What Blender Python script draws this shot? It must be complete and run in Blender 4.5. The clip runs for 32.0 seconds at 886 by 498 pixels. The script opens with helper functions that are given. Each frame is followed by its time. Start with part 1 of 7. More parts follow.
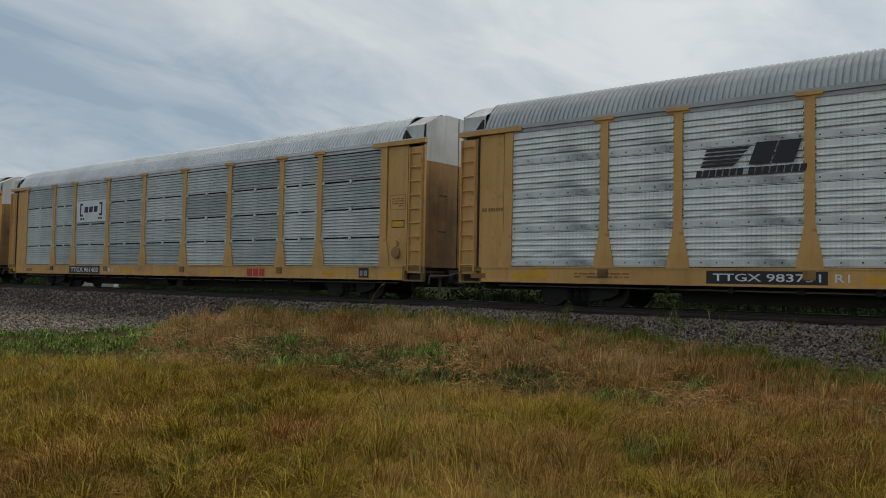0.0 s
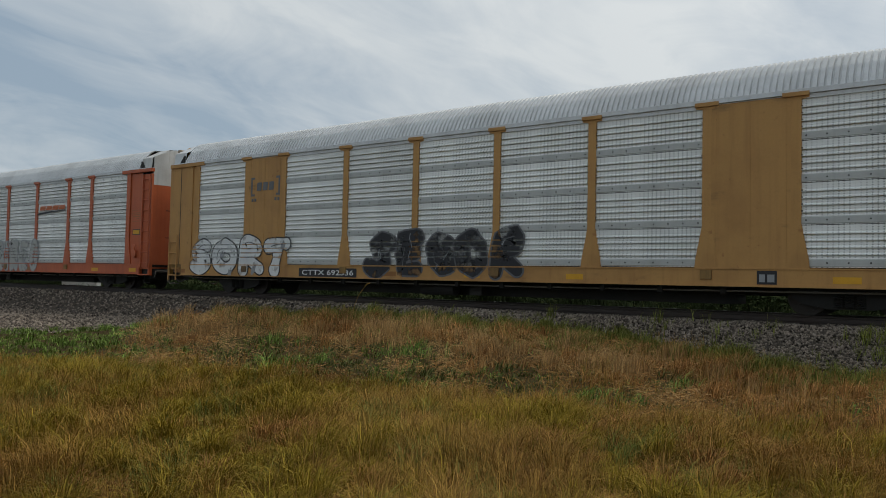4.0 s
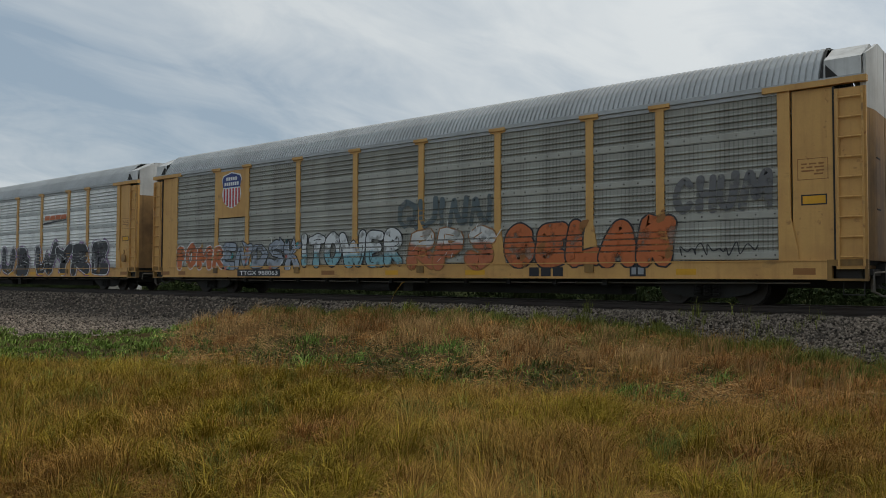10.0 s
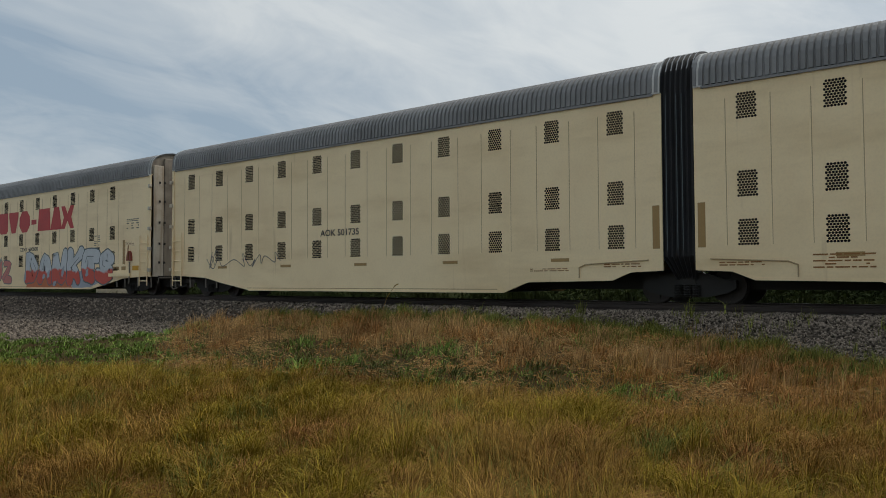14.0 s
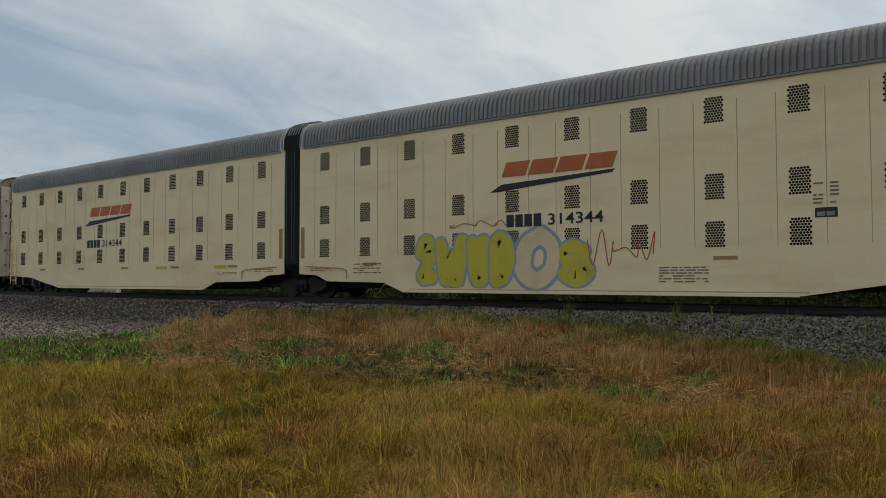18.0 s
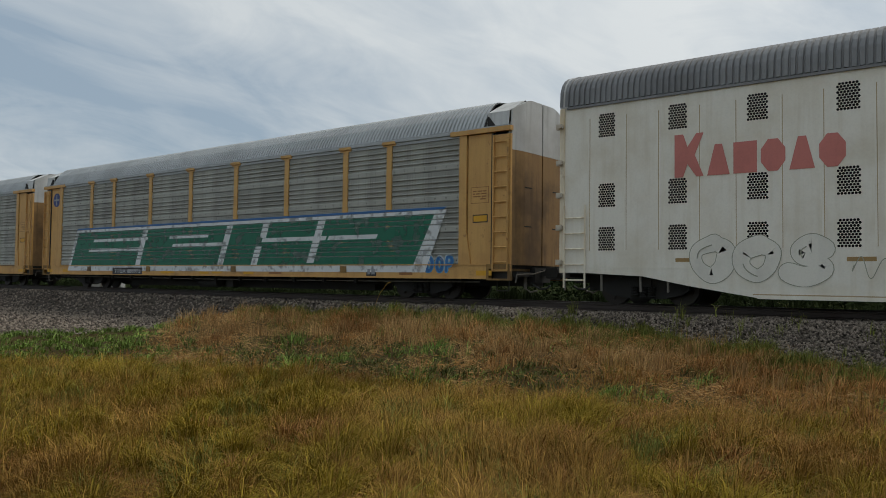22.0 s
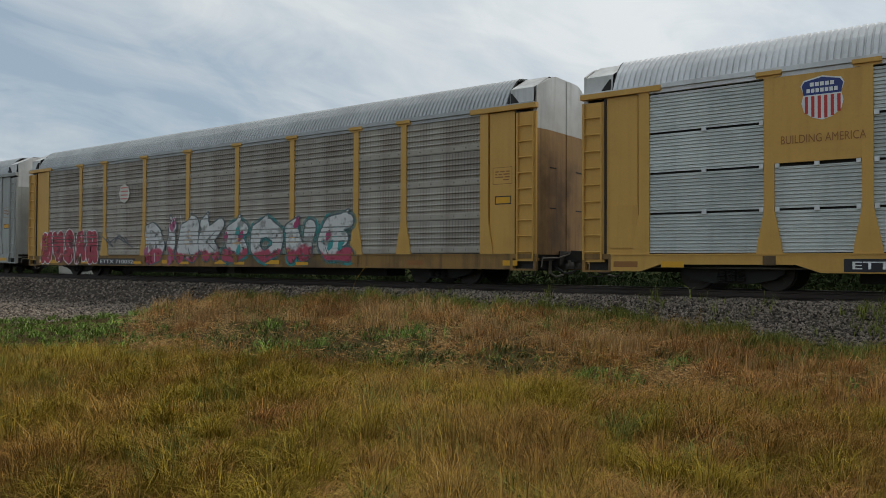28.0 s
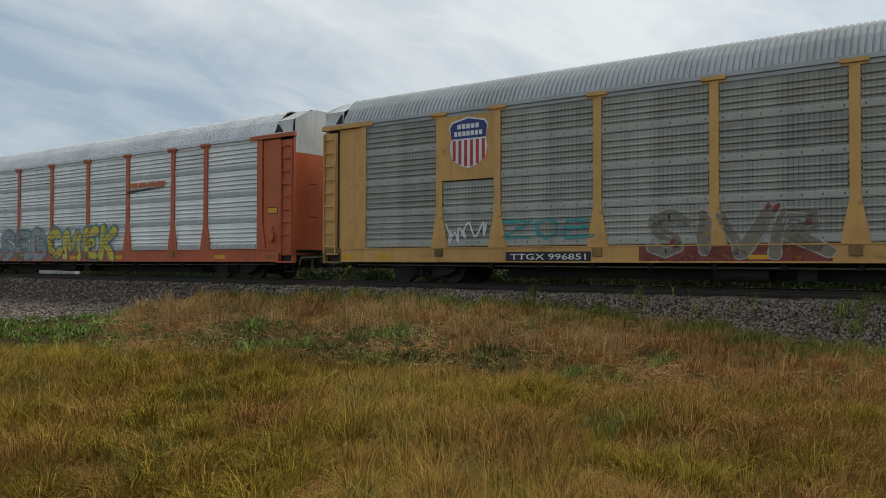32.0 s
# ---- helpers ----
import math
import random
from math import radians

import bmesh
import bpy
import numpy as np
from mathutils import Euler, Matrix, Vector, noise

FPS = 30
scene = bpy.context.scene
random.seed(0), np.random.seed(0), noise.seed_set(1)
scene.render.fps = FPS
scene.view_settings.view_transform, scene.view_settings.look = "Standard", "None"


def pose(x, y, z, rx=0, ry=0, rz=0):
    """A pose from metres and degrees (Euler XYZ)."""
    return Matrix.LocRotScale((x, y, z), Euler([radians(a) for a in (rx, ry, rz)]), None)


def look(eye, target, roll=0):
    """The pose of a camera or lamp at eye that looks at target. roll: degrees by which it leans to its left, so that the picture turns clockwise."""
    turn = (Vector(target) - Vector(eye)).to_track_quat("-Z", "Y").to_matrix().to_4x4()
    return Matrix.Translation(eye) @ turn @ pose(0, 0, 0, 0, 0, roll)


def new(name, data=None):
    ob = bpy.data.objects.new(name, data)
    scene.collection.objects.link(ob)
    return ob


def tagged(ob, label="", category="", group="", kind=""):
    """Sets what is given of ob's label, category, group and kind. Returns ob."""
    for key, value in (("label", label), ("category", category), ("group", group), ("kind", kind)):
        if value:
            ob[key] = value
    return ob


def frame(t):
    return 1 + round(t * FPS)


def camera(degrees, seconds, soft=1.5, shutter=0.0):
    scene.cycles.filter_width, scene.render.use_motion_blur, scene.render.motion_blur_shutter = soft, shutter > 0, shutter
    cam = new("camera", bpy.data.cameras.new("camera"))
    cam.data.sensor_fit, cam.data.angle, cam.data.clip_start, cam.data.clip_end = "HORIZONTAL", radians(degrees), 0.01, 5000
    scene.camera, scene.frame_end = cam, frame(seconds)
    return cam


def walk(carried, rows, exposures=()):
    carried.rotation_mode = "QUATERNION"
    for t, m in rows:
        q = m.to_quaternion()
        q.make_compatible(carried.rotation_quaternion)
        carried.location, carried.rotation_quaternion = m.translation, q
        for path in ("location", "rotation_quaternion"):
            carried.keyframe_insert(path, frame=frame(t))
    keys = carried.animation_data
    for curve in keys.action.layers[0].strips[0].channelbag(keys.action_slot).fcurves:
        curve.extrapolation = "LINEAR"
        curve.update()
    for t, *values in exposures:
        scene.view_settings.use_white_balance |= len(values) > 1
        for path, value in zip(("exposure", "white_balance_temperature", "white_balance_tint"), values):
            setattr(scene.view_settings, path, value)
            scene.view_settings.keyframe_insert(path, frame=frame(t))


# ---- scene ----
# Camera: a person standing in the grass beside the line, 0.6 m above rail height.
cam = camera(59.0, 32.0, soft=0.9)
PATH = [
    (0.0, pose(0, 0, 0.82, 92.34, -1.09, 37.76)),
    (0.5, pose(0, 0, 0.82, 92.30, -1.18, 37.80)),
    (1.0, pose(0, 0, 0.82, 92.24, -1.19, 37.76)),
    (1.5, pose(0, 0, 0.82, 92.26, -1.31, 37.70)),
    (2.0, pose(0, 0, 0.82, 92.32, -1.36, 37.55)),
    (2.5, pose(0, 0, 0.82, 92.33, -1.38, 37.40)),
    (3.0, pose(0, 0, 0.82, 92.32, -1.22, 37.22)),
    (3.5, pose(0, 0, 0.82, 92.31, -1.16, 36.96)),
    (4.0, pose(0, 0, 0.82, 92.31, -1.19, 36.68)),
    (4.5, pose(0, 0, 0.82, 92.31, -1.23, 36.43)),
    (6.5, pose(0, 0, 0.82, 92.25, -1.09, 37.22)),
    (7.0, pose(0, 0, 0.82, 92.29, -1.06, 37.12)),
    (7.5, pose(0, 0, 0.82, 92.27, -1.07, 37.78)),
    (8.0, pose(0, 0, 0.82, 92.21, -0.91, 39.41)),
    (8.5, pose(0, 0, 0.82, 92.25, -0.76, 40.15)),
    (9.0, pose(0, 0, 0.82, 92.20, -0.55, 39.82)),
    (9.5, pose(0, 0, 0.82, 92.12, -0.38, 39.48)),
    (10.0, pose(0, 0, 0.82, 92.13, -0.20, 39.22)),
    (10.5, pose(0, 0, 0.82, 92.12, -0.07, 38.99)),
    (11.0, pose(0, 0, 0.82, 92.15, 0.08, 38.89)),
    (11.5, pose(0, 0, 0.82, 92.22, 0.08, 38.79)),
    (12.0, pose(0, 0, 0.82, 92.16, 0.16, 38.62)),
    (12.5, pose(0, 0, 0.82, 92.19, 0.10, 38.53)),
    (13.0, pose(0, 0, 0.82, 92.21, 0.01, 38.42)),
    (13.5, pose(0, 0, 0.82, 92.21, 0.16, 38.73)),
    (14.0, pose(0, 0, 0.82, 92.25, 0.23, 38.75)),
    (14.5, pose(0, 0, 0.82, 92.21, 0.24, 38.77)),
    (16.5, pose(0, 0, 0.82, 92.28, -0.01, 38.16)),
    (17.0, pose(0, 0, 0.82, 92.29, 0.16, 38.04)),
    (17.5, pose(0, 0, 0.82, 92.35, 0.14, 37.98)),
    (18.0, pose(0, 0, 0.82, 92.27, 0.00, 37.89)),
    (18.5, pose(0, 0, 0.82, 92.19, 0.07, 38.16)),
    (19.0, pose(0, 0, 0.82, 92.21, 0.23, 38.08)),
    (19.5, pose(0, 0, 0.82, 92.21, 0.26, 38.13)),
    (20.0, pose(0, 0, 0.82, 92.24, 0.10, 38.16)),
    (20.5, pose(0, 0, 0.82, 92.26, 0.00, 38.19)),
    (21.0, pose(0, 0, 0.82, 92.32, -0.21, 38.08)),
    (21.5, pose(0, 0, 0.82, 92.29, -0.52, 38.06)),
    (22.0, pose(0, 0, 0.82, 92.17, -0.66, 38.18)),
    (22.5, pose(0, 0, 0.82, 92.15, -0.71, 38.02)),
    (23.0, pose(0, 0, 0.82, 92.17, -0.70, 37.85)),
    (23.5, pose(0, 0, 0.82, 92.13, -0.69, 37.75)),
    (24.0, pose(0, 0, 0.82, 92.09, -0.63, 37.73)),
    (24.5, pose(0, 0, 0.82, 91.95, -0.59, 37.53)),
    (25.0, pose(0, 0, 0.82, 91.64, -0.58, 37.55)),
    (25.5, pose(0, 0, 0.82, 91.61, -0.53, 37.39)),
    (27.5, pose(0, 0, 0.82, 91.00, -0.33, 36.60)),
    (28.0, pose(0, 0, 0.82, 91.03, -0.23, 36.49)),
    (28.5, pose(0, 0, 0.82, 91.08, -0.22, 36.24)),
    (29.0, pose(0, 0, 0.82, 91.13, -0.10, 36.29)),
    (29.5, pose(0, 0, 0.82, 91.10, 0.05, 36.39)),
    (30.0, pose(0, 0, 0.82, 91.11, 0.05, 36.14)),
    (30.5, pose(0, 0, 0.82, 91.11, -0.10, 36.01)),
    (31.0, pose(0, 0, 0.82, 91.01, -0.15, 35.91)),
    (31.5, pose(0, 0, 0.82, 91.00, -0.15, 35.67)),
    (32.0, pose(0, 0, 0.82, 90.97, -0.13, 35.35)),
]
walk(cam, PATH, [(0.0, 0.0, 6480, 8), (9.5, 0.0, 6480, 8), (11.0, 0.07, 6480, 8), (12.5, 0.03, 6480, 8), (14.0, 0.0, 6480, 8), (22.0, 0.02, 6480, 8), (24.0, 0.06, 6480, 8), (25.5, 0.08, 6480, 8), (28.0, 0.15, 6480, 8), (29.0, 0.05, 6480, 8), (30.5, 0.06, 6480, 8), (32.0, 0.2, 6480, 8)])

# ---- light ----
SUN_AZ, SUN_EL = radians(28), radians(52)
world = bpy.data.worlds.new("overcast_sky")
scene.world = world
world.use_nodes = True
wn, wl = world.node_tree.nodes, world.node_tree.links
wn.clear()


def wnode(kind, **props):
    n = wn.new(kind)
    for k, v in props.items():
        if k in n.inputs:
            n.inputs[k].default_value = v
    return n


def wmath(op, a, b=None):
    n = wn.new("ShaderNodeMath")
    n.operation = op
    for i, v in enumerate((a, b)):
        if v is None:
            continue
        if isinstance(v, (int, float)):
            n.inputs[i].default_value = v
        else:
            wl.new(v, n.inputs[i])
    return n.outputs[0]


sky = wn.new("ShaderNodeTexSky")
sky.sky_type, sky.sun_disc, sky.sun_elevation, sky.sun_rotation = "NISHITA", False, SUN_EL, SUN_AZ
sky.dust_density = 2.0
wtc = wn.new("ShaderNodeTexCoord")
wsep = wn.new("ShaderNodeSeparateXYZ")
wl.new(wtc.outputs["Generated"], wsep.inputs[0])
wz = wmath("ADD", wmath("MAXIMUM", wsep.outputs["Z"], 0.0), 0.16)
wcom = wn.new("ShaderNodeCombineXYZ")
wl.new(wmath("DIVIDE", wsep.outputs["X"], wz), wcom.inputs[0])
wl.new(wmath("DIVIDE", wsep.outputs["Y"], wz), wcom.inputs[1])
wmap = wn.new("ShaderNodeMapping")
wmap.inputs["Rotation"].default_value = (0, 0, 0.5)
wmap.inputs["Scale"].default_value = (1.0, 0.55, 1.0)
wl.new(wcom.outputs[0], wmap.inputs[0])
wno = wnode("ShaderNodeTexNoise", Scale=0.62, Detail=6.0, Roughness=0.55, Distortion=0.6)
wl.new(wmap.outputs[0], wno.inputs["Vector"])
wramp = wn.new("ShaderNodeValToRGB")
wramp.color_ramp.elements[0].position, wramp.color_ramp.elements[0].color = 0.40, (0.0, 0.0, 0.0, 1)
wramp.color_ramp.elements[1].position, wramp.color_ramp.elements[1].color = 0.60, (1, 1, 1, 1)
wsmall = wnode("ShaderNodeTexNoise", Scale=2.6, Detail=7.0, Roughness=0.6, Distortion=0.9)
wl.new(wmap.outputs[0], wsmall.inputs["Vector"])
wl.new(wmath("ADD", wmath("MULTIPLY", wno.outputs["Fac"], 0.68), wmath("MULTIPLY", wsmall.outputs["Fac"], 0.32)), wramp.inputs[0])
# the cloud sheet is thinner, and brighter, towards the hidden sun
wdot = wn.new("ShaderNodeVectorMath")
wdot.operation = "DOT_PRODUCT"
wl.new(wtc.outputs["Generated"], wdot.inputs[0])
wdot.inputs[1].default_value = (math.sin(SUN_AZ) * math.cos(SUN_EL), math.cos(SUN_AZ) * math.cos(SUN_EL), math.sin(SUN_EL))
wglow = wmath("POWER", wmath("MAXIMUM", wdot.outputs["Value"], 0.0), 2.2)
wbright = wn.new("ShaderNodeMix")
wbright.data_type = "RGBA"
wl.new(wglow, wbright.inputs["Factor"])
wbright.inputs[6].default_value = (0.50, 0.535, 0.565, 1)
wbright.inputs[7].default_value = (0.83, 0.835, 0.83, 1)
wblue = wn.new("ShaderNodeMix")
wblue.data_type, wblue.blend_type = "RGBA", "MIX"
wblue.inputs["Factor"].default_value = 0.8
wsc = wn.new("ShaderNodeVectorMath")
wsc.operation = "SCALE"
wsc.inputs["Scale"].default_value = 0.09
wl.new(sky.outputs[0], wsc.inputs[0])
wl.new(wsc.outputs[0], wblue.inputs[6])
wblue.inputs[7].default_value = (0.275, 0.345, 0.42, 1)
wmix = wn.new("ShaderNodeMix")
wmix.data_type = "RGBA"
wl.new(wramp.outputs[0], wmix.inputs["Factor"])
wl.new(wblue.outputs[2], wmix.inputs[6])
wl.new(wbright.outputs[2], wmix.inputs[7])
wfade = wn.new("ShaderNodeMix")
wfade.data_type = "RGBA"
wl.new(wmath("MULTIPLY", wglow, 0.72), wfade.inputs["Factor"])
wl.new(wmix.outputs[2], wfade.inputs[6])
wl.new(wbright.outputs[2], wfade.inputs[7])
wbg = wn.new("ShaderNodeBackground")
wbg.inputs["Strength"].default_value = 1.13
wl.new(wfade.outputs[2], wbg.inputs["Color"])
wout = wn.new("ShaderNodeOutputWorld")
wl.new(wbg.outputs[0], wout.inputs[0])

sun = new("sun", bpy.data.lights.new("sun", "SUN"))
sun.data.energy, sun.data.angle, sun.data.color = 1.5, radians(25), (1.0, 0.94, 0.84)
sun.matrix_world = look((0, 0, 60), (-60 * math.sin(SUN_AZ) * math.cos(SUN_EL), -60 * math.cos(SUN_AZ) * math.cos(SUN_EL), 60 - 60 * math.sin(SUN_EL)))
scene.view_settings.exposure = 0.0

# ---- materials ----


def material(name, color, rough=0.7, metal=0.0, dirt=(0.1, 0.08, 0.06), amount=0.3, scale=0.6, streak=0.0, grain=0.1,
             bump=0.1, bump_scale=40.0, island=0.0, spec=0.4, extra=None, vary=0.0):
    """Colour with stains at a large scale, downward streaks, fine grain and fine relief."""
    m = bpy.data.materials.new(name)
    m.use_nodes = True
    nt = m.node_tree
    nodes, links = nt.nodes, nt.links
    bsdf = nodes["Principled BSDF"]
    bsdf.inputs["Roughness"].default_value, bsdf.inputs["Metallic"].default_value = rough, metal
    bsdf.inputs["Specular IOR Level"].default_value = spec
    tc = nodes.new("ShaderNodeTexCoord")

    def tex(sc, detail, stretch=None):
        n = nodes.new("ShaderNodeTexNoise")
        n.inputs["Scale"].default_value, n.inputs["Detail"].default_value = sc, detail
        n.inputs["Roughness"].default_value = 0.6
        src = tc.outputs["Object"]
        if stretch:
            mp = nodes.new("ShaderNodeMapping")
            mp.inputs["Scale"].default_value = stretch
            links.new(src, mp.inputs[0])
            src = mp.outputs[0]
        links.new(src, n.inputs["Vector"])
        return n.outputs["Fac"]

    def ramp(fac, lo, hi, top=1.0):
        n = nodes.new("ShaderNodeMapRange")
        n.inputs["From Min"].default_value, n.inputs["From Max"].default_value = lo, hi
        n.inputs["To Max"].default_value = top
        n.interpolation_type = "SMOOTHSTEP"
        links.new(fac, n.inputs[0])
        return n.outputs[0]

    def mix(a, b, fac, blend="MIX"):
        n = nodes.new("ShaderNodeMix")
        n.data_type, n.blend_type = "RGBA", blend
        for v, i in ((a, 6), (b, 7), (fac, 0)):
            if isinstance(v, tuple):
                n.inputs[i].default_value = (*v[:3], 1)
            elif isinstance(v, float):
                n.inputs[i].default_value = v
            else:
                links.new(v, n.inputs[i])
        return n.outputs[2]

    col = mix(color, dirt, ramp(tex(scale, 5.0), 0.42, 0.72, amount))
    if streak:
        col = mix(col, dirt, ramp(tex(1.0, 4.0, (5.0, 5.0, 0.35)), 0.45, 0.75, streak))
    if extra:
        col = extra(nodes, links, tc, col, mix, ramp, tex)
    if grain:
        dark = tuple(c * 0.55 for c in color[:3])
        col = mix(col, dark, ramp(tex(18.0, 4.0), 0.4, 0.7, grain))
    if island:
        geo = nodes.new("ShaderNodeNewGeometry")
        hsv = nodes.new("ShaderNodeHueSaturation")
        mr = nodes.new("ShaderNodeMapRange")
        links.new(geo.outputs["Random Per Island"], mr.inputs[0])
        mr.inputs["To Min"].default_value, mr.inputs["To Max"].default_value = 1 - island, 1 + island
        links.new(mr.outputs[0], hsv.inputs["Value"])
        links.new(col, hsv.inputs["Color"])
        col = hsv.outputs[0]
    if vary:
        info = nodes.new("ShaderNodeObjectInfo")
        hsv = nodes.new("ShaderNodeHueSaturation")
        mr = nodes.new("ShaderNodeMapRange")
        links.new(info.outputs["Random"], mr.inputs[0])
        mr.inputs["To Min"].default_value, mr.inputs["To Max"].default_value = 1 - vary, 1 + 0.5 * vary
        links.new(mr.outputs[0], hsv.inputs["Value"])
        links.new(col, hsv.inputs["Color"])
        col = hsv.outputs[0]
    links.new(col, bsdf.inputs["Base Color"])
    if bump:
        bn = nodes.new("ShaderNodeBump")
        bn.inputs["Strength"].default_value, bn.inputs["Distance"].default_value = bump, 0.01
        links.new(tex(bump_scale, 4.0), bn.inputs["Height"])
        links.new(bn.outputs[0], bsdf.inputs["Normal"])
    return m


def perforated(strength, spacing=0.105):
    """Columns of small punched holes, too fine to model one by one."""

    def add(nodes, links, tc, col, mix, ramp, tex):
        sep = nodes.new("ShaderNodeSeparateXYZ")
        links.new(tc.outputs["Object"], sep.inputs[0])

        def wave(axis, period, lo, hi):
            mul = nodes.new("ShaderNodeMath")
            mul.operation = "MULTIPLY"
            mul.inputs[1].default_value = math.tau / period
            links.new(sep.outputs[axis], mul.inputs[0])
            sn = nodes.new("ShaderNodeMath")
            sn.operation = "SINE"
            links.new(mul.outputs[0], sn.inputs[0])
            return ramp(sn.outputs[0], lo, hi)

        both = nodes.new("ShaderNodeMath")
        both.operation = "MULTIPLY"
        links.new(wave("X", spacing, 0.35, 0.85), both.inputs[0])
        links.new(wave("Z", 0.052, -0.2, 0.5), both.inputs[1])
        some = nodes.new("ShaderNodeMath")
        some.operation = "MULTIPLY"
        links.new(both.outputs[0], some.inputs[0])
        links.new(ramp(tex(1.3, 3.0, (2.2, 1.0, 0.5)), 0.25, 0.6, strength), some.inputs[1])
        return mix(col, (0.02, 0.02, 0.02), some.outputs[0])

    return add


def rusty(nodes, links, tc, col, mix, ramp, tex):
    return mix(mix(col, (0.52, 0.32, 0.11), ramp(tex(1.0, 5.0, (1.3, 1.6, 0.16)), 0.44, 0.66, 0.85)), (0.25, 0.10, 0.03),
               ramp(tex(2.5, 6.0, (1.0, 1.0, 0.6)), 0.62, 0.75, 0.6))


ZINC = material("smooth_zinc_batten", (0.52, 0.53, 0.51), 0.55, 0.15, dirt=(0.34, 0.345, 0.33), amount=0.5, streak=0.25)
MOTTLE = material("mottled_zinc_band", (0.66, 0.68, 0.65), 0.45, 0.2, dirt=(0.22, 0.235, 0.23), amount=0.9, scale=1.6, streak=0.2)
DULL = material("smooth_dull_batten", (0.43, 0.425, 0.375), 0.7, 0.0, dirt=(0.25, 0.245, 0.215), amount=0.5, streak=0.3)
TAUPE = material("smooth_taupe_batten", (0.41, 0.375, 0.32), 0.72, 0.0, dirt=(0.24, 0.2, 0.165), amount=0.6, streak=0.3)
SOOT = material("grimy_sill_paint", (0.30, 0.17, 0.05), 0.7, dirt=(0.06, 0.045, 0.032), amount=0.8, scale=0.5, streak=0.6)
BATTENS = {"bright_galvanised_steel": MOTTLE, "perforated_galvanised_steel": ZINC, "weathered_grey_steel": DULL, "dusty_brown_steel": TAUPE}
def scuffed(nodes, links, tc, col, mix, ramp, tex):
    """Sooty smears along the sills and small rusty scuffs."""
    col = mix(col, (0.10, 0.06, 0.035), ramp(tex(1.0, 6.0, (0.8, 1.0, 2.2)), 0.56, 0.74, 0.6))
    return mix(col, (0.26, 0.10, 0.035), ramp(tex(5.0, 5.0), 0.62, 0.72, 0.6))


YELLOW = material("railcar_yellow_paint", (0.63, 0.362, 0.115), 0.55, dirt=(0.40, 0.20, 0.065), amount=0.55, streak=0.45, bump=0.05, extra=scuffed)
MUSTARD = material("faded_mustard_paint", (0.55, 0.33, 0.11), 0.62, dirt=(0.20, 0.11, 0.045), amount=0.5, streak=0.45, bump=0.05, extra=scuffed)
FRESH = material("fresh_yellow_paint", (0.60, 0.345, 0.08), 0.5, dirt=(0.34, 0.18, 0.03), amount=0.25, streak=0.2, bump=0.04)
BROWN = material("tan_brown_paint", (0.50, 0.27, 0.085), 0.6, dirt=(0.28, 0.13, 0.045), amount=0.45, streak=0.35, bump=0.05, extra=scuffed)
RED = material("orange_red_paint", (0.50, 0.115, 0.038), 0.5, dirt=(0.24, 0.055, 0.024), amount=0.4, streak=0.3, bump=0.04)
GREYP = material("grey_frame_paint", (0.37, 0.38, 0.35), 0.55, dirt=(0.16, 0.15, 0.14), amount=0.4, streak=0.35)
ENDGRIME = material("grimy_end_door_paint", (0.36, 0.21, 0.08), 0.7, dirt=(0.08, 0.05, 0.03), amount=0.7, streak=0.6)
WHITECAP = material("white_roof_cap", (0.62, 0.62, 0.60), 0.6, dirt=(0.25, 0.23, 0.2), amount=0.4, streak=0.4)
def smeared(nodes, links, tc, col, mix, ramp, tex):
    col = perforated(0.4)(nodes, links, tc, col, mix, ramp, tex)
    return mix(col, (0.25, 0.265, 0.255), ramp(tex(1.0, 5.0, (0.7, 1.0, 5.0)), 0.48, 0.66, 0.7))


GALV = material("bright_galvanised_steel", (0.84, 0.86, 0.82), 0.42, 0.22, dirt=(0.45, 0.47, 0.45), amount=0.5, scale=0.9, streak=0.15, bump=0.15, extra=smeared)
GALVT = material("plain_galvanised_steel", (0.60, 0.63, 0.60), 0.48, 0.2, dirt=(0.31, 0.34, 0.33), amount=0.6, scale=0.7, streak=0.25, bump=0.12, vary=0.3)
PERF = material("perforated_galvanised_steel", (0.90, 0.905, 0.87), 0.42, 0.05, dirt=(0.62, 0.63, 0.60), amount=0.5, scale=0.7, streak=0.2, extra=perforated(0.7), vary=0.12)
WEATHER = material("weathered_grey_steel", (0.405, 0.402, 0.355), 0.72, 0.0, dirt=(0.205, 0.198, 0.172), amount=0.6, scale=0.5, streak=0.4, extra=perforated(0.85), vary=0.18)
DUSTY = material("dusty_brown_steel", (0.43, 0.40, 0.345), 0.72, 0.0, dirt=(0.235, 0.19, 0.156), amount=0.7, scale=0.45, streak=0.4, extra=perforated(0.8), vary=0.2)
ROOFL = material("light_roof_steel", (0.68, 0.69, 0.69), 0.5, 0.2, dirt=(0.38, 0.38, 0.37), amount=0.45, streak=0.3)
ROOFG = material("grey_roof_steel", (0.44, 0.455, 0.455), 0.55, 0.15, dirt=(0.27, 0.275, 0.27), amount=0.5, streak=0.3)
ROOFD = material("dark_roof_steel", (0.25, 0.25, 0.25), 0.6, 0.1, dirt=(0.13, 0.13, 0.13), amount=0.5, streak=0.35)
def hazed(nodes, links, tc, col, mix, ramp, tex):
    """Long sideways smears and a few thin runs."""
    col = mix(col, (0.60, 0.43, 0.20), ramp(tex(1.0, 4.0, (0.3, 1.0, 1.3)), 0.45, 0.75, 0.35))
    return mix(col, (0.42, 0.28, 0.13), ramp(tex(1.0, 3.0, (3.0, 3.0, 0.25)), 0.62, 0.8, 0.35))


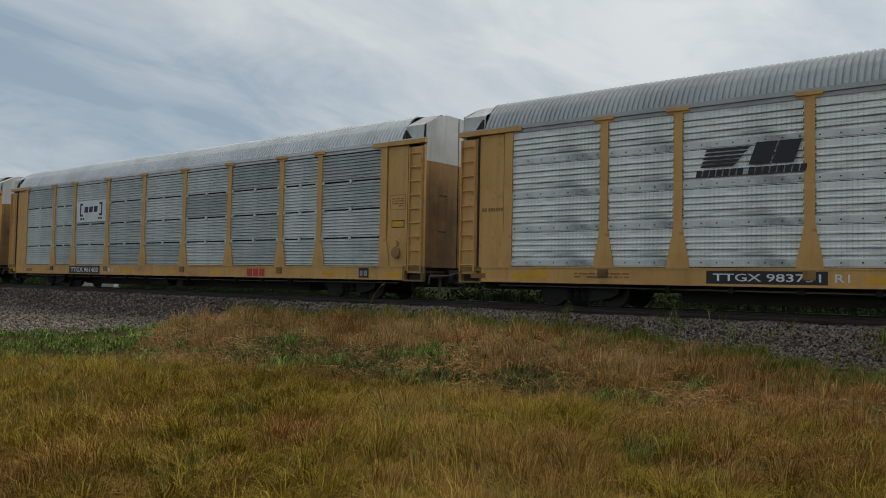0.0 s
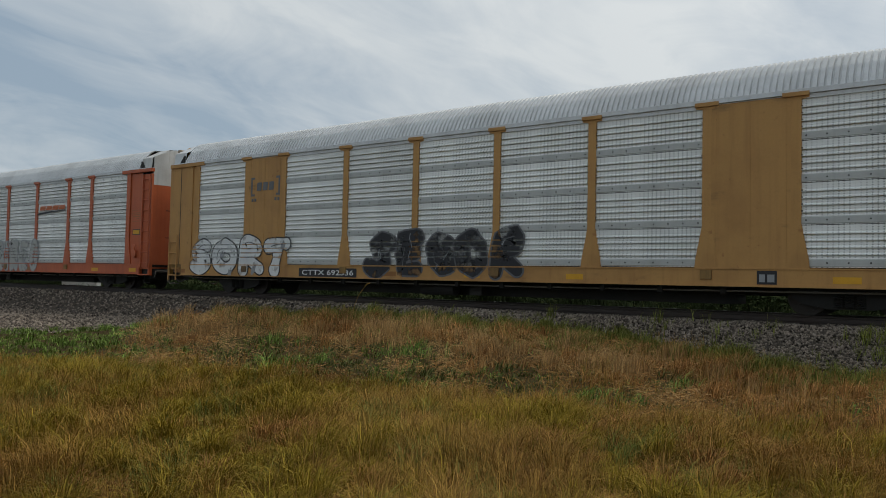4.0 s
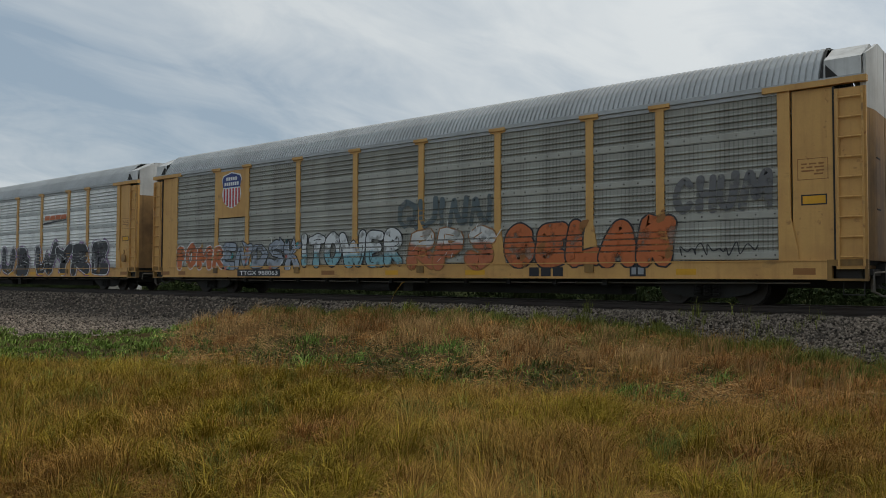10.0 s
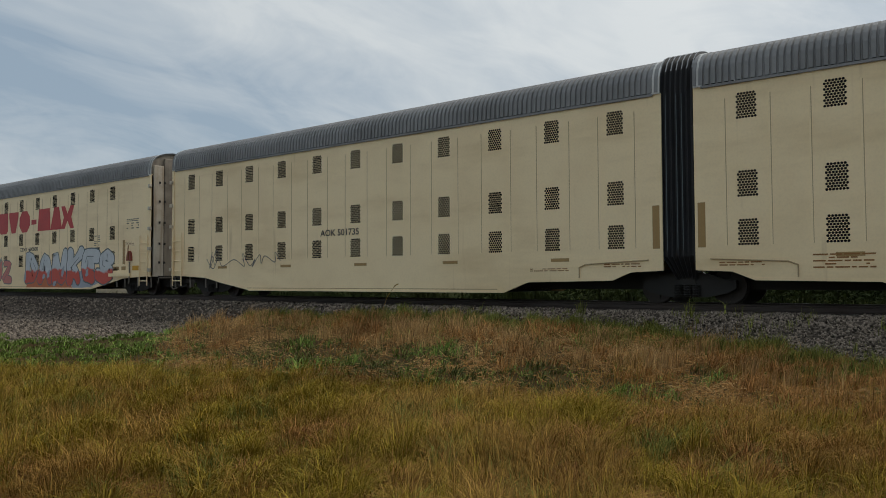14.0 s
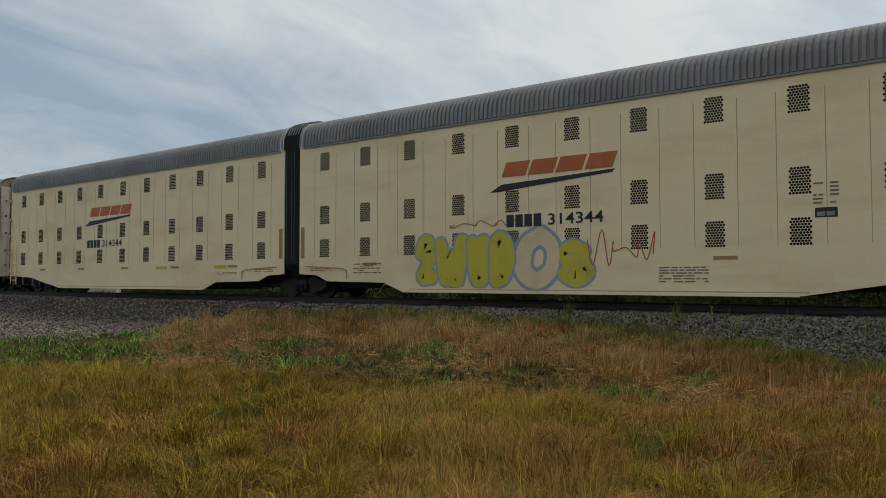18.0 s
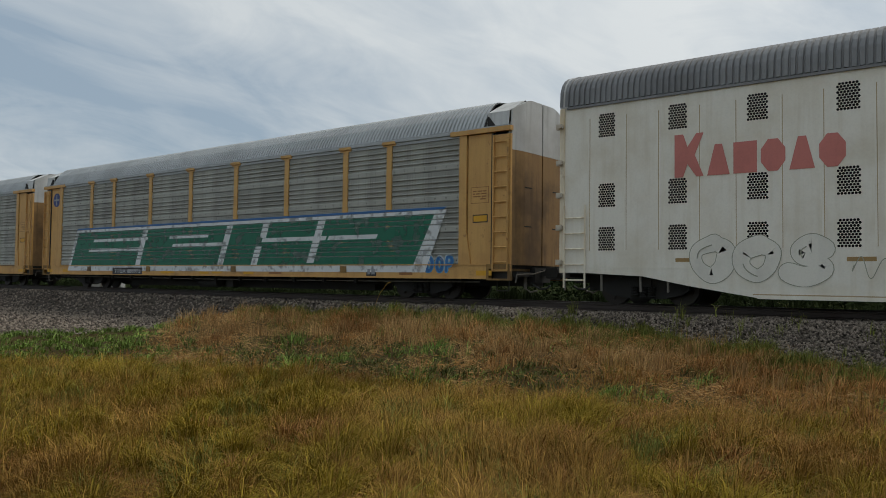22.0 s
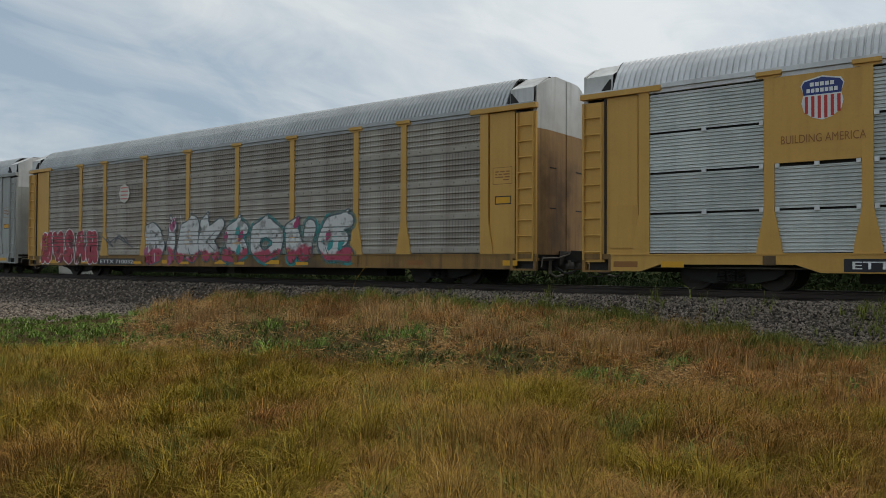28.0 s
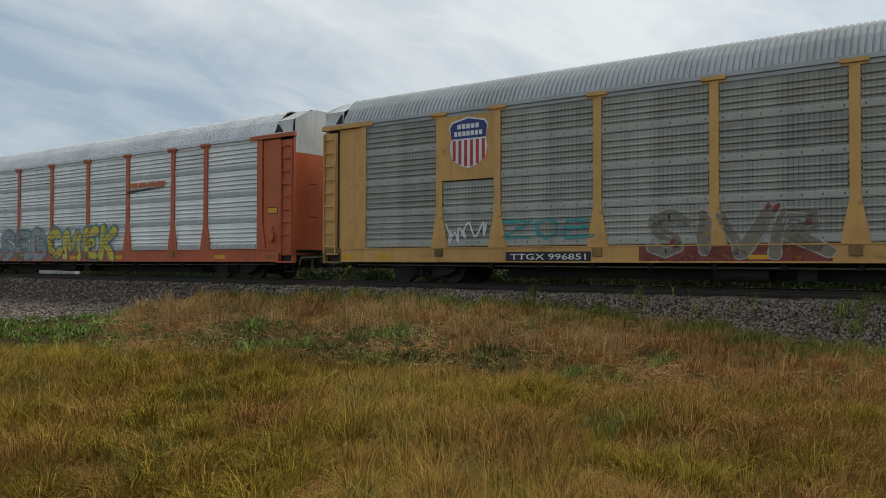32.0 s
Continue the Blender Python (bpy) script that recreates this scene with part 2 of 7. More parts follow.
CREAM = material("cream_railcar_paint", (0.93, 0.755, 0.47), 0.55, dirt=(0.76, 0.58, 0.33), amount=0.5, scale=0.35, bump=0.04, extra=hazed)
# brown of the thin lines beside ribs, along flanges and round the brake panel
GROOVE = material("brown_panel_seam", (0.50, 0.38, 0.22), 0.8, dirt=(0.30, 0.21, 0.11), amount=0.6)
# near-black for discs laid on the wall in place of shaded openings
HOLE = material("vent_hole_shade", (0.012, 0.012, 0.012), 0.95, spec=0.0, amount=0.1, grain=0.0, bump=0)
PALEDOOR = material("stained_pale_end_door", (0.60, 0.54, 0.44), 0.65, dirt=(0.24, 0.14, 0.06), amount=0.6, streak=0.6)
PALE = material("stained_white_railcar_paint", (0.86, 0.79, 0.63), 0.6, dirt=(0.56, 0.46, 0.31), amount=0.4, streak=0.3, extra=rusty)
CLEANER = material("washed_white_railcar_paint", (0.84, 0.80, 0.70), 0.6, dirt=(0.62, 0.54, 0.39), amount=0.55, streak=0.35)
DOORMET = material("stained_end_door_steel", (0.30, 0.255, 0.20), 0.7, 0.05, dirt=(0.06, 0.045, 0.035), amount=0.75, streak=0.75)
BLACKR = material("black_rubber_bellows", (0.022, 0.023, 0.026), 0.6, dirt=(0.05, 0.05, 0.05), amount=0.4)
# underframe grime; also the painted shade of gaps, slots and panel backing
UNDER = material("grimy_steel_and_gap_shade", (0.030, 0.029, 0.027), 0.8, dirt=(0.05, 0.042, 0.033), amount=0.5)
WHEELM = material("worn_wheel_steel", (0.045, 0.038, 0.033), 0.55, 0.5, dirt=(0.03, 0.025, 0.02), amount=0.5)
HOSE = material("rubber_hose", (0.05, 0.05, 0.05), 0.6, dirt=(0.1, 0.09, 0.08), amount=0.3)
PIPE = material("dusty_brake_pipe", (0.22, 0.20, 0.17), 0.6, 0.3, amount=0.4)
RAILM = material("rail_steel", (0.06, 0.047, 0.04), 0.6, 0.3, dirt=(0.05, 0.03, 0.022), amount=0.7)
TIEM = material("creosoted_timber", (0.075, 0.06, 0.048), 0.9, dirt=(0.14, 0.12, 0.10), amount=0.4, bump=0.5, bump_scale=12.0)
STONE = material("crushed_granite", (0.195, 0.160, 0.128), 0.9, dirt=(0.10, 0.078, 0.06), amount=0.5, spec=0.1, island=0.9, bump=0.2)
BEDM = material("ballast_bed_dust", (0.085, 0.07, 0.056), 0.95, spec=0.1, dirt=(0.05, 0.043, 0.038), amount=0.6, scale=2.0, grain=0.6, bump=1.0, bump_scale=14.0)
SOIL = material("thatch_and_soil", (0.072, 0.047, 0.018), 0.95, spec=0.05, dirt=(0.045, 0.042, 0.016), amount=0.7, scale=0.5, grain=0.6, bump=1.0, bump_scale=9.0)
PASTURE = material("far_pasture", (0.03, 0.034, 0.015), 0.95, spec=0.0, dirt=(0.028, 0.036, 0.014), amount=0.8, scale=0.05, grain=0.4, bump=0)
CONCRETE = material("pale_concrete", (0.52, 0.52, 0.5), 0.8, amount=0.3)
LEAF = material("hedge_leaves", (0.026, 0.038, 0.014), 0.8, spec=0.02, dirt=(0.013, 0.021, 0.008), amount=0.6, scale=0.8, island=0.4, bump=0)
BARK = material("grey_bark", (0.12, 0.10, 0.08), 0.9, amount=0.4)


def blade_material(name, color, other, island=0.6):
    return material(name, color, 0.8, dirt=other, amount=0.75, scale=0.55, grain=0.0, bump=0, island=island, spec=0.05)


G_FIELD = blade_material("yellow_green_grass", (0.288, 0.207, 0.027), (0.162, 0.115, 0.019))
G_STRAW = blade_material("straw_grass", (0.355, 0.216, 0.054), (0.20, 0.103, 0.026))
G_TAN = blade_material("tan_matted_straw", (0.45, 0.285, 0.12), (0.26, 0.142, 0.056))
G_RUST = blade_material("rusty_dry_grass", (0.36, 0.185, 0.062), (0.18, 0.082, 0.03))
G_DARK = blade_material("dark_green_grass", (0.098, 0.118, 0.036), (0.13, 0.118, 0.04))
G_LUSH = blade_material("lush_green_grass", (0.165, 0.245, 0.055), (0.115, 0.15, 0.035))
G_OLIVE = blade_material("olive_grass", (0.185, 0.195, 0.045), (0.13, 0.14, 0.032))
G_WEED = blade_material("dark_weed_leaves", (0.026, 0.038, 0.014), (0.014, 0.022, 0.008))


def two_tone(low, z, soft):
    """A second colour sprayed over the lower part of the letters, with an uneven edge."""

    def add(nodes, links, tc, col, mix, ramp, tex):
        sep = nodes.new("ShaderNodeSeparateXYZ")
        links.new(tc.outputs["Object"], sep.inputs[0])
        shift = nodes.new("ShaderNodeMath")
        shift.operation = "MULTIPLY_ADD"
        links.new(tex(1.1, 3.0), shift.inputs[0])
        shift.inputs[1].default_value = soft
        links.new(sep.outputs["Z"], shift.inputs[2])
        return mix(low, col, ramp(shift.outputs[0], z + 0.5 * soft - 0.06, z + 0.5 * soft + 0.06))

    return add


def spray(name, color, rough=0.5, ribbed=False):
    """Thin sprayed paint, worn through in flecks; on pressed panels it misses the deep sides of the ribs."""
    m = material("spray_" + name, color, rough, dirt=tuple(c * 0.6 for c in color), amount=0.35, scale=1.2, streak=0.15, grain=0.1, bump=0,
                 extra=two_tone(*TWO_TONE[name.replace("_on_ribs", "")]) if name.replace("_on_ribs", "") in TWO_TONE else None)
    nodes, links = m.node_tree.nodes, m.node_tree.links

    def calc(op, a, b=0.0):
        n = nodes.new("ShaderNodeMath")
        n.operation = op
        for k, v in enumerate((a, b)):
            if isinstance(v, float):
                n.inputs[k].default_value = v
            else:
                links.new(v, n.inputs[k])
        return n.outputs[0]

    if ribbed:
        tc = nodes.new("ShaderNodeTexCoord")
        sep = nodes.new("ShaderNodeSeparateXYZ")
        links.new(tc.outputs["Object"], sep.inputs[0])
        noise_tex = nodes.new("ShaderNodeTexNoise")
        noise_tex.inputs["Scale"].default_value, noise_tex.inputs["Detail"].default_value = 3.5, 6.0
        links.new(tc.outputs["Object"], noise_tex.inputs["Vector"])
        worn = nodes.new("ShaderNodeMapRange")
        worn.inputs["From Min"].default_value, worn.inputs["From Max"].default_value, worn.inputs["To Min"].default_value = 0.34, 0.48, 0.35
        links.new(noise_tex.outputs["Fac"], worn.inputs[0])
        tier = calc("FLOORED_MODULO", calc("SUBTRACT", sep.outputs["Z"], 1.26), 0.915)
        turn = calc("FRACT", calc("DIVIDE", calc("SUBTRACT", tier, 0.2), 0.15075))
        slit = calc("MULTIPLY", calc("GREATER_THAN", turn, 0.13), calc("LESS_THAN", turn, 0.42))
        slit = calc("MULTIPLY", slit, calc("MULTIPLY", calc("GREATER_THAN", tier, 0.2), calc("LESS_THAN", tier, 0.8)))
        slit = calc("MULTIPLY", slit, calc("GREATER_THAN", sep.outputs["Z"], 1.26))
        links.new(calc("MULTIPLY", worn.outputs[0], calc("SUBTRACT", 1.0, calc("MULTIPLY", slit, 0.7))), nodes["Principled BSDF"].inputs["Alpha"])
    return m


def banded(nodes, links, tc, col, mix, ramp, tex):
    """Silver above, a straight grey band below."""
    sep = nodes.new("ShaderNodeSeparateXYZ")
    links.new(tc.outputs["Object"], sep.inputs[0])
    return mix((0.20, 0.21, 0.215), col, ramp(sep.outputs["Z"], 1.04, 1.06))


RIBBED = {}
MISTS = {}


def mist(name):
    """A thin overspray that lets the panel through unevenly."""
    if name not in MISTS:
        m = spray(name + "_mist", INK_COLOURS[name])
        nodes, links = m.node_tree.nodes, m.node_tree.links
        tc, tx, mr = nodes.new("ShaderNodeTexCoord"), nodes.new("ShaderNodeTexNoise"), nodes.new("ShaderNodeMapRange")
        tx.inputs["Scale"].default_value, tx.inputs["Detail"].default_value = 2.2, 7.0
        links.new(tc.outputs["Object"], tx.inputs["Vector"])
        links.new(tx.outputs["Fac"], mr.inputs[0])
        mr.inputs["From Min"].default_value, mr.inputs["From Max"].default_value = 0.36, 0.66
        mr.inputs["To Min"].default_value, mr.inputs["To Max"].default_value = 0.05, 0.9
        links.new(mr.outputs[0], nodes["Principled BSDF"].inputs["Alpha"])
        MISTS[name] = m
    return MISTS[name]



def panel_ink(name):
    if name not in RIBBED:
        RIBBED[name] = spray(name + "_on_ribs", INK_COLOURS[name], 0.5, True)
    return RIBBED[name]


# lower colour, height where it begins, raggedness
TWO_TONE = dict(tealblue=((0.04, 0.24, 0.42), 1.30, 0.15), whitesky=((0.22, 0.42, 0.47), 1.65, 0.5), whiteorange=((0.46, 0.13, 0.05), 1.85, 0.5),
                silverred=((0.55, 0.07, 0.04), 1.35, 0.9), whitered=((0.42, 0.05, 0.10), 1.25, 1.1), whitegold=((0.52, 0.33, 0.09), 1.30, 0.5))
INK_COLOURS = dict(
    tealblue=(0.05, 0.36, 0.36), whitesky=(0.70, 0.72, 0.72), whiteorange=(0.66, 0.66, 0.64), silverred=(0.55, 0.58, 0.60), whitered=(0.66, 0.66, 0.64), whitegold=(0.62, 0.61, 0.56),
    crimson=(0.40, 0.045, 0.07), lilac=(0.50, 0.47, 0.50), azure=(0.035, 0.17, 0.25),
    black=(0.022, 0.022, 0.026), white=(0.72, 0.73, 0.72), grey=(0.30, 0.31, 0.32), blue=(0.035, 0.14, 0.36), sky=(0.06, 0.30, 0.55),
    teal=(0.05, 0.33, 0.32), green=(0.015, 0.15, 0.085), yellow=(0.62, 0.52, 0.05), orange=(0.52, 0.14, 0.04), red=(0.50, 0.045, 0.04),
    pink=(0.42, 0.12, 0.22), magenta=(0.38, 0.05, 0.14), purple=(0.26, 0.13, 0.30), tan=(0.38, 0.24, 0.09), maroon=(0.15, 0.02, 0.04),
    navy=(0.03, 0.05, 0.20), deepblue=(0.024, 0.11, 0.30), taupe=(0.22, 0.19, 0.14), cream=(0.80, 0.63, 0.37), steel=(0.33, 0.37, 0.43), chalk=(0.62, 0.60, 0.53), washed=(0.80, 0.765, 0.67), smoke=(0.14, 0.14, 0.145), lime=(0.35, 0.38, 0.08), lemon=(0.62, 0.52, 0.12), mud=(0.24, 0.25, 0.20), faint=(0.40, 0.40, 0.37),
    amber=(0.70, 0.36, 0.02), rust=(0.30, 0.13, 0.035), brickpink=(0.36, 0.13, 0.17), fadedred=(0.60, 0.20, 0.165), slate=(0.10, 0.13, 0.14), brick=(0.22, 0.05, 0.035), ghost=(0.37, 0.36, 0.32), oldyellow=(0.40, 0.35, 0.12), bone=(0.74, 0.68, 0.54), khaki=(0.36, 0.36, 0.27))
INK = {n: spray(n, c) for n, c in INK_COLOURS.items()}
INK["twotone"] = material("spray_silver_over_grey", (0.72, 0.73, 0.72), 0.5, dirt=(0.45, 0.45, 0.45), amount=0.35, scale=1.2, streak=0.15, bump=0, extra=banded)

# ---- mesh helpers ----


def box(bm, x0, x1, y0, y1, z0, z1):
    v = [bm.verts.new(p) for p in ((x0, y0, z0), (x1, y0, z0), (x1, y1, z0), (x0, y1, z0), (x0, y0, z1), (x1, y0, z1), (x1, y1, z1), (x0, y1, z1))]
    for f in ((0, 3, 2, 1), (4, 5, 6, 7), (0, 1, 5, 4), (1, 2, 6, 5), (2, 3, 7, 6), (3, 0, 4, 7)):
        bm.faces.new([v[i] for i in f])
    return bm


def prism(bm, outline, y0, y1):
    """An outline in x and z, given counter-clockwise as seen from the front (-y), with thickness from y0 to y1."""
    a = [bm.verts.new((x, y0, z)) for x, z in outline]
    b = [bm.verts.new((x, y1, z)) for x, z in outline]
    bm.faces.new(a)
    bm.faces.new(b[::-1])
    n = len(outline)
    for i in range(n):
        j = (i + 1) % n
        bm.faces.new((a[j], a[i], b[i], b[j]))
    return bm


def sweep(bm, profile, xs, closed=False):
    """A profile in y and z drawn along x; profile may be a function of the index along x."""
    rings = []
    for i, x in enumerate(xs):
        rings.append([bm.verts.new((x, y, z)) for y, z in (profile(i) if callable(profile) else profile)])
    n = len(rings[0])
    for r, q in zip(rings, rings[1:]):
        for k in range(n if closed else n - 1):
            j = (k + 1) % n
            bm.faces.new((r[k], q[k], q[j], r[j]))
    if closed:
        bm.faces.new(rings[0])
        bm.faces.new(rings[-1][::-1])
    return bm


def rod(bm, a, b, r, sides=6):
    a, b = Vector(a), Vector(b)
    d = (b - a).normalized()
    u = d.orthogonal().normalized()
    w = d.cross(u)
    ra = [bm.verts.new(a + r * (math.cos(t) * u + math.sin(t) * w)) for t in (math.tau * k / sides for k in range(sides))]
    rb = [bm.verts.new(b + r * (math.cos(t) * u + math.sin(t) * w)) for t in (math.tau * k / sides for k in range(sides))]
    for k in range(sides):
        j = (k + 1) % sides
        bm.faces.new((ra[k], ra[j], rb[j], rb[k]))
    bm.faces.new(ra[::-1])
    bm.faces.new(rb)
    return bm


def tube(bm, pts, r, sides=6):
    for a, b in zip(pts, pts[1:]):
        rod(bm, a, b, r, sides)
    return bm


def disc(bm, cx, cz, r, y0, y1, sides=20):
    return prism(bm, [(cx + r * math.cos(math.tau * k / sides), cz + r * math.sin(math.tau * k / sides)) for k in range(sides)], y0, y1)


MESHES = {}


def finish(bm, name, mat, smooth=False):
    me = bpy.data.meshes.new(name)
    bm.to_mesh(me)
    bm.free()
    me.materials.append(mat)
    if smooth:
        me.polygons.foreach_set("use_smooth", [True] * len(me.polygons))
    return me


def put(name, me, parent=None, loc=(0, 0, 0), label="", turn=None):
    ob = new(name, me)
    ob.parent = parent
    ob.location = loc
    if turn:
        ob.rotation_euler = turn
    return tagged(ob, label)


def part(name, bm, mat, parent=None, label="", loc=(0, 0, 0), smooth=False):
    return put(name, finish(bm, name, mat, smooth), parent, loc, label)


def shared(key, build, name, mat, parent, loc=(0, 0, 0), label="", smooth=False, turn=None):
    """A part whose mesh is built once for all the parts alike."""
    k = (key, mat.name)
    if k not in MESHES:
        bm = bmesh.new()
        build(bm)
        MESHES[k] = finish(bm, name, mat, smooth)
    return put(name, MESHES[k], parent, loc, label, turn)


def arrays_mesh(name, verts, faces, mat):
    """A large mesh of triangles from arrays."""
    me = bpy.data.meshes.new(name)
    verts, faces = np.asarray(verts, np.float32), np.asarray(faces, np.int32)
    me.vertices.add(len(verts))
    me.vertices.foreach_set("co", verts.ravel())
    me.loops.add(faces.size)
    me.loops.foreach_set("vertex_index", faces.ravel())
    me.polygons.add(len(faces))
    k = faces.shape[1]
    me.polygons.foreach_set("loop_start", np.arange(0, faces.size, k, dtype=np.int32))
    me.polygons.foreach_set("loop_total", np.full(len(faces), k, np.int32))
    me.update(calc_edges=True)
    me.validate()
    me.materials.append(mat)
    return me


# ---- lettering and painted shapes on the car sides ----
FACE = -1.606


def letters(body, x0, x1, z0, z1, y, bold=0.0, slant=0.0, wobble=0.0, seed=0):
    """The words as a thin flat mesh that fills the given box on a side that faces -y."""
    cu = bpy.data.curves.new("text", "FONT")
    cu.body, cu.size, cu.extrude, cu.offset, cu.resolution_u = body, 1.0, 0.0, bold, 3
    tmp = bpy.data.objects.new("text", cu)
    me = bpy.data.meshes.new_from_object(tmp)
    bpy.data.objects.remove(tmp)
    co = np.empty(len(me.vertices) * 3, np.float32)
    me.vertices.foreach_get("co", co)
    co = co.reshape(-1, 3)
    x, z = co[:, 0].copy(), co[:, 1].copy()
    lo, hi = x.min() + 2 * bold * 0, x.max()
    zl, zh = z.min(), z.max()
    u, w = (x - lo) / (hi - lo), (z - zl) / (zh - zl)
    x = x0 + u * (x1 - x0) + slant * (w - 0.5) * (z1 - z0)
    z = z0 + w * (z1 - z0)
    if wobble:
        z += wobble * (z1 - z0) * (np.sin(x * 2.3 + seed) * 0.5 + np.sin(x * 5.1 + 2 * seed) * 0.35) * (0.3 + w)
        x += wobble * (z1 - z0) * np.sin(z * 4.0 + seed + u * 9) * 0.5
    out = np.stack([x, np.full_like(x, y), z], 1).astype(np.float32)
    me.vertices.foreach_set("co", out.ravel())
    me.update()
    return me


# pen paths of fat spray-can letters in a unit box
PENS = {
    "A": (((0.05, 0.0), (0.30, 0.75), (0.50, 1.0), (0.72, 0.75), (0.95, 0.0)), ((0.30, 0.36), (0.72, 0.36))), "B": (((0.15, 0.02), (0.15, 0.98), (0.70, 0.95), (0.78, 0.70), (0.30, 0.52), (0.90, 0.40), (0.80, 0.04), (0.15, 0.02)),),
    "C": (((0.92, 0.80), (0.60, 1.0), (0.16, 0.76), (0.10, 0.28), (0.50, 0.0), (0.95, 0.20)),), "D": (((0.14, 0.02), (0.16, 0.98), (0.66, 0.90), (0.92, 0.50), (0.64, 0.06), (0.14, 0.02)),),
    "E": (((0.92, 0.96), (0.22, 0.96), (0.12, 0.50), (0.20, 0.04), (0.95, 0.06)), ((0.18, 0.50), (0.76, 0.54))), "F": (((0.95, 0.94), (0.20, 0.98), (0.16, 0.0)), ((0.18, 0.52), (0.74, 0.54))),
    "G": (((0.90, 0.84), (0.55, 1.0), (0.14, 0.74), (0.12, 0.26), (0.50, 0.0), (0.90, 0.16), (0.90, 0.48), (0.55, 0.46)),), "H": (((0.12, 1.0), (0.16, 0.0)), ((0.86, 1.0), (0.90, 0.0)), ((0.16, 0.50), (0.88, 0.54))),
    "I": (((0.5, 0.98), (0.5, 0.02)),), "!": (((0.5, 1.0), (0.5, 0.36)), ((0.5, 0.08), (0.5, 0.03))), "K": (((0.14, 1.0), (0.16, 0.0)), ((0.95, 1.0), (0.30, 0.50), (0.98, 0.0))), "L": (((0.16, 1.0), (0.12, 0.10), (0.30, 0.03), (0.95, 0.08)),),
    "M": (((0.05, 0.0), (0.14, 0.95), (0.28, 0.95), (0.50, 0.30), (0.72, 0.95), (0.86, 0.95), (0.96, 0.0)),), "N": (((0.10, 0.0), (0.13, 0.95), (0.28, 0.92), (0.72, 0.08), (0.88, 0.06), (0.90, 1.0)),),
    "O": (((0.50, 1.0), (0.14, 0.76), (0.12, 0.26), (0.50, 0.0), (0.88, 0.26), (0.86, 0.76), (0.50, 1.0)),), "P": (((0.15, 0.0), (0.16, 0.98), (0.74, 0.95), (0.86, 0.66), (0.60, 0.44), (0.18, 0.46)),),
    "R": (((0.14, 0.0), (0.16, 0.98), (0.72, 0.95), (0.82, 0.68), (0.34, 0.48), (0.95, 0.0)),), "S": (((0.90, 0.86), (0.55, 1.0), (0.16, 0.80), (0.28, 0.56), (0.74, 0.44), (0.86, 0.20), (0.46, 0.0), (0.08, 0.14)),),
    "T": (((0.02, 0.92), (0.50, 0.98), (0.98, 0.94)), ((0.52, 0.94), (0.46, 0.0))), "U": (((0.12, 1.0), (0.14, 0.28), (0.48, 0.0), (0.84, 0.26), (0.90, 1.0)),), "V": (((0.05, 1.0), (0.42, 0.04), (0.56, 0.04), (0.95, 1.0)),),
    "W": (((0.04, 1.0), (0.20, 0.06), (0.34, 0.06), (0.50, 0.66), (0.66, 0.06), (0.80, 0.06), (0.96, 1.0)),), "X": (((0.08, 1.0), (0.92, 0.0)), ((0.92, 1.0), (0.08, 0.0))), "Y": (((0.05, 1.0), (0.48, 0.48), (0.92, 1.0)), ((0.48, 0.50), (0.42, 0.0))),
    "Z": (((0.08, 0.95), (0.90, 0.96), (0.12, 0.06), (0.95, 0.05)),), "J": (((0.90, 1.0), (0.86, 0.30), (0.46, 0.0), (0.08, 0.22)),), "Q": (((0.50, 1.0), (0.14, 0.76), (0.12, 0.26), (0.50, 0.0), (0.88, 0.26), (0.86, 0.76), (0.50, 1.0)), ((0.6, 0.3), (1.0, -0.05))),
    "8": (((0.50, 0.54), (0.20, 0.78), (0.50, 1.0), (0.80, 0.78), (0.50, 0.54), (0.12, 0.26), (0.50, 0.0), (0.88, 0.26), (0.50, 0.54)),), "2": (((0.10, 0.76), (0.40, 1.0), (0.86, 0.78), (0.60, 0.42), (0.10, 0.06), (0.95, 0.05)),), ".": (((0.4, 0.18), (0.6, 0.22), (0.5, 0.30), (0.4, 0.18)),),
}


def curve_through(pts, per):
    """A smooth line through points."""
    raw = [pts[0], *pts, pts[-1]]
    out = []
    for p, q, r, t in zip(raw, raw[1:], raw[2:], raw[3:]):
        for k in range(per):
            f = k / per
            out.append([0.5 * (2 * q[i] + (r[i] - p[i]) * f + (2 * p[i] - 5 * q[i] + 4 * r[i] - t[i]) * f * f + (3 * q[i] - p[i] - 3 * r[i] + t[i]) * f ** 3) for i in (0, 1)])
    out.append(list(raw[-1]))
    return np.array(out)


def ribbon(P, r, up):
    """A flat band of half-width r along a line, with round ends; it rises a little along its way, so that it never lies in its own plane."""
    d = np.gradient(P, axis=0)
    d /= np.maximum(np.linalg.norm(d, axis=1), 1e-6)[:, None]
    nrm = np.stack([-d[:, 1], d[:, 0]], 1)
    r = np.broadcast_to(r, (len(P),))[:, None]
    rows = [np.stack([P + nrm * r, P - nrm * r], 1)]
    for at, sign in ((0, -1), (-1, 1)):
        cap = []
        for a in (0.5, 1.0, 1.35):
            q = P[at] + sign * d[at] * r[at] * math.sin(a)
            cap.append([q + nrm[at] * r[at] * math.cos(a), q - nrm[at] * r[at] * math.cos(a)])
        rows.append(np.array(cap[::-1] if at == 0 else cap))
    rows = np.concatenate([rows[1], rows[0], rows[2]])
    n = len(rows)
    V = np.concatenate([rows.reshape(-1, 2), np.repeat(np.linspace(0, 0.00025, n), 2)[:, None] + up], 1)
    k = np.arange(n - 1)[:, None] * 2
    return V, np.concatenate([k + [0, 1, 3], k + [0, 3, 2]], 1).reshape(-1, 3)


